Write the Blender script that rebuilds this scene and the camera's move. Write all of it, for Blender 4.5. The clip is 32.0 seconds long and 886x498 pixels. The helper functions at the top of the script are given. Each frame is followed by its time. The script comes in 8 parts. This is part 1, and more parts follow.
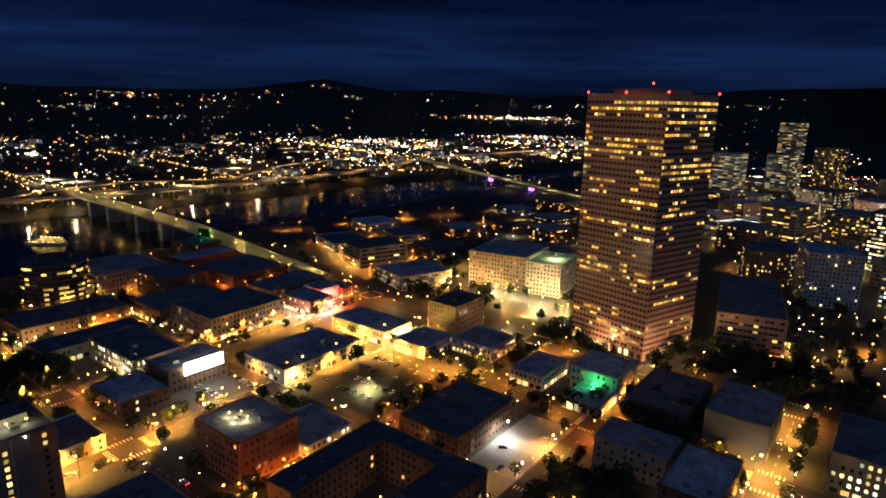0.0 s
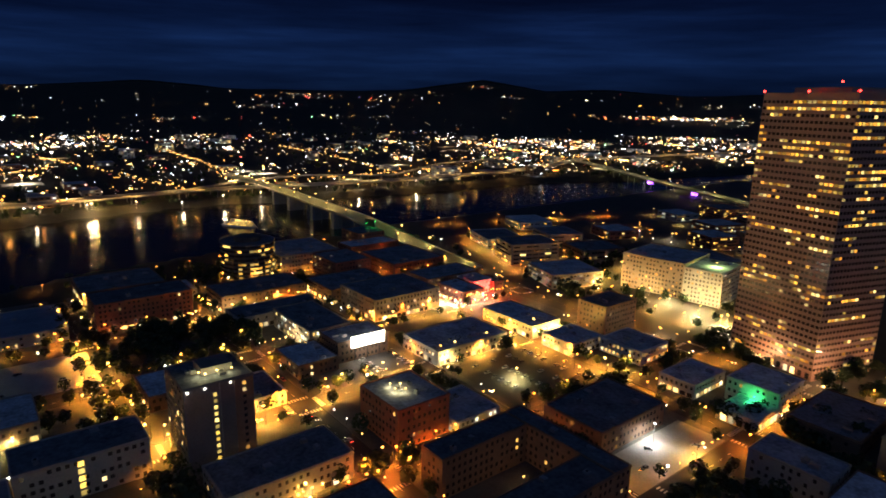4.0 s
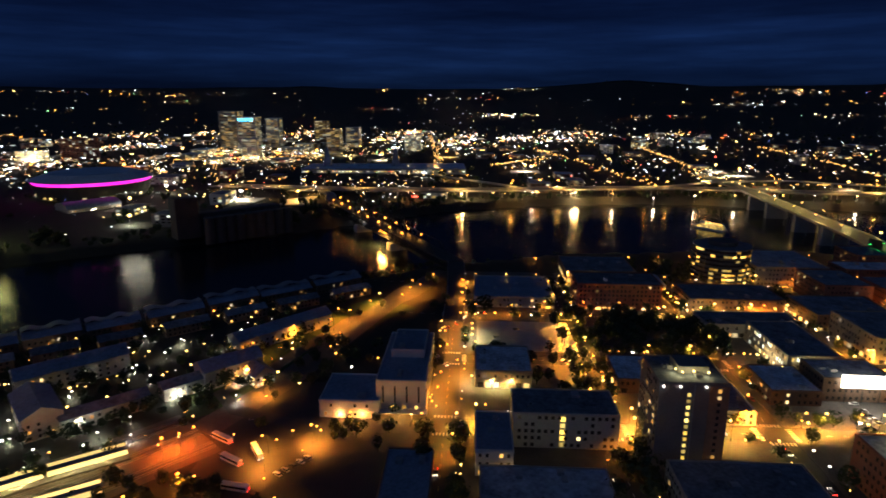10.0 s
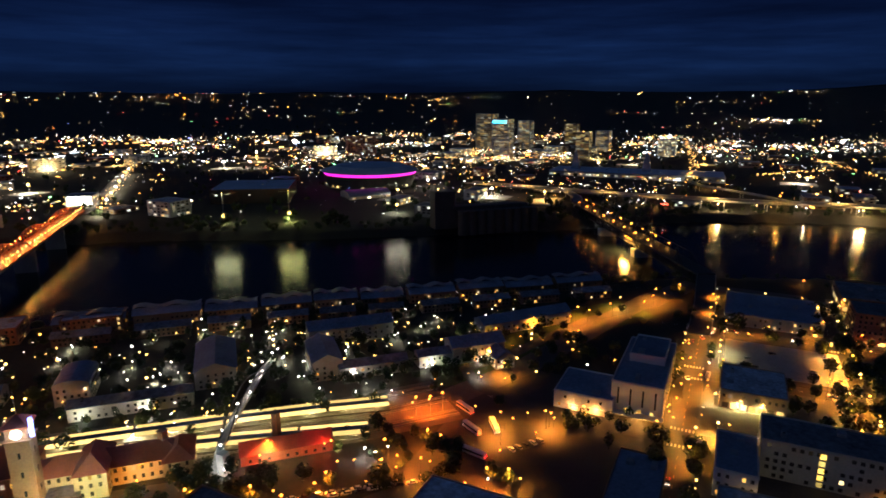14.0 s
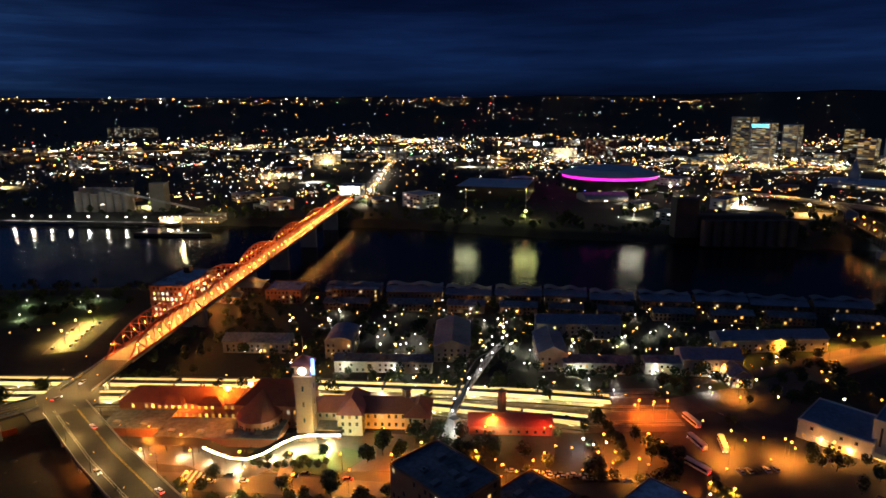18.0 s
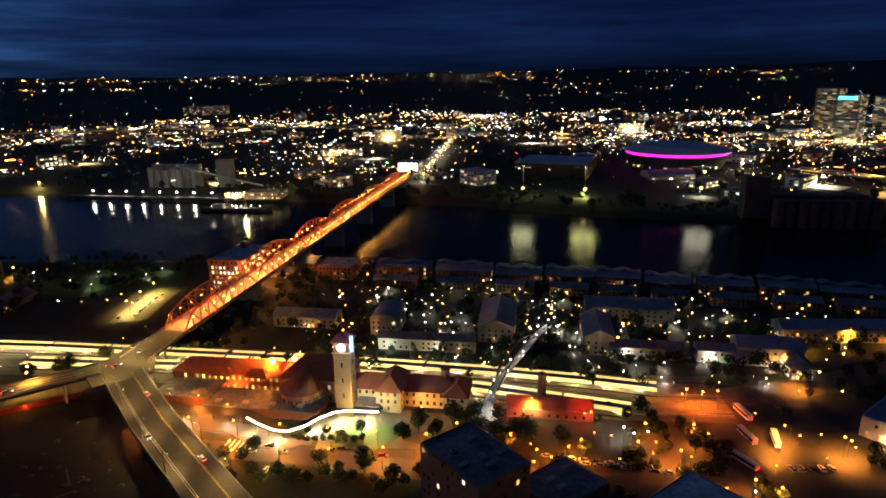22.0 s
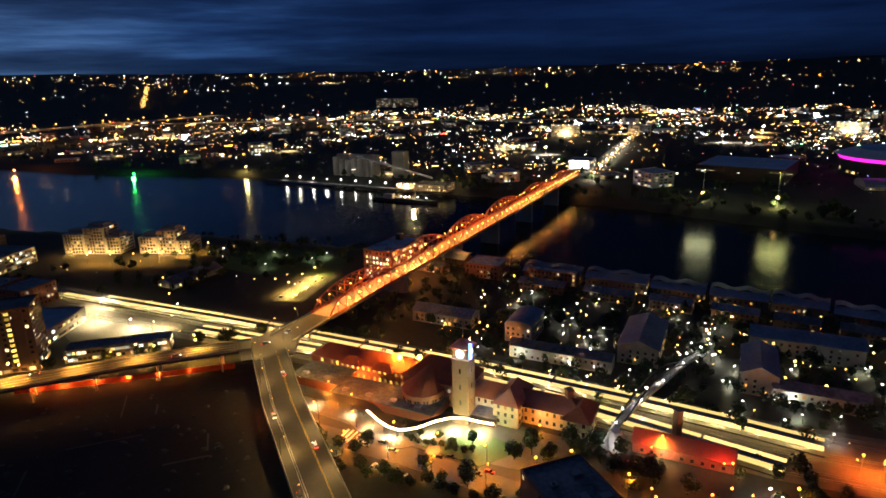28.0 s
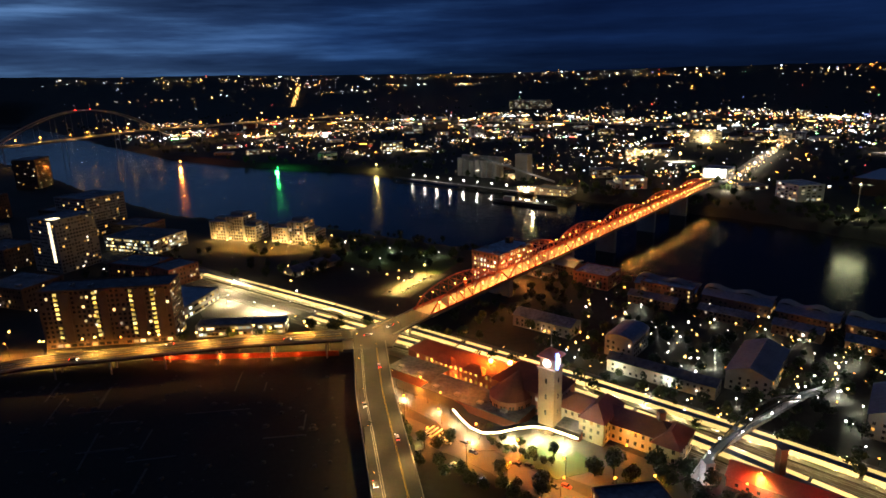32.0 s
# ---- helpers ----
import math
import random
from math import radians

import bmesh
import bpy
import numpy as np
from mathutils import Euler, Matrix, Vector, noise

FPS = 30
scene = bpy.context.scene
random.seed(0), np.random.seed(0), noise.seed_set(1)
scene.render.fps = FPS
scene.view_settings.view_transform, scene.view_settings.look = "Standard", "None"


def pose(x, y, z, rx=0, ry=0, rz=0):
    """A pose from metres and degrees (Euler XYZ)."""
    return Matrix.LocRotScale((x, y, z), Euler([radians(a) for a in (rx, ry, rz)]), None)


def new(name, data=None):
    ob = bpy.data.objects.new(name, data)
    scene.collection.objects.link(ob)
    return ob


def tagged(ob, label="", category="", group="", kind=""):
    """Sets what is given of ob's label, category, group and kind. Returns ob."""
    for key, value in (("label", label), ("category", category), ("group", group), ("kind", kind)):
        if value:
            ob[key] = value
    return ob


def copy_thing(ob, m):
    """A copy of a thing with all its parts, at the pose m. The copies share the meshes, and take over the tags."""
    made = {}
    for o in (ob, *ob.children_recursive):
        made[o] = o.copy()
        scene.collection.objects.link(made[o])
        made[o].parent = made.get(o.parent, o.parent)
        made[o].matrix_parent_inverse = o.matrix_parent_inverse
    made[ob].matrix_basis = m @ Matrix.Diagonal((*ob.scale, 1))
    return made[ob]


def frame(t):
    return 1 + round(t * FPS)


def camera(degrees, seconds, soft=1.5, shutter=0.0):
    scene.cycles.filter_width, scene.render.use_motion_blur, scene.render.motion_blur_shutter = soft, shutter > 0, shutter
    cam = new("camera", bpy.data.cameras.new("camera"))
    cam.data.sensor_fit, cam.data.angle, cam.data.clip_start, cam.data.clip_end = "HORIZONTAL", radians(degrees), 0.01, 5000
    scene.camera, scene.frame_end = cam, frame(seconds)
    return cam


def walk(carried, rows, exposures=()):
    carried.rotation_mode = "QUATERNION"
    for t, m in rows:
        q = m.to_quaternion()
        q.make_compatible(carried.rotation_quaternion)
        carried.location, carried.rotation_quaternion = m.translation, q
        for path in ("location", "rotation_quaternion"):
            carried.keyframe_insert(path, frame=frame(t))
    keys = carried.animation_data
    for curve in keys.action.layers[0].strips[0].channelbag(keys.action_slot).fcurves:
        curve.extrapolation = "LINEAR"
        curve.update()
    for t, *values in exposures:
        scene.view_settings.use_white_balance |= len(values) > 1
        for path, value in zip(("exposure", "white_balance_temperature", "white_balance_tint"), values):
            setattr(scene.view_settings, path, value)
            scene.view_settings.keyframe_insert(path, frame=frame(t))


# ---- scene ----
cam = camera(71.88, 32.0, soft=1.65, shutter=0.5)
PATH = (
    (0, -8.26, 149.20, 156.54, 76.776, -1.119, -142.567),
    (0.5, -9.52, 151.18, 156.56, 76.754, -1.116, -141.665),
    (1, -10.83, 153.17, 156.54, 76.694, -1.110, -140.589),
    (1.5, -12.15, 155.25, 156.48, 76.641, -1.105, -139.140),
    (2, -13.46, 157.12, 156.46, 76.600, -1.129, -137.441),
    (2.5, -14.60, 158.56, 156.48, 76.592, -1.149, -135.478),
    (3, -15.33, 159.70, 156.45, 76.583, -1.145, -133.273),
    (3.5, -15.71, 160.66, 156.40, 76.565, -1.120, -130.871),
    (4, -15.76, 161.56, 156.33, 76.530, -1.076, -128.315),
    (4.5, -15.54, 162.52, 156.26, 76.471, -1.008, -125.652),
    (5, -15.07, 163.65, 156.23, 76.381, -0.906, -122.925),
    (5.5, -14.52, 165.10, 156.25, 76.277, -0.819, -119.781),
    (6, -13.92, 166.72, 156.24, 76.185, -0.787, -116.451),
    (6.5, -13.14, 168.33, 156.23, 76.088, -0.743, -113.016),
    (7, -12.25, 170.05, 156.25, 76.011, -0.669, -109.551),
    (7.5, -11.32, 171.69, 156.24, 75.940, -0.561, -106.061),
    (8, -10.67, 173.37, 156.26, 75.882, -0.430, -102.432),
    (8.5, -10.20, 175.19, 156.36, 75.911, -0.324, -98.669),
    (9, -10.24, 177.02, 156.46, 75.917, -0.250, -94.803),
    (9.5, -10.83, 178.67, 156.56, 75.916, -0.178, -90.883),
    (10, -11.86, 180.09, 156.67, 75.938, -0.138, -87.023),
    (10.5, -13.17, 181.23, 156.70, 75.965, -0.109, -83.331),
    (11, -14.71, 181.98, 156.66, 76.002, -0.082, -80.200),
    (11.5, -16.44, 182.65, 156.57, 76.051, -0.080, -77.572),
    (12, -18.18, 183.00, 156.51, 76.075, -0.066, -75.022),
    (12.5, -20.02, 183.23, 156.45, 76.111, -0.071, -72.427),
    (13, -21.97, 183.25, 156.36, 76.152, -0.063, -69.800),
    (13.5, -23.85, 183.06, 156.20, 76.180, -0.042, -67.135),
    (14, -25.66, 182.70, 156.02, 76.215, -0.017, -64.469),
    (14.5, -27.66, 182.24, 155.89, 76.251, 0.014, -61.783),
    (15, -29.76, 181.72, 155.83, 76.277, 0.051, -59.097),
    (15.5, -31.87, 181.12, 155.81, 76.298, 0.093, -56.394),
    (16, -33.92, 180.42, 155.81, 76.320, 0.139, -53.659),
    (16.5, -35.81, 179.61, 155.79, 76.350, 0.185, -50.875),
    (17, -37.48, 178.67, 155.73, 76.392, 0.228, -48.027),
    (17.5, -38.59, 177.53, 155.66, 76.462, 0.246, -45.003),
    (18, -38.75, 176.41, 155.59, 76.508, 0.270, -42.626),
    (18.5, -38.34, 175.42, 155.56, 76.568, 0.346, -41.548),
    (19, -37.50, 174.63, 155.58, 76.603, 0.445, -41.076),
    (19.5, -36.27, 173.97, 155.64, 76.612, 0.533, -40.719),
    (20, -34.71, 173.44, 155.71, 76.440, 0.655, -40.320),
    (20.5, -33.02, 172.98, 155.75, 75.946, 0.763, -39.771),
    (21, -31.21, 172.60, 155.79, 75.312, 0.863, -39.112),
    (21.5, -29.23, 172.37, 155.85, 74.783, 0.957, -37.944),
    (22, -27.08, 172.29, 155.93, 74.380, 1.011, -36.609),
    (22.5, -24.89, 172.24, 156.00, 74.072, 1.091, -35.265),
    (23, -22.73, 172.13, 156.11, 73.983, 1.185, -33.903),
    (23.5, -20.58, 172.03, 156.24, 73.990, 1.252, -32.545),
    (24, -18.44, 171.91, 156.41, 74.021, 1.288, -31.178),
    (24.5, -16.27, 171.90, 156.63, 74.029, 1.301, -29.799),
    (25, -14.06, 171.92, 156.87, 74.033, 1.280, -28.441),
    (25.5, -11.88, 172.07, 157.13, 74.039, 1.293, -27.092),
    (26, -9.69, 172.24, 157.40, 74.039, 1.306, -25.740),
    (26.5, -7.48, 172.44, 157.68, 74.038, 1.326, -24.351),
    (27, -5.28, 172.68, 157.96, 74.039, 1.353, -22.888),
    (27.5, -3.07, 172.98, 158.27, 74.048, 1.384, -21.316),
    (28, -0.88, 173.35, 158.60, 74.068, 1.407, -19.600),
    (28.5, 1.19, 173.77, 158.94, 74.090, 1.410, -17.813),
    (29, 3.20, 174.03, 159.28, 74.163, 1.414, -15.924),
    (29.5, 5.18, 173.87, 159.57, 74.249, 1.394, -14.005),
    (30, 7.08, 173.28, 159.81, 74.342, 1.405, -12.107),
    (30.5, 8.99, 172.31, 160.01, 74.405, 1.394, -10.409),
    (31, 10.72, 171.10, 160.19, 74.456, 1.392, -9.218),
    (31.5, 12.40, 169.48, 160.36, 74.475, 1.378, -8.215),
    (32, 14.02, 167.70, 160.53, 74.443, 1.366, -7.179),
)
walk(cam, [(t, pose(*p)) for t, *p in PATH])

# ---- world: late dusk, cloud cover, last light in the west ----
world = bpy.data.worlds.new("dusk_sky")
scene.world = world
world.use_nodes = True
wt = world.node_tree
wt.nodes.clear()


def node(tree, kind, **values):
    n = tree.nodes.new(kind)
    for key, value in values.items():
        if key == "op":
            n.operation = value
        elif key == "blend":
            n.data_type, n.blend_type = "RGBA", value
        else:
            n.inputs[int(key[1:])].default_value = value
    return n


def ramp(tree, stops, smooth=False):
    n = tree.nodes.new("ShaderNodeValToRGB")
    if smooth:
        n.color_ramp.interpolation = "B_SPLINE"
    els = n.color_ramp.elements
    while len(els) < len(stops):
        els.new(0.5)
    for el, (pos, col) in zip(els, stops):
        el.position, el.color = pos, (*col, 1.0)
    return n


def make_sky():
    t, lk = wt, wt.links.new
    tc = t.nodes.new("ShaderNodeTexCoord")
    sep = t.nodes.new("ShaderNodeSeparateXYZ")
    lk(tc.outputs["Generated"], sep.inputs[0])
    up = ramp(t, [(0.0, (0.0012, 0.0032, 0.011)), (0.018, (0.0016, 0.0046, 0.017)), (0.06, (0.0030, 0.0100, 0.040)),
                  (0.10, (0.0022, 0.0070, 0.030)), (0.17, (0.0008, 0.0019, 0.0100)), (0.34, (0.0022, 0.0050, 0.017)), (0.6, (0.0055, 0.0100, 0.025)), (1.0, (0.0085, 0.0145, 0.034))])
    lk(sep.outputs[2], up.inputs[0])
    # flat cloud layers: noise stretched along the horizon
    mp = node(t, "ShaderNodeMapping")
    mp.inputs["Scale"].default_value = (2.2, 2.2, 26.0)
    lk(tc.outputs["Generated"], mp.inputs[0])
    nz = t.nodes.new("ShaderNodeTexNoise")
    nz.inputs["Scale"].default_value, nz.inputs["Detail"].default_value, nz.inputs["Roughness"].default_value = 1.5, 6.0, 0.58
    lk(mp.outputs[0], nz.inputs["Vector"])
    cl = ramp(t, [(0.30, (0.55, 0.55, 0.58)), (0.48, (0.9, 0.9, 0.92)), (0.62, (1.25, 1.3, 1.3)), (0.78, (1.9, 2.0, 1.95))])
    lk(nz.outputs["Fac"], cl.inputs[0])
    mul = node(t, "ShaderNodeMix", blend="MULTIPLY")
    mul.inputs[0].default_value = 1.0
    lk(up.outputs[0], mul.inputs[6]), lk(cl.outputs[0], mul.inputs[7])
    # twilight side: north-west
    dot = t.nodes.new("ShaderNodeVectorMath")
    dot.operation = "DOT_PRODUCT"
    dot.inputs[1].default_value = (-0.80, 0.60, 0.0)
    lk(tc.outputs["Generated"], dot.inputs[0])
    west = ramp(t, [(0.0, (0.0, 0.0, 0.0)), (0.30, (0.0, 0.0, 0.0)), (0.62, (0.0045, 0.0135, 0.038)), (1.0, (0.030, 0.062, 0.125))])
    lk(dot.outputs["Value"], west.inputs[0])
    mulw = node(t, "ShaderNodeMix", blend="MULTIPLY")
    mulw.inputs[0].default_value = 1.0
    cw = ramp(t, [(0.34, (0.35, 0.35, 0.38)), (0.50, (0.8, 0.8, 0.82)), (0.60, (1.6, 1.65, 1.6)), (0.70, (2.9, 2.8, 2.6))])
    lk(nz.outputs["Fac"], cw.inputs[0])
    lk(west.outputs[0], mulw.inputs[6]), lk(cw.outputs[0], mulw.inputs[7])
    add = node(t, "ShaderNodeMix", blend="ADD")
    add.inputs[0].default_value = 1.0
    lk(mul.outputs[2], add.inputs[6]), lk(mulw.outputs[2], add.inputs[7])
    bg = t.nodes.new("ShaderNodeBackground")
    bg.inputs[1].default_value = 1.0
    out = t.nodes.new("ShaderNodeOutputWorld")
    lk(add.outputs[2], bg.inputs[0]), lk(bg.outputs[0], out.inputs[0])


make_sky()
scene.view_settings.exposure = 0.52

# ---- materials ----


def material(name, base, rough=0.8, metal=0.0, grain=0.25, scale=0.6, fine=6.0, bump=0.0, spec=0.5, tint=0.12):
    """Principled surface with stains at two sizes and a little difference from piece to piece."""
    m = bpy.data.materials.new(name)
    m.use_nodes = True
    t = m.node_tree
    lk = t.links.new
    p = t.nodes["Principled BSDF"]
    tc = t.nodes.new("ShaderNodeTexCoord")
    geo = t.nodes.new("ShaderNodeNewGeometry")
    n1, n2 = t.nodes.new("ShaderNodeTexNoise"), t.nodes.new("ShaderNodeTexNoise")
    n1.inputs["Scale"].default_value, n1.inputs["Detail"].default_value = scale * 0.1, 4.0
    n2.inputs["Scale"].default_value, n2.inputs["Detail"].default_value = fine * 0.1, 3.0
    lk(geo.outputs["Position"], n1.inputs["Vector"]), lk(geo.outputs["Position"], n2.inputs["Vector"])
    inf = t.nodes.new("ShaderNodeObjectInfo")
    s = node(t, "ShaderNodeMath", op="ADD")
    lk(n1.outputs["Fac"], s.inputs[0]), lk(n2.outputs["Fac"], s.inputs[1])
    s2 = node(t, "ShaderNodeMath", op="MULTIPLY_ADD", i1=grain * 2, i2=1.0 - grain * 2)
    lk(s.outputs[0], s2.inputs[0])
    s3 = node(t, "ShaderNodeMath", op="MULTIPLY_ADD", i1=tint * 2, i2=1.0 - tint)
    lk(inf.outputs["Random"], s3.inputs[0])
    s4 = node(t, "ShaderNodeMath", op="MULTIPLY")
    lk(s2.outputs[0], s4.inputs[0]), lk(s3.outputs[0], s4.inputs[1])
    mul = t.nodes.new("ShaderNodeVectorMath")
    mul.operation = "SCALE"
    mul.inputs[0].default_value = base
    lk(s4.outputs[0], mul.inputs["Scale"])
    lk(mul.outputs[0], p.inputs["Base Color"])
    p.inputs["Roughness"].default_value, p.inputs["Metallic"].default_value = rough, metal
    p.inputs["Specular IOR Level"].default_value = spec
    if bump:
        b = t.nodes.new("ShaderNodeBump")
        b.inputs["Strength"].default_value, b.inputs["Distance"].default_value = bump, 0.1
        lk(n2.outputs["Fac"], b.inputs["Height"]), lk(b.outputs[0], p.inputs["Normal"])
    return m


def glow(name, colour, strength, spread=0.0, sampled=False):
    """Something that gives off light itself; spread: how much single pieces differ in strength."""
    m = bpy.data.materials.new(name)
    m.use_nodes = True
    t = m.node_tree
    p = t.nodes["Principled BSDF"]
    p.inputs["Base Color"].default_value = (0.3, 0.3, 0.3, 1)
    p.inputs["Emission Color"].default_value = (*colour, 1)
    p.inputs["Emission Strength"].default_value = strength
    if spread:
        geo = t.nodes.new("ShaderNodeNewGeometry")
        inf = t.nodes.new("ShaderNodeObjectInfo")
        a = node(t, "ShaderNodeMath", op="ADD")
        t.links.new(geo.outputs["Random Per Island"], a.inputs[0]), t.links.new(inf.outputs["Random"], a.inputs[1])
        f = node(t, "ShaderNodeMath", op="FRACT")
        t.links.new(a.outputs[0], f.inputs[0])
        e = node(t, "ShaderNodeMath", op="POWER", i1=2.0)
        t.links.new(f.outputs[0], e.inputs[0])
        s = node(t, "ShaderNodeMath", op="MULTIPLY_ADD", i1=strength * spread, i2=strength * (1 - spread * 0.5))
        t.links.new(e.outputs[0], s.inputs[0])
        t.links.new(s.outputs[0], p.inputs["Emission Strength"])
    m.cycles.emission_sampling = "AUTO" if sampled else "NONE"
    return m


def panes(name, lit, colours, strength, glass=(0.045, 0.042, 0.04)):
    """Window panes: a share `lit` of them glows in one of the colours, the others are dark glass."""
    m = bpy.data.materials.new(name)
    m.use_nodes = True
    t = m.node_tree
    lk = t.links.new
    p = t.nodes["Principled BSDF"]
    p.inputs["Base Color"].default_value = (*glass, 1)
    p.inputs["Roughness"].default_value = 0.12
    geo = t.nodes.new("ShaderNodeNewGeometry")
    inf = t.nodes.new("ShaderNodeObjectInfo")
    a = node(t, "ShaderNodeMath", op="ADD")
    lk(geo.outputs["Random Per Island"], a.inputs[0]), lk(inf.outputs["Random"], a.inputs[1])
    f = node(t, "ShaderNodeMath", op="FRACT")
    lk(a.outputs[0], f.inputs[0])
    on = node(t, "ShaderNodeMath", op="LESS_THAN", i1=lit)
    lk(f.outputs[0], on.inputs[0])
    k = node(t, "ShaderNodeMath", op="MULTIPLY", i1=37.7)
    lk(f.outputs[0], k.inputs[0])
    f2 = node(t, "ShaderNodeMath", op="FRACT")
    lk(k.outputs[0], f2.inputs[0])
    r = ramp(t, [(i / max(1, len(colours)), c) for i, c in enumerate(colours)])
    r.color_ramp.interpolation = "CONSTANT"
    lk(f2.outputs[0], r.inputs[0])
    k3 = node(t, "ShaderNodeMath", op="MULTIPLY", i1=171.3)
    lk(f.outputs[0], k3.inputs[0])
    f3 = node(t, "ShaderNodeMath", op="FRACT")
    lk(k3.outputs[0], f3.inputs[0])
    e = node(t, "ShaderNodeMath", op="POWER", i1=1.8)
    lk(f3.outputs[0], e.inputs[0])
    s = node(t, "ShaderNodeMath", op="MULTIPLY_ADD", i1=strength, i2=strength * 0.12)
    lk(e.outputs[0], s.inputs[0])
    # blinds and furniture: the light inside a room is uneven
    nz = t.nodes.new("ShaderNodeTexNoise")
    nz.inputs["Scale"].default_value, nz.inputs["Detail"].default_value = 0.9, 2.0
    lk(geo.outputs["Position"], nz.inputs["Vector"])
    u = node(t, "ShaderNodeMath", op="MULTIPLY")
    half = node(t, "ShaderNodeMath", op="MULTIPLY_ADD", i1=0.6, i2=0.25)
    lk(nz.outputs["Fac"], half.inputs[0])
    lk(s.outputs[0], u.inputs[0]), lk(half.outputs[0], u.inputs[1])
    v = node(t, "ShaderNodeMath", op="MULTIPLY")
    lk(u.outputs[0], v.inputs[0]), lk(on.outputs[0], v.inputs[1])
    lk(r.outputs[0], p.inputs["Emission Color"]), lk(v.outputs[0], p.inputs["Emission Strength"])
    m.cycles.emission_sampling = "NONE"
    return m


WARM, AMBER, COOL, GOLD = (1.0, 0.62, 0.20), (1.0, 0.38, 0.06), (0.85, 0.95, 1.0), (1.0, 0.76, 0.34)
ASPHALT = material("asphalt", (0.048, 0.046, 0.044), 0.75, grain=0.38, scale=1.2, fine=12, bump=0.2)
PAVING = material("pavement_concrete", (0.085, 0.08, 0.074), 0.85, grain=0.4, scale=1.5, fine=9, tint=0.25)
DECK = material("bridge_deck_concrete", (0.21, 0.20, 0.18), 0.85, grain=0.3, scale=1.5, fine=20)
LINE = material("road_paint", (0.72, 0.71, 0.66), 0.7, grain=0.2)
YLINE = material("yellow_road_paint", (0.62, 0.42, 0.06), 0.7, grain=0.2)
EARTH = material("earth_and_grass", (0.024, 0.024, 0.017), 0.95, grain=0.45, scale=0.25, fine=3)
DIRT = material("bare_dirt", (0.022, 0.020, 0.018), 0.95, grain=0.45, scale=0.4, fine=4)
PALEROOF = material("pale_membrane_roof", (0.50, 0.56, 0.64), 0.7, grain=0.3, scale=0.3, fine=3)
GRASS = material("lawn_grass", (0.035, 0.065, 0.018), 0.95, grain=0.35, scale=1, fine=15)
GRAVEL = material("railway_ballast", (0.10, 0.09, 0.08), 0.95, grain=0.35, scale=2, fine=25)
ROOF = material("grey_roof_membrane", (0.38, 0.41, 0.46), 0.85, grain=0.85, scale=1.0, fine=5, tint=0.35)
ROOFD = material("dark_roof_felt", (0.15, 0.165, 0.19), 0.85, grain=0.85, scale=1.0, fine=5, tint=0.3)
REDROOF = material("red_tile_roof", (0.24, 0.075, 0.05), 0.8, grain=0.3, scale=2, fine=14)
BRICK = material("red_brick", (0.27, 0.11, 0.075), 0.85, grain=0.3, scale=2, fine=16, tint=0.2)
BROWN = material("brown_brick", (0.20, 0.13, 0.09), 0.85, grain=0.3, scale=2, fine=16, tint=0.2)
STONE = material("buff_stone", (0.36, 0.30, 0.23), 0.8, grain=0.22, scale=1.5, fine=12, tint=0.15)
PLASTER = material("white_render", (0.56, 0.55, 0.53), 0.8, grain=0.15, scale=1.2, fine=10, tint=0.1)
CONC = material("grey_concrete", (0.32, 0.31, 0.29), 0.85, grain=0.25, scale=1.2, fine=10, tint=0.15)
STUCCO = material("grey_stucco", (0.17, 0.165, 0.16), 0.85, grain=0.3, scale=1.2, fine=10, tint=0.1)
GRANITE = material("pink_granite", (0.50, 0.30, 0.23), 0.45, grain=0.18, scale=1.0, fine=14, tint=0.05)
DARKMETAL = material("dark_painted_steel", (0.03, 0.032, 0.035), 0.5, metal=0.4, grain=0.2)
GALV = material("galvanised_steel", (0.35, 0.36, 0.37), 0.45, metal=0.7, grain=0.25)
REDSTEEL = material("red_bridge_paint", (0.31, 0.055, 0.022), 0.55, grain=0.3, scale=3)
BLUEROOF = material("blue_grey_metal_roof", (0.20, 0.25, 0.33), 0.5, metal=0.2, grain=0.5)
BARK = material("bark", (0.07, 0.05, 0.035), 0.95, grain=0.3, scale=5, fine=30)
LEAF = material("leaves", (0.030, 0.052, 0.016), 0.75, grain=0.4, scale=5, fine=25, tint=0.4)
RUBBER = material("tyre_rubber", (0.02, 0.02, 0.02), 0.8, grain=0.1)
GLASS = material("dark_glass", (0.012, 0.015, 0.02), 0.1, grain=0.05)
OFFICE = panes("office_panes", 0.30, [(1.0, 0.60, 0.12), (1.0, 0.72, 0.22), (1.0, 0.5, 0.08)], 3.2)
PINKPANES = panes("tower_panes", 0.40, [(1.0, 0.52, 0.07), (1.0, 0.62, 0.12), (1.0, 0.40, 0.05), (1.0, 0.72, 0.25)], 2.2)
DIM = panes("dim_panes", 0.04, [(1.0, 0.62, 0.22), (1.0, 0.48, 0.10), (1.0, 0.7, 0.3)], 3.0)
HOME = panes("home_panes", 0.12, [(1.0, 0.62, 0.22), (1.0, 0.48, 0.10), (1.0, 0.85, 0.6), (1.0, 0.7, 0.3)], 3.0)
BRIGHT = panes("bright_panes", 0.65, [(1.0, 0.80, 0.40), (1.0, 0.66, 0.2), (0.9, 1.0, 0.8)], 4.5)
SHOP = panes("shop_panes", 0.6, [(1.0, 0.66, 0.2), (1.0, 0.8, 0.42), (1.0, 0.5, 0.12)], 5.0)
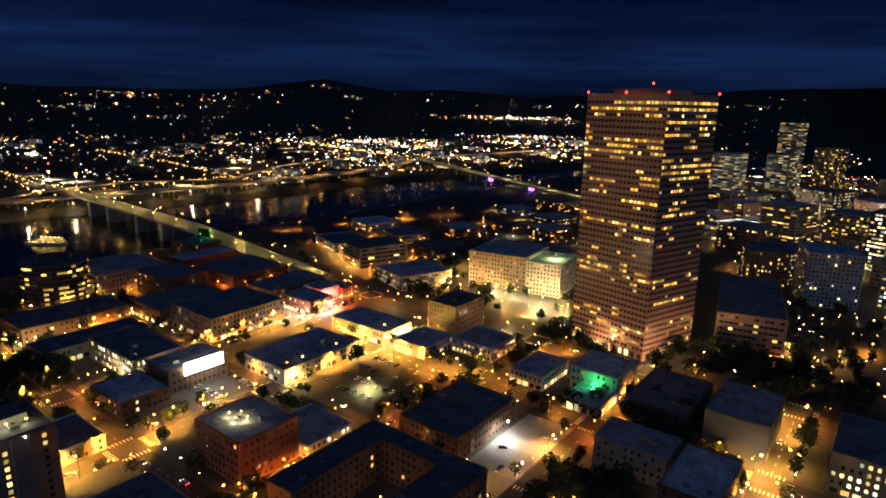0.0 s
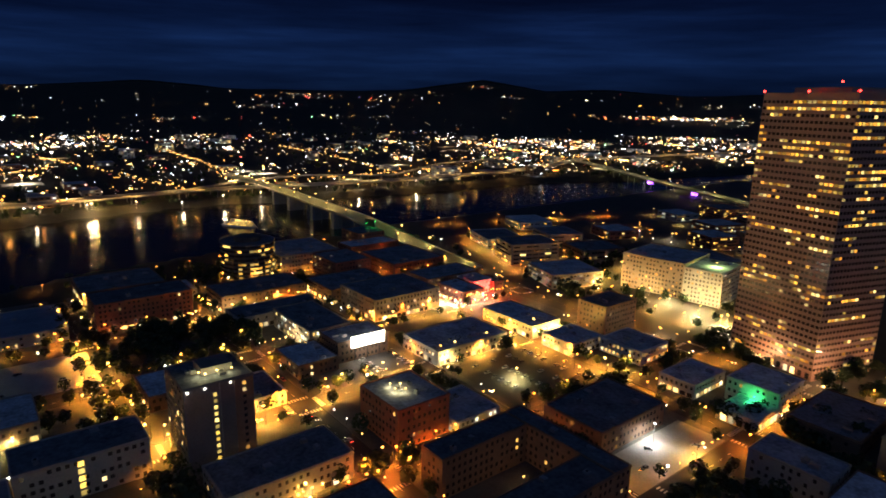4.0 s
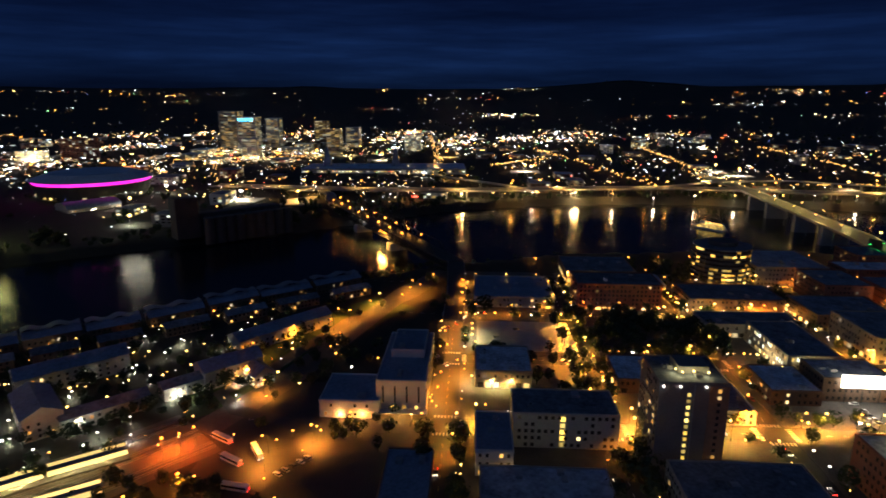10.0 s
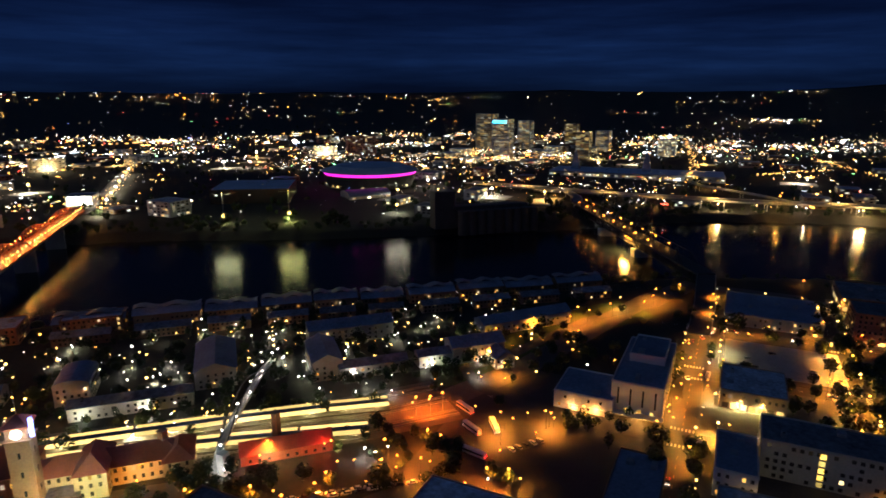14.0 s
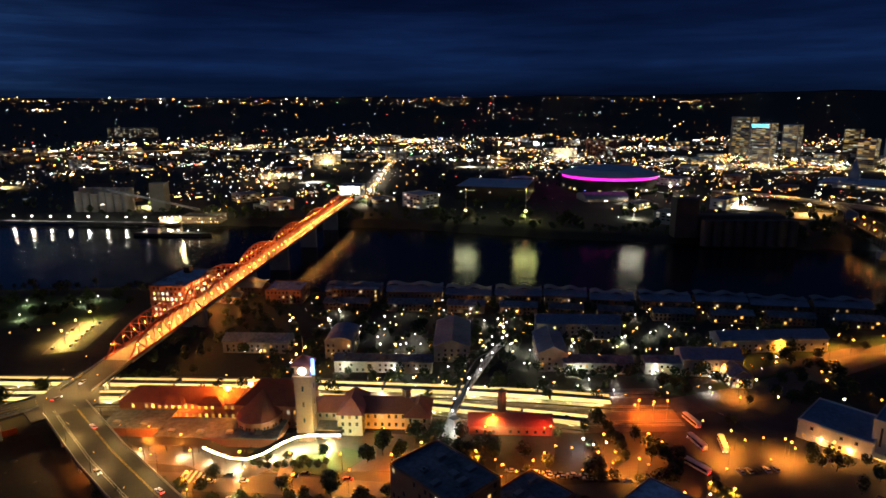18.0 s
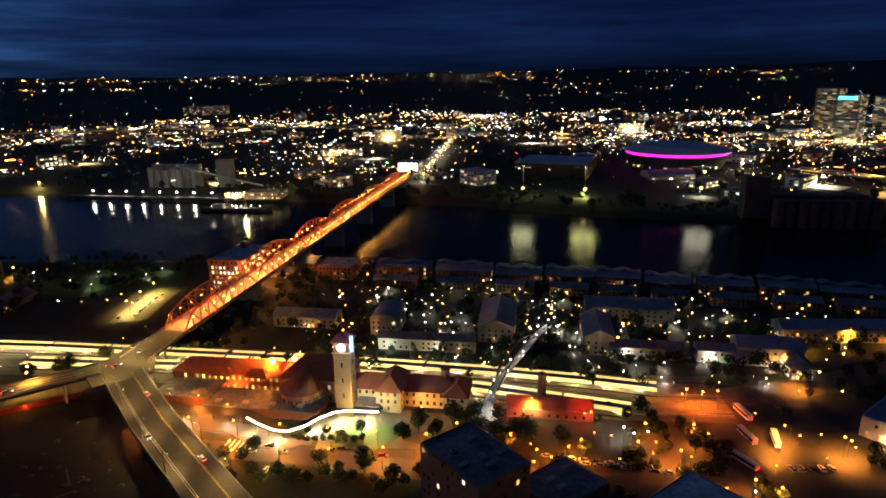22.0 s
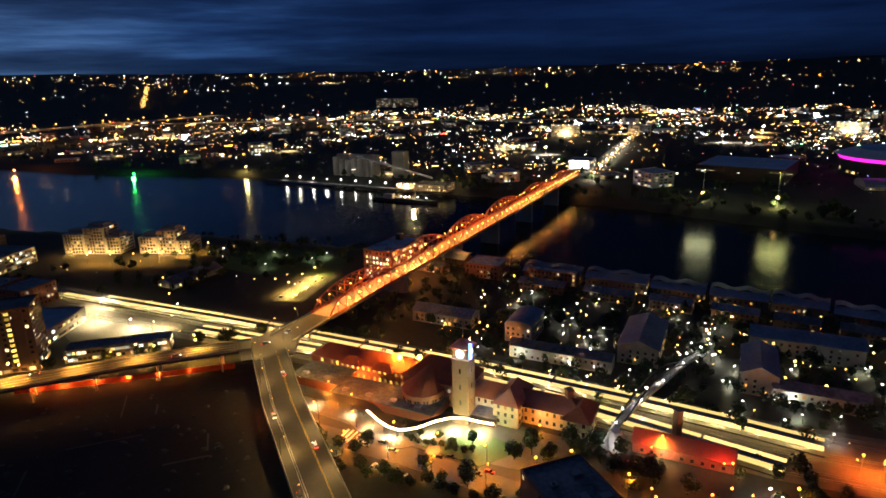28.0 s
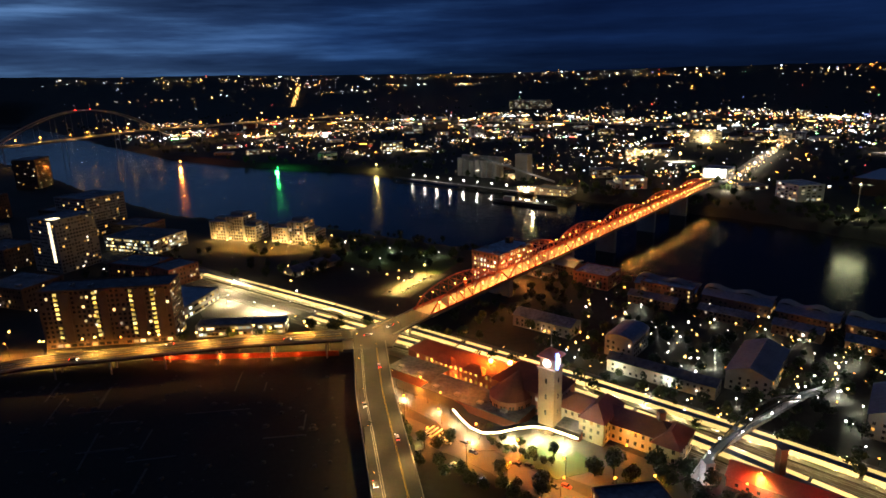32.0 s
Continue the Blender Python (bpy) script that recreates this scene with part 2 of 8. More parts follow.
RIBBON = panes("ribbon_panes", 0.7, [(1.0, 0.70, 0.24), (1.0, 0.58, 0.14), (1.0, 0.82, 0.45), (0.92, 1.0, 0.78)], 1.1)
FARPANES = panes("far_panes", 0.30, [(1.0, 0.85, 0.5), (1.0, 0.7, 0.3), (0.9, 1.0, 0.85), (1.0, 0.95, 0.8)], 2.2)
STAIR = panes("stair_panes", 1.1, [(1.0, 0.62, 0.10), (1.0, 0.7, 0.18)], 4.0)
E_WARM = glow("warm_lamp", (1.0, 0.36, 0.05), 7.5, 0.8)
E_GOLD = glow("gold_lamp", (1.0, 0.56, 0.14), 8, 0.8)
E_AMBER = glow("amber_lamp", (1.0, 0.25, 0.025), 11, 0.7)
E_COOL = glow("white_lamp", (1.0, 0.95, 0.85), 8, 0.8)
E_RED = glow("red_light", (1.0, 0.02, 0.015), 12)
E_GREEN = glow("green_light", (0.02, 1.0, 0.18), 8)
E_MAGENTA = glow("magenta_light", (1.0, 0.02, 0.62), 1.3)
E_BLUE = glow("blue_sign", (0.05, 0.55, 1.0), 3.5)
E_VIOLET = glow("violet_light", (0.35, 0.08, 1.0), 6.0)
E_SCREEN = glow("lit_billboard", (1.0, 0.92, 0.74), 7.0, sampled=True)
E_CANOPY = glow("canopy_lights", (1.0, 0.72, 0.34), 12.0, 0.5, sampled=True)
# glow put in place of lamplight falling on the platforms
E_PLATFORM_GLOW = glow("platform_glow", (1.0, 0.66, 0.20), 1.1, 0.7, sampled=True)


def make_water():
    m = bpy.data.materials.new("river_water")
    m.use_nodes = True
    t = m.node_tree
    p = t.nodes["Principled BSDF"]
    p.inputs["Base Color"].default_value = (0.004, 0.007, 0.010, 1)
    p.inputs["Roughness"].default_value = 0.20
    p.inputs["IOR"].default_value = 1.33
    geo = t.nodes.new("ShaderNodeNewGeometry")
    n1, n2 = t.nodes.new("ShaderNodeTexNoise"), t.nodes.new("ShaderNodeTexNoise")
    n1.inputs["Scale"].default_value, n1.inputs["Detail"].default_value = 0.35, 4.0
    n2.inputs["Scale"].default_value, n2.inputs["Detail"].default_value = 0.012, 3.0
    t.links.new(geo.outputs["Position"], n1.inputs["Vector"]), t.links.new(geo.outputs["Position"], n2.inputs["Vector"])
    b = t.nodes.new("ShaderNodeBump")
    b.inputs["Strength"].default_value, b.inputs["Distance"].default_value = 0.36, 0.45
    t.links.new(n1.outputs["Fac"], b.inputs["Height"]), t.links.new(b.outputs[0], p.inputs["Normal"])
    r = node(t, "ShaderNodeMapRange")
    r.inputs[3].default_value, r.inputs[4].default_value = 0.12, 0.18
    t.links.new(n2.outputs["Fac"], r.inputs[0]), t.links.new(r.outputs[0], p.inputs["Roughness"])
    return m


WATER = make_water()


def make_far():
    """Lights of the distant city: every piece takes its own colour and strength."""
    m = bpy.data.materials.new("distant_lights")
    m.use_nodes = True
    t = m.node_tree
    lk = t.links.new
    p = t.nodes["Principled BSDF"]
    geo = t.nodes.new("ShaderNodeNewGeometry")
    r = ramp(t, [(0.0, (1.0, 0.60, 0.18)), (0.24, (1.0, 0.42, 0.07)), (0.36, (1.0, 0.86, 0.60)), (0.56, (0.72, 0.86, 1.0)), (0.82, (1.0, 0.30, 0.03)),
                 (0.94, (1.0, 0.05, 0.03)), (0.98, (0.25, 1.0, 0.35)), (0.99, (0.2, 0.3, 1.0))])
    r.color_ramp.interpolation = "CONSTANT"
    lk(geo.outputs["Random Per Island"], r.inputs[0])
    k = node(t, "ShaderNodeMath", op="MULTIPLY", i1=61.7)
    lk(geo.outputs["Random Per Island"], k.inputs[0])
    f = node(t, "ShaderNodeMath", op="FRACT")
    lk(k.outputs[0], f.inputs[0])
    e = node(t, "ShaderNodeMath", op="POWER", i1=3.8)
    lk(f.outputs[0], e.inputs[0])
    s = node(t, "ShaderNodeMath", op="MULTIPLY_ADD", i1=17.0, i2=0.3)
    lk(e.outputs[0], s.inputs[0])
    lk(r.outputs[0], p.inputs["Emission Color"]), lk(s.outputs[0], p.inputs["Emission Strength"])
    m.cycles.emission_sampling = "NONE"
    return m


FARLIGHT = make_far()

# ---- mesh building ----


class Form:
    """Collects faces for one mesh."""

    def __init__(self):
        self.v, self.f = [], []

    def face(self, *pts):
        n = len(self.v)
        self.v += [tuple(p) for p in pts]
        self.f.append(tuple(range(n, n + len(pts))))
        return self

    def prism(self, poly, z0, z1, top=None):
        """A column over a counter-clockwise outline; top: another outline for its upper end."""
        n, k = len(self.v), len(poly)
        self.v += [(x, y, z0) for x, y in poly] + [(x, y, z1) for x, y in (top or poly)]
        self.f += [tuple(range(n + k - 1, n - 1, -1)), tuple(range(n + k, n + 2 * k))]
        self.f += [(n + i, n + (i + 1) % k, n + k + (i + 1) % k, n + k + i) for i in range(k)]
        return self

    def box(self, x0, y0, z0, x1, y1, z1):
        return self.prism([(x0, y0), (x1, y0), (x1, y1), (x0, y1)], z0, z1)

    def slab(self, cx, cy, length, width, z0, z1, turn=0.0):
        c, s = math.cos(radians(turn)), math.sin(radians(turn))
        pts = [(-length / 2, -width / 2), (length / 2, -width / 2), (length / 2, width / 2), (-length / 2, width / 2)]
        return self.prism([(cx + c * x - s * y, cy + s * x + c * y) for x, y in pts], z0, z1)

    def tube(self, a, b, r, n=6, r2=None):
        """A rod from a to b."""
        a, b = Vector(a), Vector(b)
        q = (b - a).to_track_quat("Z", "Y")
        k = len(self.v)
        for p, rad in ((a, r), (b, r if r2 is None else r2)):
            for i in range(n):
                w = 2 * math.pi * i / n
                self.v.append(tuple(p + q @ Vector((rad * math.cos(w), rad * math.sin(w), 0))))
        self.f += [(k + i, k + (i + 1) % n, k + n + (i + 1) % n, k + n + i) for i in range(n)]
        self.f += [tuple(range(k + n - 1, k - 1, -1)), tuple(range(k + n, k + 2 * n))]
        return self

    def beam(self, a, b, w, h):
        """A rectangular bar from a to b, with its sides upright."""
        a, b = Vector(a), Vector(b)
        d = (b - a).normalized()
        side = Vector((-d.y, d.x, 0))
        side = side.normalized() * w / 2 if side.length > 1e-6 else Vector((w / 2, 0, 0))
        up = d.cross(side).normalized() * h / 2
        k = len(self.v)
        for p in (a, b):
            self.v += [tuple(p + side * i + up * j) for i, j in ((-1, -1), (1, -1), (1, 1), (-1, 1))]
        self.f += [(k + 3, k + 2, k + 1, k), (k + 4, k + 5, k + 6, k + 7)]
        self.f += [(k + i, k + (i + 1) % 4, k + 4 + (i + 1) % 4, k + 4 + i) for i in range(4)]
        return self

    def ball(self, x, y, z, r, flat=1.0):
        k = len(self.v)
        self.v += [(x, y, z + r * flat), (x, y, z - r * flat)] + [(x + r * a, y + r * b, z) for a, b in ((1, 0), (0, 1), (-1, 0), (0, -1))]
        self.f += [(k, k + 2 + i, k + 2 + (i + 1) % 4) for i in range(4)] + [(k + 1, k + 2 + (i + 1) % 4, k + 2 + i) for i in range(4)]
        return self

    def dome(self, x, y, z, r, n=8, m=4):
        """A round lamp globe."""
        k = len(self.v)
        for j in range(1, m):
            w = math.pi * j / m
            self.v += [(x + r * math.sin(w) * math.cos(2 * math.pi * i / n), y + r * math.sin(w) * math.sin(2 * math.pi * i / n), z + r * math.cos(w)) for i in range(n)]
        self.v += [(x, y, z + r), (x, y, z - r)]
        t, b = len(self.v) - 2, len(self.v) - 1
        self.f += [(t, k + i, k + (i + 1) % n) for i in range(n)]
        for j in range(m - 2):
            self.f += [(k + j * n + i, k + (j + 1) * n + i, k + (j + 1) * n + (i + 1) % n, k + j * n + (i + 1) % n) for i in range(n)]
        e = k + (m - 2) * n
        self.f += [(b, e + (i + 1) % n, e + i) for i in range(n)]
        return self

    def mesh(self, name, mat, smooth=False):
        me = bpy.data.meshes.new(name)
        me.from_pydata(self.v, [], self.f)
        me.materials.append(mat)
        if smooth:
            me.polygons.foreach_set("use_smooth", [True] * len(me.polygons))
        return me


def part(name, form, mat, parent=None, label="", smooth=False):
    """Links a form as one mesh object under a thing or a part."""
    ob = new(name, form.mesh(name, mat, smooth) if isinstance(form, Form) else form)
    ob.parent = parent
    return tagged(ob, label)


def lit_part(name, form, mat, glow_form, glow_mat, parent, label=""):
    """One mesh of two materials: a holder and the lamp that it carries."""
    n = len(form.f)
    k = len(form.v)
    form.v += glow_form.v
    form.f += [tuple(i + k for i in q) for q in glow_form.f]
    ob = part(name, form, mat, parent, label)
    ob.data.materials.append(glow_mat)
    for i in range(n, len(form.f)):
        ob.data.polygons[i].material_index = 1
    return ob


def thing(name, label, category, group="", kind="", at=(0, 0, 0), turn=0.0):
    ob = tagged(new(name), label, category, group, kind)
    ob.empty_display_size = 1.0
    ob.matrix_basis = pose(*at, 0, 0, turn)
    return ob


def lamp(name, parent, at, power, colour, radius=0.45, cone=0):
    """A light; with a cone (degrees) it is shielded and shines downwards only."""
    data = bpy.data.lights.new(name, "SPOT" if cone else "POINT")
    data.energy, data.color, data.shadow_soft_size = power, colour, radius
    if cone:
        data.spot_size, data.spot_blend = radians(min(172, cone + 28)), 1.0
    ob = new(name, data)
    ob.parent = parent
    ob.location = at
    return ob


PANE = Form().box(-0.5, -0.04, -0.5, 0.5, 0.04, 0.5)
PANE_MESH = {}


def pane_mesh(mat):
    if mat.name not in PANE_MESH:
        PANE_MESH[mat.name] = PANE.mesh("window", mat)
    return PANE_MESH[mat.name]


def add_windows(root, walls, mat, singles, rng, w, h, gap, z0, floor, rows, keep=1.0, name="window"):
    """Panes along the walls (x0, y0, x1, y1 with the outside on the right hand), row by row. The first `singles` are
    objects of their own, the others one mesh."""
    rest = Form()
    for x0, y0, x1, y1 in walls:
        d = Vector((x1 - x0, y1 - y0))
        length = d.length
        d /= length
        n = max(1, int((length - 1.0) / gap))
        off = (length - n * gap) / 2
        turn = math.degrees(math.atan2(d.y, d.x))
        for r in range(rows):
            z = z0 + floor * r
            for i in range(n):
                if rng.random() > keep:
                    continue
                s = off + gap * (i + 0.5)
                cx, cy = x0 + d.x * s + d.y * 0.03, y0 + d.y * s - d.x * 0.03
                if singles > 0:
                    singles -= 1
                    ob = new(name, pane_mesh(mat))
                    ob.parent = root
                    ob.location, ob.rotation_euler, ob.scale = (cx, cy, z + h / 2), (0, 0, radians(turn)), (w, 1, h)
                else:
                    rest.slab(cx, cy, w, 0.08, z, z + h, turn)
    if rest.f:
        tagged(part(name + "_rest", rest, mat, root), kind="stuff")
    return singles


def block(name, label, x0, y0, x1, y1, h, wall, roof=None, pane=None, floors=0, w=1.3, wh=1.7, gap=3.0, keep=0.8, shop=None, singles=24,
          units=2, cornice=True, turn=0.0, z=0.0, category="building", sides="nesw", seed=0, group=""):
    """A flat-roofed city building: walls with parapet, roof, cornice, windows, shop front, plant on the roof."""
    cx, cy, lx, ly = (x0 + x1) / 2, (y0 + y1) / 2, abs(x1 - x0) / 2, abs(y1 - y0) / 2
    far = singles == 0 and units == 0
    root = None if far else thing(name, label, category, group, at=(cx, cy, z), turn=turn)
    rng = random.Random(int(x0 * 7 + y0 * 13) + seed)
    k = 0.35
    f = Form()
    ring = lambda a, b, zz: [(-a, -b, zz), (a, -b, zz), (a, b, zz), (-a, b, zz)]
    f.v = ring(lx, ly, 0) + ring(lx, ly, h + 0.9) + ring(lx - k, ly - k, h + 0.9) + ring(lx - k, ly - k, h)
    for q in (0, 4, 8):
        f.f += [(q + i, q + (i + 1) % 4, q + 4 + (i + 1) % 4, q + 4 + i) for i in range(4)]
    f.f += [(12, 13, 14, 15), (3, 2, 1, 0)]
    if far:
        root = tagged(part(name, f, wall), label, category, group)
        root.matrix_basis = pose(cx, cy, z, 0, 0, turn)
    else:
        part("wall", f, wall, root)
    part("roof", Form().box(-lx + k, -ly + k, h + 0.004, lx - k, ly - k, h + 0.12), roof or ROOF, root)
    if cornice:
        c = Form()
        e = 0.3
        for a in ((-lx - e, -ly - e, lx + e, -ly), (-lx - e, ly, lx + e, ly + e), (-lx - e, -ly, -lx, ly), (lx, -ly, lx + e, ly)):
            c.box(a[0], a[1], h - 0.1, a[2], a[3], h + 0.35)
        part("cornice", c, wall, root)
    edge = {"s": (-lx, -ly, lx, -ly), "e": (lx, -ly, lx, ly), "n": (lx, ly, -lx, ly), "w": (-lx, ly, -lx, -ly)}
    walls = [edge[s] for s in sides]
    floors = floors or max(1, int(h / 3.6))
    fl = h / floors
    first = 1 if shop else 0
    singles = int(singles * 0.06)
    left = singles
    if shop:
        left = add_windows(root, walls, shop, min(left, 8), rng, 3.0, fl * 0.6, 4.2, 0.6, fl, 1, 0.9, "shop_window")
        left = max(0, singles - 8)
    if floors > first:
        add_windows(root, walls, pane or HOME, left, rng, w, wh, gap, first * fl + fl * 0.3, fl, floors - first, keep)
    for _ in range(units):
        ux, uy = rng.uniform(-lx * 0.75, lx * 0.75), rng.uniform(-ly * 0.75, ly * 0.75)
        a, b, c = rng.uniform(1.0, 2.4), rng.uniform(0.8, 1.8), rng.uniform(0.9, 2.0)
        u = part("rooftop_unit", Form().box(ux - a, uy - b, h + 0.1, ux + a, uy + b, h + 0.1 + c), GALV, root)
        if singles and rng.random() < 0.4:
            part("fan_housing", Form().prism([(ux + 0.6 * math.cos(w_ * 0.785), uy + 0.6 * math.sin(w_ * 0.785)) for w_ in range(8)], h + 0.1 + c, h + 0.4 + c), DARKMETAL, u)
    return root

# ---- ground, river, streets ----
EYE = (0.0, 170.0, 156.0)
WEST = ((-2500, 2900), (-1300, 2080), (-742, 1630), (-430, 1210), (-235, 985), (-27, 866), (87, 770), (178, 690), (232, 612), (300, 540), (352, 480),
        (396, 424), (450, 362), (505, 292), (560, 215), (612, 90), (640, -120), (622, -310), (606, -430), (590, -620), (540, -900), (450, -1350), (260, -2300), (100, -4900))
EAST = ((-1700, 3500), (-1050, 2560), (-790, 2160), (-463, 1707), (-233, 1482), (0, 1335), (151, 1180), (272, 1010), (395, 880), (462, 800), (540, 650), (625, 530),
        (700, 410), (800, 300), (870, 220), (930, 60), (955, -110), (930, -260), (890, -510), (885, -800), (800, -1050), (745, -1400), (560, -2300), (400, -4900))
SHORE = WEST + EAST[::-1]


def bank(x, y):
    """Metres from the river's edge (negative in the water), and the side: above 0 is the east side."""
    x, y = np.asarray(x, float), np.asarray(y, float)
    best, inside, side = np.full(x.shape, 1e9), np.zeros(x.shape, bool), np.zeros(x.shape)
    for i, (a, b) in enumerate(zip(SHORE, SHORE[1:] + SHORE[:1])):
        dx, dy = b[0] - a[0], b[1] - a[1]
        k = np.clip(((x - a[0]) * dx + (y - a[1]) * dy) / (dx * dx + dy * dy), 0, 1)
        d = np.hypot(x - a[0] - k * dx, y - a[1] - k * dy)
        near = d < best
        best, side = np.where(near, d, best), np.where(near, 1.0 if i >= len(WEST) else -1.0, side)
        cross = ((a[1] > y) != (b[1] > y)) & (x < (b[0] - a[0]) * (y - a[1]) / ((b[1] - a[1]) or 1e-9) + a[0])
        inside = inside ^ cross
    return np.where(inside, -best, best), side


# how high the land stands against the sky: bearing and elevation in degrees
SKYLINE = ((-180, 1.9), (-100, 1.2), (-25, 0.85), (-10, 0.7), (0, 0.55), (15, 0.42), (30, 0.5), (45, 0.42), (52, 0.55), (60, 0.5), (75, 0.72), (85, 0.6), (95, 0.7), (103, 1.35), (110, 0.8),
           (118, 0.85), (125, 1.0), (132, 2.1), (138, 1.15), (143, 1.3), (150, 0.9), (160, 1.2), (170, 1.7), (180, 1.9))


def skyline(x, y):
    """The land's elevation on the horizon, in degrees, in the bearing of a place."""
    return np.interp(np.degrees(np.arctan2(x - EYE[0], y - EYE[1])), *zip(*SKYLINE))


def height(x, y):
    """Ground level; past two kilometres it climbs to the distant hills."""
    x, y = np.asarray(x, float), np.asarray(y, float)
    d, side = bank(x, y)
    k = np.clip((d + 3) / 13, 0, 1)
    z = -13 + 13 * k * k * (3 - 2 * k)
    z = z + np.where(side > 0, 1, 0) * np.clip((d - 60) / 400, 0, 1) * 9
    far = np.hypot(x - EYE[0], y - EYE[1])
    u = np.clip((far - 1900) / 3000, 0, 0.985)
    real = 1900 + 3000 * u / (1 - u)
    z = z + np.where(far > 1900, 156 * (1 - far / np.maximum(real, far)), 0) * np.clip((d - 5) / 120, 0, 1)
    k = np.clip((far - 2900) / 1900, 0, 1)
    return z + k * k * far * np.tan(np.radians(skyline(x, y))) * 0.9


def make_ground():
    n, m = 480, 270
    a = np.linspace(0, 2 * np.pi, n, endpoint=False)
    r = 15 * (4940 / 15) ** (np.arange(m) / (m - 1))
    X = EYE[0] + np.outer(r, np.sin(a))
    Y = EYE[1] + np.outer(r, np.cos(a))
    Z = height(X, Y)
    v = np.stack([X, Y, Z], -1).reshape(-1, 3)
    i, j = np.meshgrid(np.arange(m - 1), np.arange(n), indexing="ij")
    q = np.stack([i * n + j, (i + 1) * n + j, (i + 1) * n + (j + 1) % n, i * n + (j + 1) % n], -1).reshape(-1, 4)[:, ::-1]
    me = bpy.data.meshes.new("ground")
    me.from_pydata(v.tolist() + [(EYE[0], EYE[1], 0.0)], [], q.tolist() + [(k, (k + 1) % n, len(v)) for k in range(n)])
    me.materials.append(EARTH)
    me.polygons.foreach_set("use_smooth", [True] * len(me.polygons))
    tagged(new("ground", me), "dark earth and grass under the city, rising to far hills", "ground", kind="structure")


make_ground()
WATER_Z = -8.0
def make_river():
    f = Form()
    f.face((-2600, -4700, WATER_Z), (2400, -4700, WATER_Z), (2400, 3600, WATER_Z), (-2600, 3600, WATER_Z))
    tagged(part("water", f, WATER), "dark rippled river water reflecting shore lights", "river", kind="structure")


make_river()

# city grid: blocks of 61 m, streets of 18 m
AVE = [20 + 79.2 * i for i in range(7)]
STR = [193 - 79.2 * i for i in range(5)] + [-207.0]


def make_streets():
    f = Form()
    f.box(-60, -216, -0.5, 520, 202, 0.03)
    f.box(-75, 202, -0.5, 300, 300, 0.03)
    f.box(-260, -1200, -0.5, 640, -216.004, 0.03)
    tagged(part("road", f, ASPHALT), "worn dark asphalt of the city streets", "road", kind="structure")
    # block pavements with kerbs
    for i in range(-1, len(AVE)):
        for j in range(len(STR) - 1):
            x0 = (AVE[i] if i >= 0 else AVE[0] - 79.2) + 6.2
            x1 = (AVE[i + 1] if i + 1 < len(AVE) else AVE[-1] + 40) - 6.2
            y0, y1 = STR[j + 1] + 6.2, STR[j] - 6.2
            if j == len(STR) - 2:
                y0 += 6
            tagged(part("pavement", Form().prism([(x0 + 1.5, y0), (x1 - 1.5, y0), (x1, y0 + 1.5), (x1, y1 - 1.5), (x1 - 1.5, y1), (x0 + 1.5, y1), (x0, y1 - 1.5), (x0, y0 + 1.5)], 0.03, 0.18), PAVING),
                   "concrete pavement with kerb round a city block", "pavement", kind="structure")
    # lane lines and crossings
    f, g = Form(), Form()
    for x in AVE[:]:
        y = -200.0
        while y < 290:
            if min(abs(y - s) for s in STR) > 12:
                f.box(x - 0.1, y, 0.034, x + 0.1, y + 3, 0.04)
            y += 8
    for y in STR:
        x = -10.0
        while x < 510:
            if min(abs(x - a) for a in AVE) > 12:
                (g if y in (STR[0], STR[-1]) else f).box(x, y - 0.1, 0.034, x + 3, y + 0.1, 0.04)
            x += 8
    for x in AVE:
        for y in STR:
            for s in (-1, 1):
                for k in range(7):
                    o = -5.1 + 1.7 * k
                    f.box(x + o - 0.35, y + s * 8.2 - 1.3, 0.034, x + o + 0.35, y + s * 8.2 + 1.3, 0.04)
                    f.box(x + s * 8.2 - 1.3, y + o - 0.35, 0.034, x + s * 8.2 + 1.3, y + o + 0.35, 0.04)
    tagged(part("lane_marking", f, LINE), "worn white lane lines and zebra crossings", "road marking", kind="stuff")
    tagged(part("centre_line", g, YLINE), "broken yellow centre line on the asphalt", "road marking", kind="stuff")


make_streets()


# ---- street furniture kinds ----


def make_street_lamp(name, label, mat, colour, power, h=6.6, reach=1.8, group="street lamps", size=0.48, cone=128):
    root = thing(name, label, "street lamp", group)
    pole = Form().tube((0, 0, 0), (0, 0, h), 0.11, 6, 0.07)
    pole.tube((0, 0, 0), (0, 0, 0.5), 0.2, 6)
    pole.tube((0, 0, h - 0.1), (reach, 0, h + 0.5), 0.05, 5)
    part("pole", pole, DARKMETAL, root)
    part("lamp_head", Form().dome(reach + 0.05, 0, h + 0.25, size), mat, root, "glowing lamp head")
    lamp("light", root, (reach + 0.05, 0, h - 0.35), power, colour, 0.4, cone)
    return root


LAMPS = {}


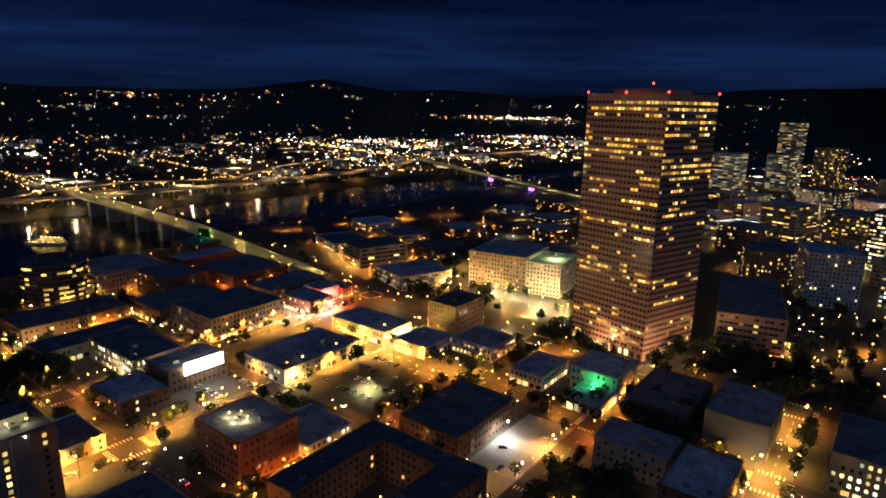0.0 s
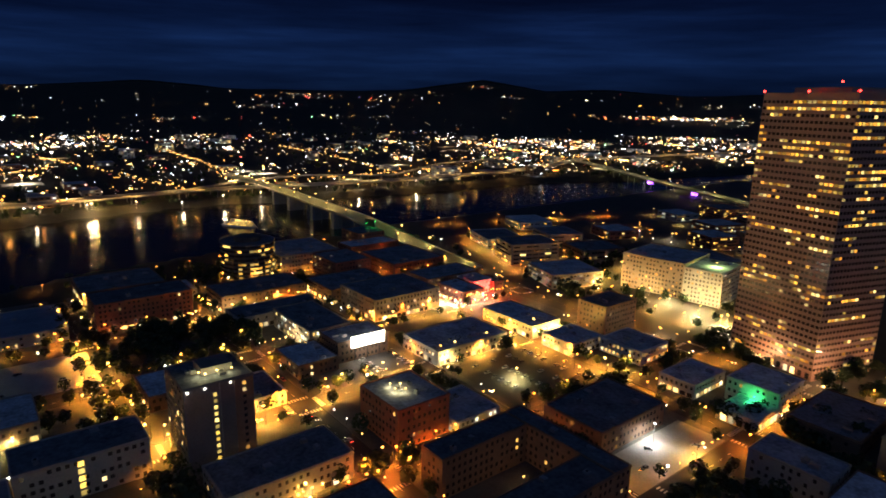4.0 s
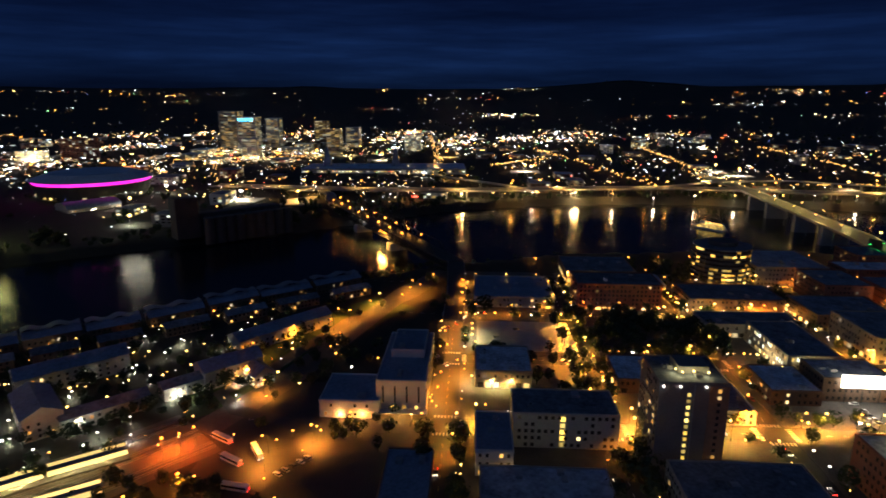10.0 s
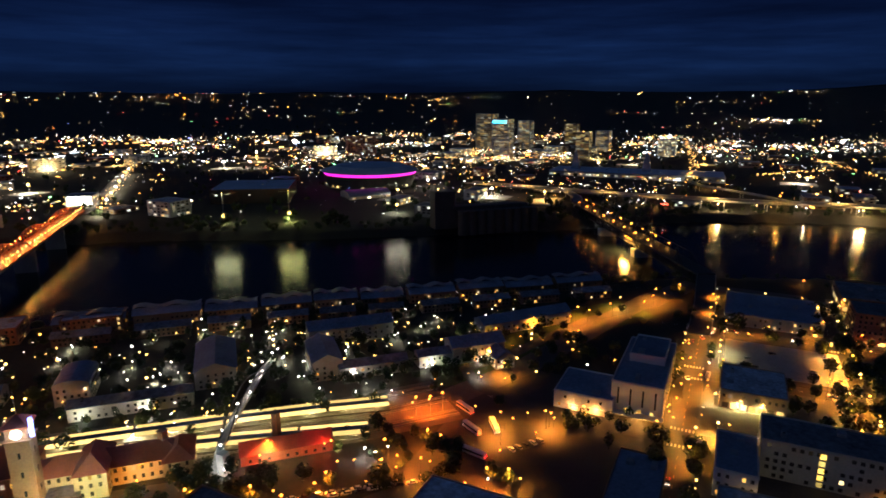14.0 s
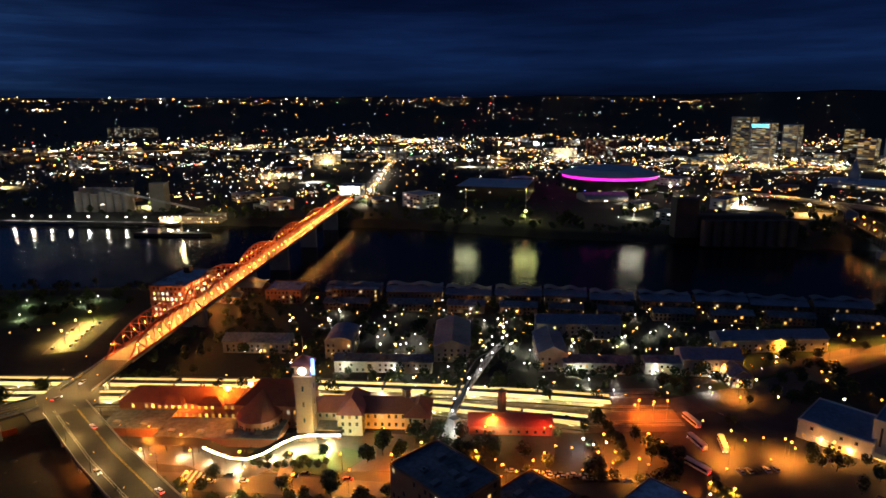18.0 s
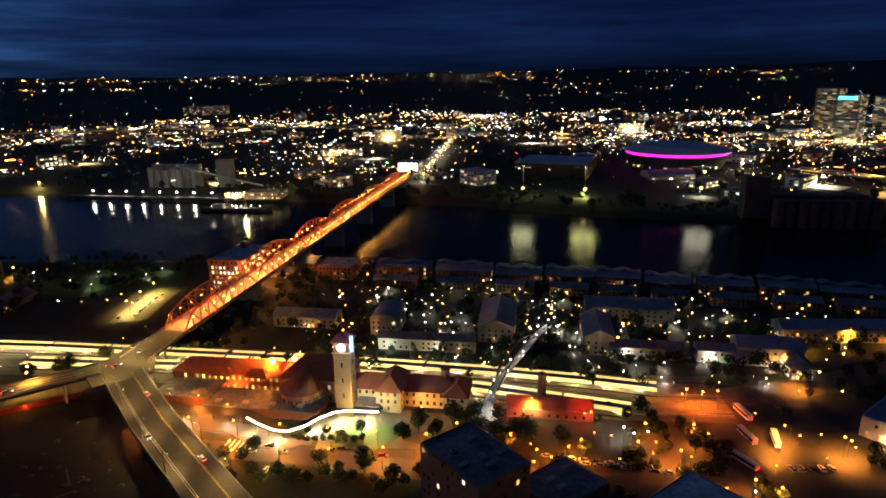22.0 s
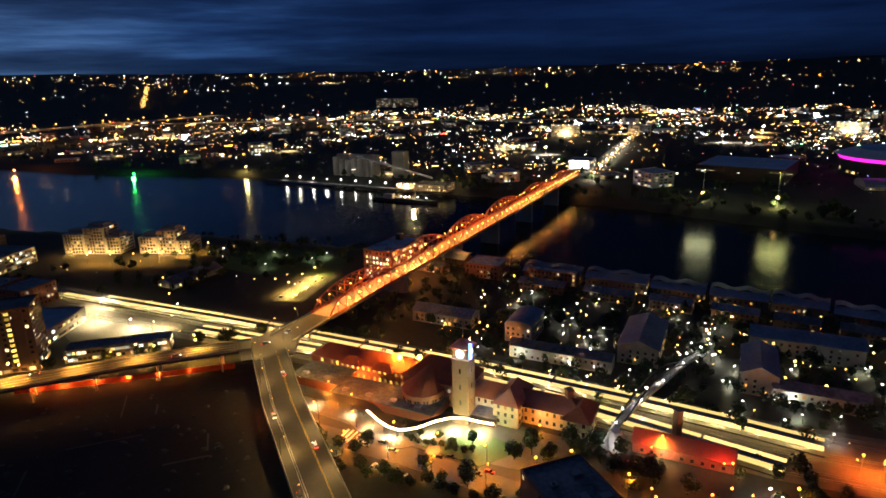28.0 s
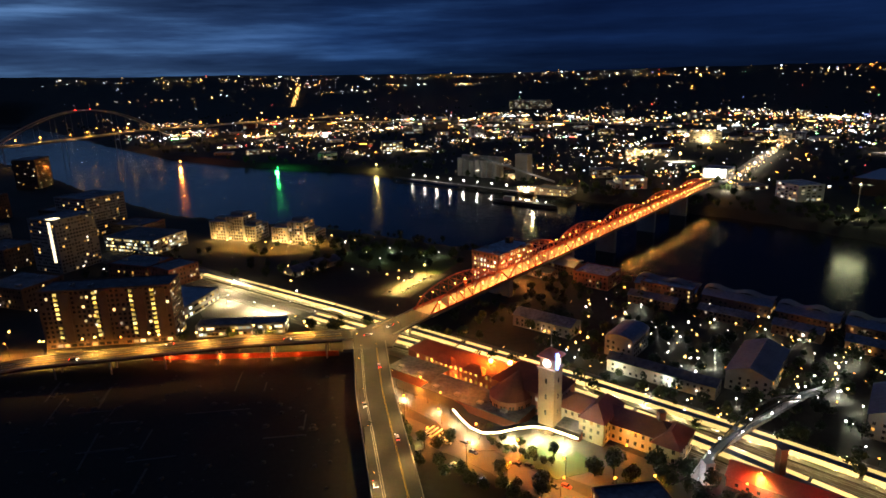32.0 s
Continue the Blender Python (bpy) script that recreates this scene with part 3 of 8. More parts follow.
def street_lamp(kind, x, y, z=0.0, turn=0.0):
    """A copy of one of the street lamp kinds."""
    if kind not in LAMPS:
        spec = {"warm": ("street_lamp", "dark steel street lamp with a warm yellow light", E_WARM, (1.0, 0.32, 0.030), 27000, 9.0, 2.2, "street lamps", 0.5, 122),
                "gold": ("street_lamp", "dark steel street lamp with a bright golden light", E_GOLD, (1.0, 0.45, 0.065), 50000, 9.0, 2.2, "street lamps", 0.62, 126),
                "amber": ("sodium_lamp", "dark steel street lamp with an orange sodium light", E_AMBER, (1.0, 0.21, 0.015), 24000, 9.0, 2.2, "street lamps", 0.5, 122),
                "pale": ("ramp_lamp", "tall ramp lamp with a pale yellow light", E_GOLD, (1.0, 0.60, 0.17), 8500, 8.5, 1.8, "street lamps", 0.15, 140),
                "small": ("garden_lamp", "low garden lamp with a white light", E_COOL, (0.95, 0.95, 0.80), 4200, 4.0, 0.3, "garden lamps", 0.40),
                "cool": ("white_street_lamp", "dark steel street lamp with a white light", E_COOL, (0.92, 0.95, 1.0), 6000)}[kind]
        LAMPS[kind] = make_street_lamp(*spec)
        LAMPS[kind].matrix_basis = pose(x, y, z, 0, 0, turn)
        return LAMPS[kind]
    return copy_thing(LAMPS[kind], pose(x, y, z, 0, 0, turn))


def make_tree(seed, h, r, label):
    rng = random.Random(seed)
    root = thing("tree", label, "tree", "street trees")
    f = Form().tube((0, 0, 0), (0.1, 0, h * 0.4), 0.24, 7, 0.16)
    tips = []
    for i in range(6):
        w, up = i * 1.05 + rng.random(), h * rng.uniform(0.42, 0.8)
        tip = (r * 0.55 * math.cos(w), r * 0.55 * math.sin(w), up)
        f.tube((0.1, 0, h * 0.42), tip, 0.1, 5, 0.03)
        tips.append(tip)
    part("trunk", f, BARK, root)
    g = Form()
    lobes = [(t[0], t[1], t[2], r * rng.uniform(0.45, 0.65)) for t in tips] + [(0, 0, h * 0.85, r * 0.55), (0, 0, h * 0.6, r * 0.7), (r * 0.2, -r * 0.2, h * 0.45, r * 0.6)]
    for lx, ly, lz, lr in lobes:
        for _ in range(62):
            d = Vector((rng.gauss(0, 1), rng.gauss(0, 1), rng.gauss(0, 1))).normalized()
            p = Vector((lx, ly, lz)) + d * lr * rng.uniform(0.55, 1.1)
            s = rng.uniform(0.4, 0.85)
            a = Vector((rng.gauss(0, 1), rng.gauss(0, 1), rng.gauss(0, 1))).normalized()
            b = a.cross(d).normalized() if a.cross(d).length > 0.1 else Vector((1, 0, 0))
            c = b.cross(d + a * 0.5).normalized()
            g.face(p - b * s, p - c * s * 0.7, p + b * s, p + c * s * 0.8)
    part("crown", g, LEAF, root)
    return root


TREES = []


def tree(x, y, z=0.0, size=1.0, kind=None, rng=random.Random(5)):
    if len(TREES) < 4:
        n = len(TREES)
        t = make_tree(n + 3, (9.0, 11.0, 8.0, 12.0)[n], (4.6, 5.2, 4.2, 4.4)[n], "leafy dark green broadleaf tree in its summer crown")
        t.matrix_basis = pose(x, y, z, 0, 0, rng.uniform(0, 360))
        TREES.append(t)
        return t
    src = TREES[kind if kind is not None else rng.randrange(4)]
    return copy_thing(src, pose(x, y, z, 0, 0, rng.uniform(0, 360)) @ Matrix.Diagonal((size, size, size * rng.uniform(0.85, 1.15), 1)))


def make_car(label, paint):
    root = thing("car", label, "car", "cars")
    body = Form().prism([(-2.2, -0.85), (2.1, -0.85), (2.25, -0.5), (2.25, 0.5), (2.1, 0.85), (-2.2, 0.85)], 0.32, 0.82,
                        [(-2.15, -0.82), (2.0, -0.78), (2.1, -0.45), (2.1, 0.45), (2.0, 0.78), (-2.15, 0.82)])
    part("body", body, paint, root)
    part("cabin", Form().prism([(-1.9, -0.78), (1.0, -0.78), (1.0, 0.78), (-1.9, 0.78)], 0.82, 1.36, [(-1.5, -0.62), (0.35, -0.62), (0.35, 0.62), (-1.5, 0.62)]), GLASS, root)
    part("roof_panel", Form().box(-1.5, -0.62, 1.36, 0.35, 0.62, 1.42), paint, root)
    for wx in (-1.35, 1.35):
        for wy in (-0.8, 0.8):
            part("wheel", Form().tube((wx, wy - 0.1, 0.32), (wx, wy + 0.1, 0.32), 0.32, 10), RUBBER, root)
    return root


PAINTS = [material("car_paint_white", (0.75, 0.75, 0.74), 0.3, grain=0.03), material("car_paint_silver", (0.42, 0.43, 0.44), 0.3, metal=0.5, grain=0.03),
          material("car_paint_dark", (0.04, 0.045, 0.06), 0.3, grain=0.03), material("car_paint_red", (0.35, 0.03, 0.03), 0.3, grain=0.03)]
CARS = []


def car(x, y, z=0.03, turn=0.0, kind=0):
    if len(CARS) < 4:
        while len(CARS) < 4:
            CARS.append(None)
    if CARS[kind] is None:
        CARS[kind] = make_car(("white saloon car", "silver saloon car", "dark saloon car", "red saloon car")[kind] + " standing on asphalt", PAINTS[kind])
        CARS[kind].matrix_basis = pose(x, y, z, 0, 0, turn)
        return CARS[kind]
    return copy_thing(CARS[kind], pose(x, y, z, 0, 0, turn))

# ---- tall pink tower beside the wide street ----


PINKLIT = panes("tower_lit_panes", 1.1, [(1.0, 0.50, 0.05), (1.0, 0.60, 0.10), (1.0, 0.38, 0.04), (1.0, 0.70, 0.22)], 2.6)
PINKDARK = material("bronze_glass", (0.05, 0.03, 0.02), 0.15, grain=0.2)


def pink_tower():
    root = thing("skyscraper", "pink granite office tower with rows of lit yellow windows", "skyscraper")
    n, l, r = Vector((109, -217.5)), Vector((164, -229.5)), Vector((93, -264.5))
    fpt = l + r - n
    H = 164.0
    poly = [tuple(n), tuple(r), tuple(fpt), tuple(l)]
    part("wall", Form().prism(poly, 0, H), GRANITE, root)
    c = (n + fpt) / 2
    inner = [tuple(c + (Vector(p) - c) * 0.97) for p in poly]
    part("roof", Form().prism(inner, H + 0.004, H + 0.3), ROOFD, root)
    core = [tuple(c + (Vector(p) - c) * 0.6) for p in poly]
    part("penthouse", Form().prism(core, H + 0.3, H + 5), GRANITE, root)
    par = Form()
    for a, b in zip(poly, poly[1:] + poly[:1]):
        par.beam((*a, H + 0.9), (*b, H + 0.9), 0.4, 1.8)
    part("parapet", par, GRANITE, root)
    rng = random.Random(8)
    faces = [(*l, *n), (*n, *r), (*r, *fpt), (*fpt, *l)]
    left = 130
    for k, (x0, y0, x1, y1) in enumerate(faces):
        d = Vector((x1 - x0, y1 - y0))
        m = int(d.length / 2.75)
        d.normalize()
        gap = (Vector((x1, y1)) - Vector((x0, y0))).length / m
        turn = math.degrees(math.atan2(d.y, d.x))
        dark, lit = Form(), Form()
        on = False
        for fl in range(42):
            share = 0.92 if fl >= 40 else rng.choice([0.04, 0.08, 0.14, 0.22, 0.36, 0.62]) * (1.3 if fl > 26 else 0.8)
            for i in range(m):
                if rng.random() < 0.45:
                    on = rng.random() < share
                s = gap * (i + 0.5)
                cx, cy = x0 + d.x * s + d.y * 0.03, y0 + d.y * s - d.x * 0.03
                z = 6.4 + 3.74 * fl
                if on and k < 2 and left > 0 and rng.random() < 0.6:
                    left -= 1
                    ob = new("window", pane_mesh(PINKLIT))
                    ob.parent = root
                    ob.location, ob.rotation_euler, ob.scale = (cx, cy, z + 0.85), (0, 0, radians(turn)), (gap - 0.8, 1, 1.7)
                else:
                    (lit if on else dark).slab(cx, cy, gap - 0.8, 0.08, z, z + 1.7, turn)
        tagged(part("lit_window_rest", lit, PINKLIT, root), "remaining lit yellow office windows", kind="stuff")
        tagged(part("dark_window_rest", dark, PINKDARK, root), "unlit bronze glass windows", kind="stuff")
    # tall ground-floor openings
    add_windows(root, faces[:2], SHOP, 20, rng, 2.4, 3.8, 4.6, 0.6, 4, 1, 1.0, "lobby_window")
    for p, dz in ((n, 0), (l, 0), (r, 0), (fpt, 0), ((n + l) / 2, 0), (c, 6)):
        part("warning_light", Form().dome(p.x, p.y, H + 2.6 + dz, 0.75), E_RED, root, "red aircraft warning light")
    return root


pink_tower()

# ---- blocks north of the wide street ----
block("brick_building", "red brick block with lit skylights on its roof", 192, -10, 225, 20, 20, BRICK, ROOF, DIM, 5, shop=None, units=3, singles=50)
block("annex", "low white annex with an open deck", 186, -38, 216, -10.6, 7, PLASTER, ROOF, BRIGHT, 2, singles=20)
block("brick_warehouse", "long brown brick warehouse with lit low windows", 133, -101, 168, -51, 12, BROWN, ROOFD, DIM, 3, singles=30, units=4)
block("corner_building", "grey block with a green-lit roof terrace", 101, -184, 129, -155, 13, PLASTER, ROOF, HOME, 3, shop=SHOP, singles=24)
block("shop_building", "pale low shop building", 138, -172, 160, -139, 8, PLASTER, ROOF, HOME, 2, shop=SHOP, singles=20)
block("white_warehouse", "white painted warehouse with a bare side wall", 24, -180, 52, -139, 18, STUCCO, ROOF, HOME, 4, singles=24, sides="w", units=2)
block("dark_building", "low dark-roofed commercial building", 29, -113, 52, -74, 12, BROWN, ROOF, DIM, 3, shop=SHOP, singles=20)
block("apartment_house", "grey apartment house with a few lit windows", 54, -111, 86, -90, 14, CONC, ROOF, DIM, 4, singles=30)
block("hotel_building", "dark-roofed hotel block with lit ground floor", -52, -178, 0, -134, 18, STONE, ROOFD, BRIGHT, 5, shop=SHOP, singles=40)
block("carport_building", "low white office with open lit columns", 265, 41, 296, 61, 7, PLASTER, ROOFD, BRIGHT, 2, singles=20)
block("low_building", "low flat-roofed brick building", 287, -2, 319, 24, 8, BROWN, ROOF, DIM, 2, singles=16)
block("cream_building", "cream classical building with floodlit front", 321, -30, 377, 0, 13, STONE, ROOFD, BRIGHT, 3, singles=40, w=1.2, wh=2.2)
block("market_building", "long single-storey building with lit shop fronts", 255, -110, 292, -52, 9, CONC, ROOF, HOME, 2, shop=SHOP, singles=20, units=4)
block("yellow_hotel", "long buff stone hotel with rows of windows", 342, -121, 392, -62, 16, STONE, ROOFD, HOME, 4, shop=SHOP, singles=60, w=1.3, wh=2.0, units=4)
block("brick_loft", "red brick loft building with lit skylights", 444, -122, 488, -86, 18, BRICK, ROOFD, HOME, 5, singles=30)
block("club_building", "red brick corner building lit by coloured lights", 333, -160, 367, -138, 11, BRICK, ROOF, HOME, 3, shop=SHOP, singles=30)
block("dark_apartments", "dark brick apartment house", 224, -208, 248, -173, 22, BROWN, ROOFD, DIM, 6, singles=40)
block("modern_shop", "low white building with a curved front", 182, -183, 213, -154, 9, PLASTER, ROOF, SHOP, 2, singles=20)
block("corner_shop", "pale corner shop with golden lit windows", 216, -160, 242, -130, 8, PLASTER, ROOF, HOME, 2, shop=SHOP, singles=20)
block("low_wing", "low pale wing before a taller building", 100, -154.9, 121, -130, 6, PLASTER, ROOF, DIM, 1, shop=SHOP, singles=12)

# white tower with a lit stair
tw = block("apartment_tower", "pale concrete apartment tower with a lit stair column", 225, 73, 253, 102, 41, STUCCO, ROOFD, HOME, 13, singles=60, keep=0.6, units=4, w=1.4, sides="nse")
add_windows(tw, [(-14, 4.6, -14, -0.6)], STAIR, 14, random.Random(1), 1.4, 1.6, 3.2, 6.0, 2.95, 11, 1.0, "stair_window")
part("stair_strip", Form().box(-14.35, -0.2, 0, -14.004, 0.2, 41), CONC, tw, "pale concrete fin beside the stair")
part("recess_wall", Form().box(-14.3, -14.2, 0.5, -14.004, -6.2, 40.4), BROWN, tw, "dark brick bay with balcony windows")
add_windows(tw, [(-14.32, -6.6, -14.32, -14.0)], HOME, 10, random.Random(6), 1.4, 1.5, 3.4, 4.0, 3.05, 12, 0.9, "balcony_window")
for y_ in (-4.5, 6.0, 13.0):
    part("parapet_lamp", Form().dome(-14.5, y_, 40.2, 0.42), E_COOL, tw, "white lamp under the parapet")
part("plant_room", Form().box(-4, -9, 41.2, 8, 4, 44.5), STUCCO, tw, "pale plant room on the roof")
ap = block("apartment_block", "grey apartment block round a court with a lit stair", 240, 113, 264, 161, 17, CONC, ROOFD, DIM, 5, singles=50, w=1.6, keep=0.6)
add_windows(ap, [(-12, 6.0, -12, -3)], STAIR, 30, random.Random(2), 2.2, 2.2, 4.2, 1.0, 3.2, 5, 1.0, "stair_window")
block("row_building", "low white-fronted building with a blue roof", 217, 162, 250, 178, 12, PLASTER, BLUEROOF, HOME, 3, singles=10)
block("store_building", "small corner store with bright lamps on its front", 298, 147, 333, 178, 10, STONE, ROOF, HOME, 2, shop=SHOP, singles=20)
wb = block("white_building", "white rendered building with tall narrow windows", 267, 203, 331, 228, 18, PLASTER, BLUEROOF, DIM, 4, singles=12, keep=0.5, sides="ns")
add_windows(wb, [(-32, 12.5, -32, -12.5)], DIM, 4, random.Random(1), 0.9, 9.0, 6.0, 6.5, 9, 1, 1.0, "slit_window")
add_windows(wb, [(-32, 9, -32, -12.5)], STAIR, 3, random.Random(1), 1.5, 1.4, 6.0, 3.4, 9, 1, 1.0, "lit_window")
block("stair_house", "blue roof house on the white building", 296, 206, 326, 224, 22, PLASTER, BLUEROOF, DIM, 1, singles=2, keep=0.2, units=2)
block("low_white_wing", "low white wing with two lit windows", 262, 226, 292, 256, 9, PLASTER, BLUEROOF, HOME, 2, singles=6, keep=0.3)
block("shed_building", "long low shed with a pale roof", 432, 118, 488, 179, 8, CONC, BLUEROOF, HOME, 2, singles=10, keep=0.4)
block("brick_offices", "dark red brick office building", 430, 39, 462, 102, 20, BRICK, ROOFD, DIM, 6, singles=60, shop=SHOP)
block("street_corner_building", "low dark shop building on a street corner", 296, 60, 328, 101, 8, BROWN, ROOF, DIM, 2, shop=SHOP, singles=16)

# U-shaped house with a court
block("court_building", "dark apartment wing round a lit inner court", 105, -32, 166, -22, 18, BROWN, ROOFD, DIM, 5, singles=20)
block("court_building", "dark apartment wing round a lit inner court", 152, -22, 166, 26, 18, BROWN, ROOFD, DIM, 5, singles=30)
block("court_building", "dark apartment wing round a lit inner court", 105, -22, 122, 26, 18, BROWN, ROOFD, DIM, 5, singles=30)

# terraced glass offices near the river
def round_offices(x, y, r, floors):
    """A many-sided office tower: window ribbons between spandrels, floor by floor."""
    root = thing("round_offices", "round dark glass office tower with dim lit ribbons", "office tower", at=(x, y, 0))
    ring = lambda q, n=14: [(q * math.cos(2 * math.pi * i / n), q * math.sin(2 * math.pi * i / n)) for i in range(n)]
    for k in range(floors):
        z = 3.9 * k
        part("spandrel", Form().prism(ring(r), z, z + 2.0), SOOT, root)
        f = Form()
        p = ring(r - 0.4)
        for i in range(14):
            a_, b_ = Vector(p[i]), Vector(p[(i + 1) % 14])
            for j in range(3):
                m = a_.lerp(b_, (j + 0.5) / 3)
                f.slab(m.x, m.y, (b_ - a_).length / 3 - 0.25, 0.2, z + 2.0, z + 3.9, math.degrees(math.atan2((b_ - a_).y, (b_ - a_).x)))
        tagged(part("window_rest", f, OFFICE, root), "ribbon of office windows", kind="stuff")
        part("core", Form().prism(ring(r - 0.8), z + 2.0, z + 3.9), GLASS, root)
    part("roof", Form().prism(ring(r), 3.9 * floors, 3.9 * floors + 1.2), ROOFD, root)
    part("penthouse", Form().prism(ring(r * 0.5), 3.9 * floors + 1.2, 3.9 * floors + 5), SOOT, root)
    return root


SOOT = material("sooty_concrete", (0.075, 0.072, 0.068), 0.9, grain=0.35, scale=1.0, fine=6)
round_offices(516, -36, 24, 8)

# ---- south of the wide street ----
block("plaza_building", "dark low office wing with lit ribbon windows", 50, -385, 92, -278, 25, GRANITE, ROOFD, OFFICE, 6, singles=60, w=2.6, gap=3.0, turn=12)
block("stone_hotel", "floodlit stone hotel with a long facade", 245, -350, 300, -295, 30, STONE, ROOF, HOME, 8, singles=60, turn=8)
block("concrete_hotel", "pale concrete block with a green-lit roof", 213, -343, 244, -300, 28, PLASTER, ROOF, HOME, 8, singles=50, turn=8)
block("white_tower", "white perforated residential tower", 15, -470, 55, -425, 45, PLASTER, ROOF, HOME, 13, singles=60, turn=18)
block("brick_tower", "brown office block with a red-lit parapet", 68, -480, 104, -447, 35, BROWN, ROOFD, OFFICE, 9, singles=50, turn=18)

# ---- ramps and the red truss bridge ----


def road_deck(name, label, pts, width, depth=1.2, rail=True, mat=ASPHALT, columns=28, lines=()):
    """An elevated road along points (x, y, z): deck, kerbs, railings, columns."""
    root = thing(name, label, "bridge")
    sec = []
    for i, p in enumerate(pts):
        a, b = Vector(pts[max(0, i - 1)]), Vector(pts[min(len(pts) - 1, i + 1)])
        d = (b - a).normalized()
        sec.append((Vector(p), Vector((-d.y, d.x, 0)).normalized()))

    def ribbon(o0, o1, z0, z1):
        f = Form()
        for p, s in sec:
            f.v += [tuple(p + s * o + Vector((0, 0, z))) for o, z in ((o0, z0), (o1, z0), (o1, z1), (o0, z1))]
        for i in range(len(sec) - 1):
            k = 4 * i
            f.f += [(k + j, k + (j + 1) % 4, k + 4 + (j + 1) % 4, k + 4 + j) for j in range(4)]
        e = 4 * (len(sec) - 1)
        f.f += [(3, 2, 1, 0), (e, e + 1, e + 2, e + 3)]
        return f

    w = width / 2
    part("deck", ribbon(-w, w, -depth, 0), mat, root)
    if rail:
        part("parapet", ribbon(-w + 0.02, -w + 0.32, 0.004, 0.95), CONC, root)
        part("parapet", ribbon(w - 0.32, w - 0.02, 0.004, 0.95), CONC, root)
    for o, m in lines:
        part("lane_line", ribbon(o - 0.08, o + 0.08, 0.006, 0.02), m, root)
    for a, b in zip(pts[:-1], pts[1:]):
        a, b = Vector(a), Vector(b)
        n = max(1, int((b - a).length / columns))
        d = (b - a).normalized()
        s = Vector((-d.y, d.x, 0)).normalized() * width * 0.32
        for i in range(n):
            p = a + (b - a) * (i + 0.5) / n
            g = float(height(p.x, p.y))
            if p.z - depth - g > 1.5:
                col = Form()
                for sg in (-1, 1):
                    q = p + s * sg
                    col.tube((q.x, q.y, g - 3), (q.x, q.y, p.z - depth + 0.05), 0.55, 8)
                col.beam(p - s * 1.2 - Vector((0, 0, depth + 0.4)), p + s * 1.2 - Vector((0, 0, depth + 0.4)), 1.1, 0.9)
                part("column", col, CONC, root)
    return root


road_deck("avenue_ramp", "elevated avenue ramp with a concrete parapet", [(24, 250, 9), (18, 362, 12), (11, 443, 12), (9, 500, 12.5)], 19, lines=((5.2, LINE), (4.4, LINE), (-3.6, YLINE), (-4.0, YLINE)))
road_deck("street_ramp", "elevated street ramp curving from the junction", [(-330, 470, 2), (-255, 500, 6), (-185, 514, 9.5), (-66, 520, 11), (0, 515, 12.5)], 14.5, lines=((-3.2, LINE), (0.2, YLINE), (-0.2, YLINE), (3.2, LINE)))
tagged(part("junction_deck", Form().prism([(-6, 494), (22, 494), (27, 512), (34, 532), (24, 541), (4, 524), (-8, 524)], 11.3, 12.502), ASPHALT), "wide asphalt junction where ramps and bridge meet", "road", kind="structure")
road_deck("bridge_approach", "lit asphalt approach of the red bridge", [(17, 516, 12.5), (44, 542, 13.2)], 17)


E_BRIDGE = glow("bridge_globes", (1.0, 0.50, 0.10), 16, 0.8)


def chord(pts, w):
    """One continuous square bar through the points."""
    f = Form()
    for i, p in enumerate(pts):
        a, b = Vector(pts[max(0, i - 1)]), Vector(pts[min(len(pts) - 1, i + 1)])
        d = (b - a).normalized()
        s = Vector((-d.y, d.x, 0)).normalized() * w / 2
        u = d.cross(s).normalized() * w / 2
        f.v += [tuple(Vector(p) + s * i_ + u * j_) for i_, j_ in ((-1, -1), (1, -1), (1, 1), (-1, 1))]
    for i in range(len(pts) - 1):
        k = 4 * i
        f.f += [(k + j, k + (j + 1) % 4, k + 4 + (j + 1) % 4, k + 4 + j) for j in range(4)]
    e = 4 * (len(pts) - 1)
    f.f += [(3, 2, 1, 0), (e, e + 1, e + 2, e + 3)]
    return f


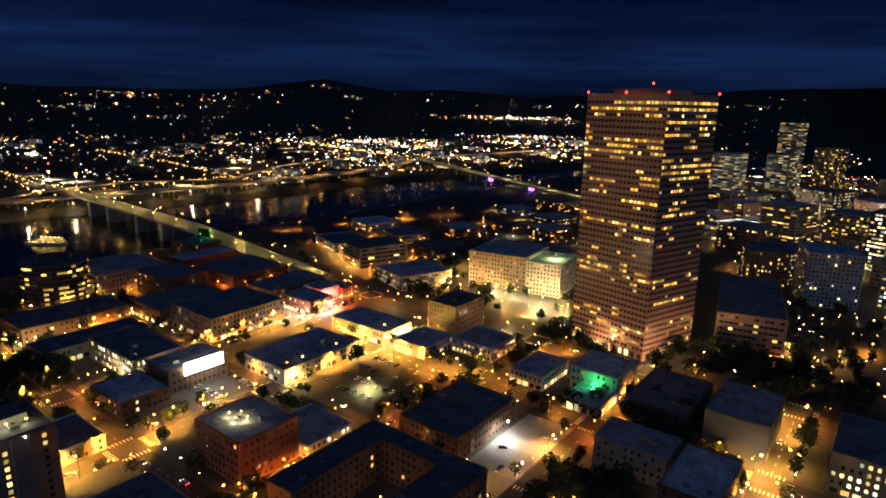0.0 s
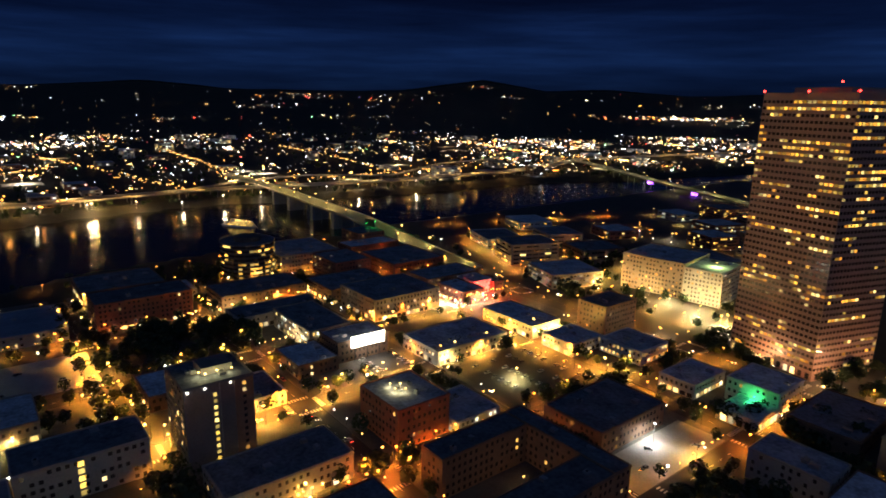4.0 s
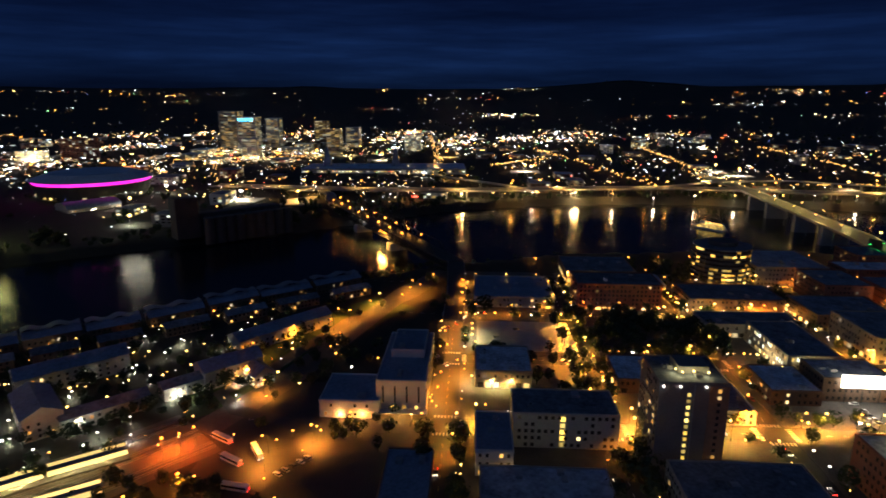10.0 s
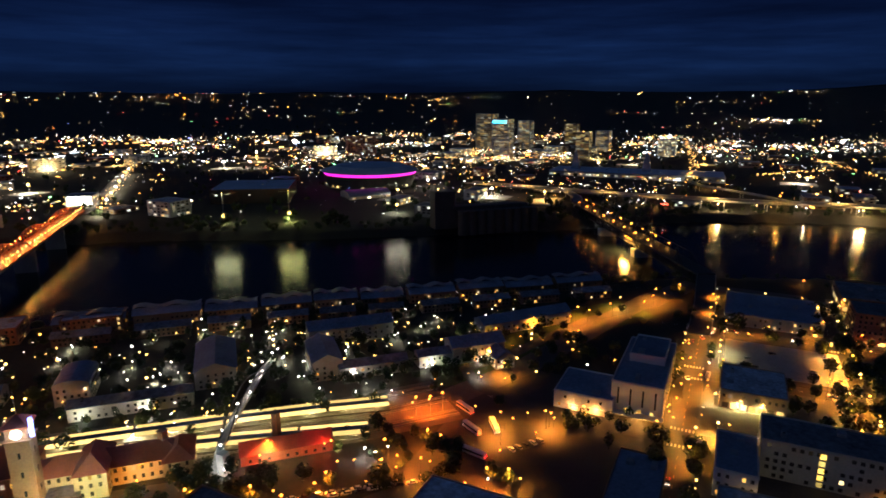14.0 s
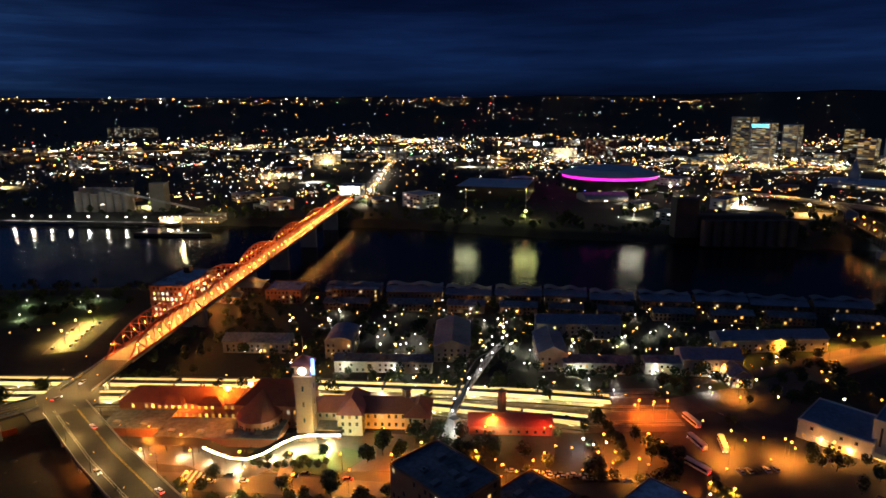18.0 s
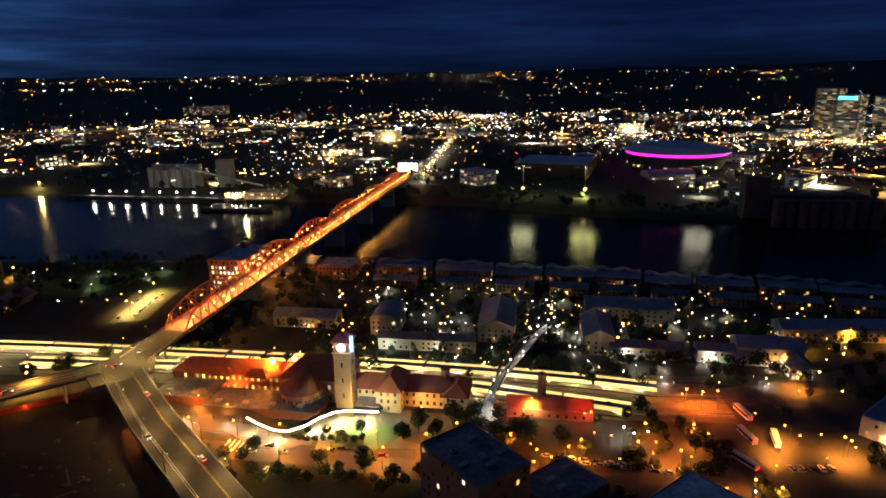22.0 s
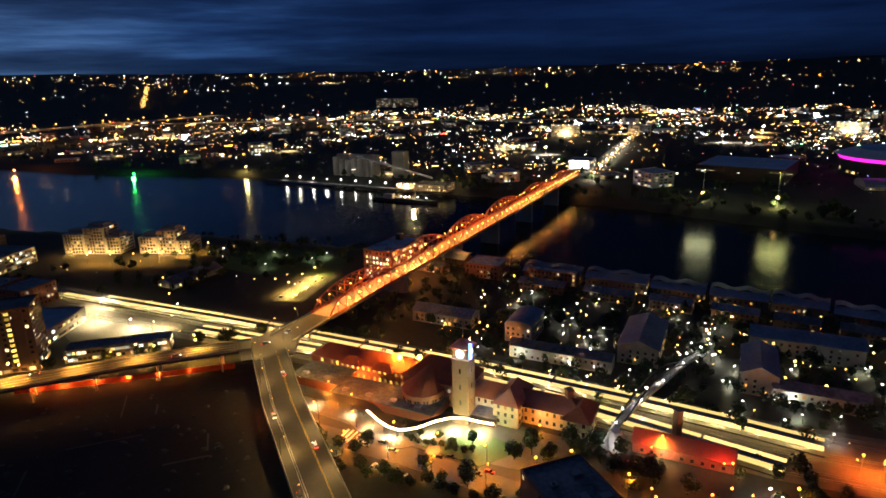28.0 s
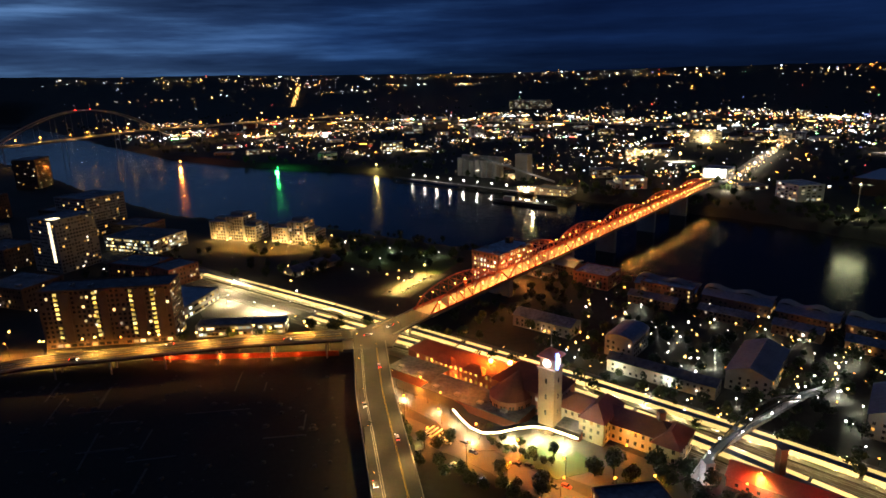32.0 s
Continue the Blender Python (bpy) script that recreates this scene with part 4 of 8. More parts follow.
def truss_bridge():
    root = thing("truss_bridge", "long red steel truss bridge lit by orange lamps", "bridge")
    a, b = Vector((44, 542, 13.2)), Vector((468, 936, 16.5))
    d = (b - a)
    L = d.length
    d.normalize()
    s = Vector((-d.y, d.x, 0)).normalized()
    hw = 7.2
    deck = Form()
    deck.beam(a - Vector((0, 0, 0.7)), b - Vector((0, 0, 0.7)), hw * 2 + 3.5, 1.4)
    part("deck", deck, DECK, root)
    for sg in (-1, 1):
        part("walkway_rail", Form().beam(a + s * sg * (hw + 1.6) + Vector((0, 0, 0.6)), b + s * sg * (hw + 1.6) + Vector((0, 0, 0.6)), 0.12, 1.1), REDSTEEL, root)
    # spans: lengths in metres and their arch height
    spans = [(0, 90, 13.5), (90, 186, 15), (186, 272, 13.5), (272, 372, 13.5), (372, 472, 12), (472, L, 11)]
    for s0, s1, rise in spans:
        n = 10
        for sg in (-1, 1):
            f = Form()
            pts = []
            for i in range(n + 1):
                k = i / n
                p = a + d * (s0 + (s1 - s0) * k) + s * sg * hw
                top = rise * (0.30 + 0.70 * math.sin(math.pi * min(1, max(0, k))) ** 0.8) if 0 < i < n else 0
                pts.append((p + Vector((0, 0, 0.1)), p + Vector((0, 0, top))))
            part("top_chord", chord([pts[0][0]] + [p[1] for p in pts[1:-1]] + [pts[-1][0]], 0.7), REDSTEEL, root)
            part("bottom_chord", chord([p[0] for p in pts], 0.55), REDSTEEL, root)
            for i in range(1, n):
                f.beam(pts[i][0], pts[i][1], 0.4, 0.4)
                if i < n - 1:
                    lo, hi = (i, i + 1) if i < n / 2 else (i + 1, i)
                    f.beam(pts[hi][0], pts[lo][1], 0.4, 0.35)
            tagged(part("lattice", f, REDSTEEL, root), "red steel posts and diagonals", kind="stuff")
        cross = Form()
        for i in range(2, n - 1):
            k = i / n
            p = a + d * (s0 + (s1 - s0) * k)
            top = rise * (0.30 + 0.70 * math.sin(math.pi * k) ** 0.8)
            cross.beam(p - s * hw + Vector((0, 0, top)), p + s * hw + Vector((0, 0, top)), 0.35, 0.4)
            if i < n - 2:
                k2 = (i + 1) / n
                q = a + d * (s0 + (s1 - s0) * k2)
                t2 = rise * (0.30 + 0.70 * math.sin(math.pi * k2) ** 0.8)
                cross.beam(p - s * hw + Vector((0, 0, top)), q + s * hw + Vector((0, 0, t2)), 0.2, 0.2)
        tagged(part("top_bracing", cross, REDSTEEL, root), "red steel cross bracing", kind="stuff")
    for s0, s1, _ in spans[1:]:
        p = a + d * s0
        g = min(float(height(p.x, p.y)), -6)
        part("pier", Form().slab(p.x, p.y, 4.5, 19, g - 2, p.z - 1.35, math.degrees(math.atan2(d.y, d.x))), CONC, root)
    # lamps on the trusses, on both sides
    k = 0
    x = 8.0
    while x < L:
        for sg in (-1, 1):
            p = a + d * x + s * sg * (hw + 0.9) + Vector((0, 0, 6.0))
            lit_part("lamp", Form().beam(p - Vector((0, 0, 5.6)), p, 0.14, 0.14), REDSTEEL, Form().dome(p.x, p.y, p.z + 0.35, 0.42), E_BRIDGE, root, "bracket with a glowing amber globe")
            if k % 2 == 0:
                q = p - s * sg * 1.6
                lamp("light", root, (q.x - s.x * sg * 1.5, q.y - s.y * sg * 1.5, q.z - 0.6), 16000, (1.0, 0.42, 0.085), 0.4, 138)
            elif k % 4 == 1:
                q = p - s * sg * 1.2
                lamp("light", root, (q.x, q.y, q.z), 7000, (1.0, 0.33, 0.05), 0.4)
            k += 1
        x += 12.0
    return root


truss_bridge()

# ---- railway station ----
U, V = Vector((0.702, -0.712)), Vector((0.712, 0.702))
TURN = math.degrees(math.atan2(U.y, U.x))
STN = Vector((96, 430))


def rail_xy(s, n, o=STN):
    p = o + U * s + V * n
    return p.x, p.y


def hip(f, s0, s1, n0, n1, z0, z1, ridge=0.5, over=0.6):
    """A hipped roof in local coordinates, with a ridge along the longer side."""
    s0, s1, n0, n1 = s0 - over, s1 + over, n0 - over, n1 + over
    if s1 - s0 > n1 - n0:
        k, m = (n1 - n0) / 2 * ridge * 2, (n0 + n1) / 2
        a, b = (s0 + k, m, z1), (s1 - k, m, z1)
        c = [(s0, n0, z0), (s1, n0, z0), (s1, n1, z0), (s0, n1, z0)]
        f.face(c[0], c[1], b, a).face(c[1], c[2], b).face(c[2], c[3], a, b).face(c[3], c[0], a).face(*c[::-1])
    else:
        k, m = (s1 - s0) / 2 * ridge * 2, (s0 + s1) / 2
        a, b = (m, n0 + k, z1), (m, n1 - k, z1)
        c = [(s0, n0, z0), (s1, n0, z0), (s1, n1, z0), (s0, n1, z0)]
        f.face(c[0], c[1], a).face(c[1], c[2], b, a).face(c[2], c[3], b).face(c[3], c[0], a, b).face(*c[::-1])
    return f


def walls_of(s0, s1, n0, n1):
    return [(s0, n0, s1, n0), (s1, n0, s1, n1), (s1, n1, s0, n1), (s0, n1, s0, n0)]


def station():
    root = thing("railway_station", "red-roofed brick railway station with a lit clock tower", "station", at=(*rail_xy(0, -6), 0), turn=TURN)
    rng = random.Random(3)
    wings = [("main_hall", -30, 6, 0, 22, 12, 21, BRICK, HOME, 2), ("north_wing", -92, -30, 6, 21, 9.5, 15, BRICK, STAIR, 2), ("south_wing", 6, 62, 1, 16, 8.5, 14, STONE, HOME, 2),
             ("south_pavilion", 22, 34, -6, 17, 11, 17.5, STONE, HOME, 3), ("end_pavilion", 54, 66, -2, 18, 8, 13, STONE, HOME, 2)]
    for name, s0, s1, n0, n1, h, rz, mat, pn, fl in wings:
        w = part(name, Form().box(s0, n0, 0, s1, n1, h), mat, root)
        part("roof", hip(Form(), s0, s1, n0, n1, h, rz), REDROOF, w)
        add_windows(root, walls_of(s0, s1, n0, n1), pn, 30, rng, 1.3, 1.9, 3.4, 1.6, h / fl, fl, 0.9)
    # round front bay
    bay = [(-17 + 11 * math.cos(math.pi * (1 + k / 8)), -1 + 12 * math.sin(math.pi * (1 + k / 8))) for k in range(9)]
    b = part("front_bay", Form().prism(bay, 0, 9), BRICK, root)
    apex = (-17, 6, 18)
    f = Form()
    for p, q in zip(bay[:-1], bay[1:]):
        f.face((p[0], p[1], 9), (q[0], q[1], 9), apex)
    part("bay_roof", f, REDROOF, b)
    add_windows(root, [(*p, *q) for p, q in zip(bay[:-1], bay[1:])], HOME, 24, rng, 1.0, 1.7, 1.5, 5.0, 3, 1, 1.0)
    # low front ranges with flat dark roofs behind the canopy
    for name, s0, s1, n0, n1, h in (("front_range", -62, -4, -18, -0.02, 4.6), ("side_range", 12.2, 24, -9, -0.02, 4.4), ("parcel_range", -92, -62.1, -12, 5.9, 5.2)):
        lo = part(name, Form().box(s0, n0, 0, s1, n1, h), BRICK, root)
        part("flat_roof", Form().box(s0 - 0.4, n0 - 0.4, h + 0.004, s1 + 0.4, n1, h + 0.35), ROOFD, lo)
        for k in range(int((s1 - s0) / 14)):
            part("roof_hatch", Form().box(s0 + 5 + 14 * k, n0 + 3, h + 0.36, s0 + 8 + 14 * k, n0 + 5.4, h + 1.3), GALV, lo)
    part("dormer", hip(Form(), -70, -58, 3, 9, 9.6, 13.5), REDROOF, root, "red tiled dormer on the wing")
    part("dormer", hip(Form(), -50, -38, 3, 9, 9.6, 13.5), REDROOF, root, "red tiled dormer on the wing")
    # clock tower
    tx, ty = 8.0, -8.0
    t = part("clock_tower", Form().box(tx - 4, ty - 4, 0, tx + 4, ty + 4, 32.5), BROWN, root, "tall square brown brick clock tower")
    part("tower_cornice", Form().box(tx - 4.6, ty - 4.6, 32.5, tx + 4.6, ty + 4.6, 33.4), BROWN, t)
    part("belfry", Form().box(tx - 3.6, ty - 3.6, 33.4, tx + 3.6, ty + 3.6, 38.2), BROWN, t)
    f = Form().box(tx - 4.8, ty - 4.8, 38.2, tx + 4.8, ty + 4.8, 38.8)
    hip(f, tx - 4.2, tx + 4.2, ty - 4.2, ty + 4.2, 38.8, 42.6)
    part("tower_roof", f, REDROOF, t)
    part("flag_pole", Form().tube((tx, ty, 42), (tx, ty, 52), 0.1, 5), GALV, t)
    for x0, y0, x1, y1 in walls_of(tx - 3.6, tx + 3.6, ty - 3.6, ty + 3.6):
        d = Vector((x1 - x0, y1 - y0)).normalized()
        mx, my = (x0 + x1) / 2 + d.y * 0.1, (y0 + y1) / 2 - d.x * 0.1
        part("clock_face", Form().tube((mx - d.y * 0.2, my + d.x * 0.2, 35.8), (mx + d.y * 0.15, my - d.x * 0.15, 35.8), 1.9, 20), E_CLOCK, t, "glowing round clock face")
        for z in (10, 18, 26):
            part("tower_window", Form().slab(mx + d.y * 0.4, my - d.x * 0.4, 0.9, 0.12, z, z + 2.4, math.degrees(math.atan2(d.y, d.x))), GLASS, t)
    part("neon_sign", Form().box(tx + 4.7, ty - 4.4, 34.5, tx + 5.9, ty - 3.4, 42.0), E_NEON, t, "upright blue neon sign")
    lamp("tower_flood", root, (tx + 6.5, ty - 6.5, 14), 2600, (1.0, 0.42, 0.10), 0.5)
    lamp("tower_light", root, (tx, ty - 7, 37), 3500, (1.0, 0.85, 0.6), 0.5)
    lamp("neon_light", root, (tx + 9, ty - 6, 39), 9000, (0.35, 0.45, 1.0), 0.5)
    # orange floodlit wing
    for s in (-72, -58):
        lamp("flood_light", root, (s, 1.5, 3.0), 7000, (1.0, 0.20, 0.02), 0.4)
        e, up = (-37, 15.8) if s < -60 else (-25, 18.2)
        part("flood_post", Form().tube((e, 10, up - 6), (e, 10, up - 0.6), 0.15, 6), DARKMETAL, root)
        part("flood_lamp", Form().dome(e, 10, up, 1.3), E_FLOOD, root, "strong orange floodlight")
        lamp("flood_light", root, (e - 2.0, 12, up + 1.2), 60000 if s < -60 else 22000, (1.0, 0.20, 0.012), 0.6)
    lamp("flood_light", root, (20, -11.5, 5.5), 700, (1.0, 0.40, 0.08), 0.4)
    for e, n, up, pw in ((-58, -20, 3.4, 6000), (-66, -14, 7.5, 9000), (-48, -19.5, 7, 5000), (44, -4, 3.5, 4000)):
        part("wall_lamp", Form().dome(e, n, up, 0.4), E_AMBER, root, "orange wall lamp")
        lamp("wall_light", root, (e, n - 1.4, up + 0.4), pw, (1.0, 0.27, 0.02), 0.4)
    # wavy front canopy with its lamps
    wave = [(-90, -24), (-66, -24.5), (-50, -24), (-42, -24), (-35, -25.5), (-27, -30), (-19, -33.5), (-12, -33.8), (-6, -29), (-1, -21), (4, -15.5), (10, -13), (17, -13), (25, -12.5)]
    roof, edge = Form(), Form()
    for (a, b), (c, d) in zip(wave[:-1], wave[1:]):
        roof.face((a, b, 4.3), (c, d, 4.3), (c, min(d + 6, -9), 4.5), (a, min(b + 6, -9), 4.5))
        roof.face((a, b, 4.0), (a, min(b + 6, -9), 4.2), (c, min(d + 6, -9), 4.2), (c, d, 4.0))
        if a >= -36:
            n = max(2, int(math.hypot(c - a, d - b) / 0.6))
            for k in range(n):
                p = ((a + (c - a) * k / n), (b + (d - b) * k / n) - 0.15)
                edge.dome(p[0], p[1], 4.2, 0.46, 6, 4)
    cn = part("entrance_canopy", roof, DARKMETAL, root)
    tagged(part("canopy_bulb_rest", edge, E_CANOPY, cn), "string of glowing bulbs along the canopy", kind="stuff")
    for s, n in ((-80, -26), (-66, -27), (-44, -27), (-30, -32), (-16, -37), (-2, -27), (8, -19), (19, -17)):
        lamp("canopy_light", root, (s, n, 3.4), 30000 if s > -30 else 12000, (1.0, 0.78, 0.38), 0.6, 165)
    for s in range(-86, 25, 8):
        k = min(range(len(wave)), key=lambda i: abs(wave[i][0] - s))
        part("canopy_post", Form().tube((s, wave[k][1] + 1.2, 0), (s, wave[k][1] + 1.2, 4.05), 0.12, 6), DARKMETAL, root)
    return root


E_FLOOD = glow("sodium_flood", (1.0, 0.36, 0.05), 30)
E_CLOCK = glow("clock_glow", (1.0, 0.88, 0.65), 3)
E_NEON = glow("neon_blue", (0.10, 0.24, 1.0), 4)
station()


def along(pts, off):
    """The line of points moved sideways."""
    out = []
    for i, p in enumerate(pts):
        a, b = Vector(pts[max(0, i - 1)]), Vector(pts[min(len(pts) - 1, i + 1)])
        d = (b - a).normalized()
        out.append((p[0] - d.y * off, p[1] + d.x * off))
    return out


def strip(f, pts, width, z0, z1):
    l, r = along(pts, width / 2), along(pts, -width / 2)
    for i in range(len(pts) - 1):
        f.prism([r[i], r[i + 1], l[i + 1], l[i]], z0, z1)
    return f


LINE_A = [(-250, 815), (-127, 692), (-17, 590), (38, 536), (118, 456), (173, 396), (205, 358), (224, 333)]
LINE_B = [(-30, 575), (38, 514), (96, 458), (133, 416), (159, 382), (197, 328)]


def railway():
    base = Form()
    mid = [(-250, 800), (-127, 680), (-17, 580), (38, 525), (110, 455), (165, 392), (205, 345), (245, 310), (300, 285), (380, 262), (470, 235), (530, 205)]
    strip(base, mid[:8], 46, -0.3, 0.06)
    strip(base, mid[7:], 18, -0.3, 0.058)
    tagged(part("track_bed", base, GRAVEL), "stony ballast bed of the railway tracks", "railway", kind="structure")
    k = 0
    for off in (-17, -13, -2.2, 2.2, 13, 17.5):
        root = thing("railway_track", "pair of steel rails on the ballast", "railway track", "railway tracks")
        for g in (-0.72, 0.72):
            part("rail", strip(Form(), along(mid[:8], off + g), 0.1, 0.06, 0.24), GALV, root)
    for pts, lab in ((LINE_A, "long concrete platform with a dark canopy and slabs glowing like its lit surface"), (LINE_B, "concrete platform with a dark canopy and slabs glowing like its lit surface")):
        root = thing("railway_platform", lab, "platform", "station platforms")
        part("platform_slab", strip(Form(), pts, 8.5, 0.0, 0.75), PAVING, root)
        roof = Form()
        strip(roof, along(pts, -0.9), 3.6, 4.5, 4.75)
        part("canopy_roof", roof, ROOFD, root)
        # wide glowing slabs stand in for the lamplit platform surface
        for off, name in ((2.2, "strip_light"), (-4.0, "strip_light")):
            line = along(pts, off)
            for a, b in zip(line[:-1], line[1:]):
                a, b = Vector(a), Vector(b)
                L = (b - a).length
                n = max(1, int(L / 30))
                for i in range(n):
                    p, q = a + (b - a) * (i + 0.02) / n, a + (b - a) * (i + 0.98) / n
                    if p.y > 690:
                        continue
                    part(name, Form().beam((p.x, p.y, 4.3), (q.x, q.y, 4.3), 4.4, 0.14), E_PLATFORM_GLOW, root)
        line = along(pts, -1.2)
        for a, b in zip(line[:-1], line[1:]):
            a, b = Vector(a), Vector(b)
            n = max(1, int((b - a).length / 15))
            for i in range(n):
                p = a + (b - a) * (i + 0.5) / n
                part("canopy_post", Form().tube((p.x, p.y, 0.7), (p.x, p.y, 4.5), 0.14, 6), DARKMETAL, root)
                if p.y < 700:
                    lamp("platform_light", root, (p.x + 2.2, p.y + 2.2, 3.8), 22000, (1.0, 0.72, 0.30), 0.5, 150)


railway()


def footbridge():
    root = thing("footbridge", "steel arch footbridge with white lamps over the tracks", "footbridge")
    pts = [(139, 369), (150, 375), (171, 387), (218, 411), (240, 423)]
    zs = [0.6, 7.6, 8, 8, 3]
    deck = Form()
    for (a, za), (b, zb) in zip(list(zip(pts, zs))[:-1], list(zip(pts, zs))[1:]):
        deck.beam((*a, za), (*b, zb), 3.4, 0.4)
    part("deck", deck, CONC, root)
    a, b = Vector((152, 376)), Vector((216, 410))
    d = (b - a).normalized()
    s = Vector((-d.y, d.x))
    for sg in (-1, 1):
        bow = []
        for i in range(13):
            p = a + (b - a) * i / 12 + s * sg * 1.9
            bow.append((p.x, p.y, 8 + 8 * math.sin(math.pi * i / 12)))
            if 0 < i < 12:
                part("hanger", Form().tube((p.x, p.y, 8), bow[-1], 0.08, 4), DARKMETAL, root)
        part("arch", chord(bow, 0.55), DARKMETAL, root)
        for (p, zp), (q, zq) in zip(list(zip(pts, zs))[:-1], list(zip(pts, zs))[1:]):
            part("railing", Form().beam((p[0] + s.x * sg * 1.6, p[1] + s.y * sg * 1.6, zp + 0.8), (q[0] + s.x * sg * 1.6, q[1] + s.y * sg * 1.6, zq + 0.8), 0.06, 1.1), GALV, root)
    for k in range(9):
        p = a - d * 8 + (b - a + d * 26) * k / 8 + s * (1.5 if k % 2 else -1.5)
        part("lamp_post", Form().tube((p.x, p.y, 7), (p.x, p.y, 11), 0.07, 5), DARKMETAL, root)
        part("lamp_globe", Form().dome(p.x, p.y, 11.2, 0.5), E_COOL, root, "glowing white globe")
        if k % 2 == 0:
            lamp("light", root, (p.x, p.y, 10.3), 3500, (1.0, 0.95, 0.85), 0.4, 150)
    part("lift_tower", Form().box(141, 365, 0, 145, 369, 10), CONC, root)
    lamp("light", root, (139.5, 364, 4), 1300, (0.95, 0.97, 1.0), 0.4)
    return root


footbridge()


def chimney(x, y, h):
    root = thing("chimney", "dark square brick chimney stack", "chimney", at=(x, y, 0))
    part("shaft", Form().prism([(-1.5, -1.5), (1.5, -1.5), (1.5, 1.5), (-1.5, 1.5)], 0, h), BROWN, root)
    part("cap", Form().box(-1.8, -1.8, h, 1.8, 1.8, h + 0.6), BROWN, root)


chimney(136, 394, 17)
chimney(171, 362, 16)


def shed(name, label, x, y, length, width, h, ridge, wall, roof, turn=TURN, pane=None, flat=False, singles=10, rows=1, category="house", gap=4.0, keep=0.8, porch=False):
    """A house with a gabled roof along its length."""
    root = thing(name, label, category, at=(x, y, 0), turn=turn)
    a, b = length / 2, width / 2
    f = Form().box(-a, -b, 0, a, b, h)
    f.face((-a, b, h), (-a, -b, h), (-a, 0, ridge)).face((a, -b, h), (a, b, h), (a, 0, ridge))
    part("wall", f, wall, root)
    o = 0.6
    g = Form()
    for sg in (-1, 1):
        g.face((-a - o, sg * (b + o), h - 0.2), (a + o, sg * (b + o), h - 0.2), (a + o, 0, ridge + 0.15), (-a - o, 0, ridge + 0.15))
        g.face((-a - o, sg * (b + o), h - 0.45), (-a - o, 0, ridge - 0.1), (a + o, 0, ridge - 0.1), (a + o, sg * (b + o), h - 0.45))
        g.face((-a - o, sg * (b + o), h - 0.45), (a + o, sg * (b + o), h - 0.45), (a + o, sg * (b + o), h - 0.2), (-a - o, sg * (b + o), h - 0.2))
    part("roof", g, roof, root)
    if pane:
        add_windows(root, walls_of(-a, a, -b, b), pane, singles, random.Random(int(x * 3 + y)), 1.3, 1.5, gap, 1.0, 3.0, rows, keep)
    return root


# brick freight sheds south of the footbridge, reddened by added red fill lights
fs = shed("freight_shed", "dark-roofed brick freight shed tinted by added red fill light", 168, 354, 40, 12, 5, 8.5, BRICK, REDROOF, pane=DIM, rows=1)
for s in (-12, 16):
    lamp("red_light", fs, (s, -9, 6.5), 3500, (1.0, 0.06, 0.02), 0.4)
    part("wall_lamp", Form().dome(s, -8.2, 5.5, 0.4), E_WARM, fs)
    lamp("wall_light", fs, (s + 5, -9.5, 5.0), 3500, (1.0, 0.7, 0.3), 0.4)

# ---- station forecourt and streets round it ----
f = Form()
strip(f, [(18, 436), (58, 396), (96, 352), (150, 300), (190, 275), (240, 262)], 13, -0.3, 0.05)
strip(f, [(257, 200), (254, 262), (232, 285), (200, 268), (180, 240)], 15, -0.3, 0.056)
strip(f, [(254, 262), (266, 300), (284, 316), (310, 300), (350, 286), (400, 268), (453, 230), (530, 200)], 9, -0.3, 0.09)
tagged(part("road", f, ASPHALT), "asphalt street past the station forecourt", "road", kind="structure")
verge = strip(Form(), [(268, 304), (284, 316), (310, 300), (350, 286), (400, 268), (440, 240)], 44, -0.3, 0.03)
tagged(part("verge", verge, GRASS), "dark grass verge beside the riverside road", "grass", kind="structure")
tagged(part("lawn", Form().prism([(66, 401), (84, 378), (106, 382), (93, 406), (78, 413)], -0.2, 0.16), GRASS), "floodlit green lawn before the station", "lawn", kind="structure")
tagged(part("forecourt", Form().prism([(22, 452), (66, 398), (110, 360), (138, 372), (112, 402), (44, 462)], -0.3, 0.075), PAVING), "pale paved station forecourt", "pavement", kind="structure")
walk_pts = [rail_xy(s_, n_) for s_, n_ in ((-86, -32), (-60, -32), (-42, -33), (-30, -39), (-19, -43), (-11, -43), (-3, -36), (4, -26), (12, -23), (26, -22))]
tagged(part("pavement", strip(Form(), walk_pts, 10, -0.2, 0.17), PAVING), "grey pavement under the station canopy lights", "pavement", kind="structure")
tagged(part("path", strip(Form(), [rail_xy(4, -30), rail_xy(6, -46)], 6, -0.2, 0.2), STUCCO), "pale path across the station lawn", "pavement", kind="structure")
tagged(part("vacant_lot", Form().box(-250, 330, -0.4, -2, 506, 0.04), DIRT), "dark vacant lot of bare dirt", "ground", kind="structure")
f = Form()
rg = random.Random(17)
for k in range(420):
    x, y, q = rg.uniform(-245, -6), rg.uniform(335, 503), rg.uniform(0.3, 1.0) ** 2 * 2.2
    n_ = rg.randrange(5, 8)
    ring_ = [(x + q * rg.uniform(0.6, 1.3) * math.cos(6.283 * i / n_), y + q * rg.uniform(0.6, 1.3) * math.sin(6.283 * i / n_)) for i in range(n_)]
    f.prism(ring_, 0.0, rg.uniform(0.25, 0.5) * q + 0.1, [(x + (a_ - x) * 0.55, y + (b_ - y) * 0.55) for a_, b_ in ring_])
tagged(part("rubble", f, SOOT), "heaps of grey rubble on the vacant lot", "rubble", kind="stuff")
f = Form()
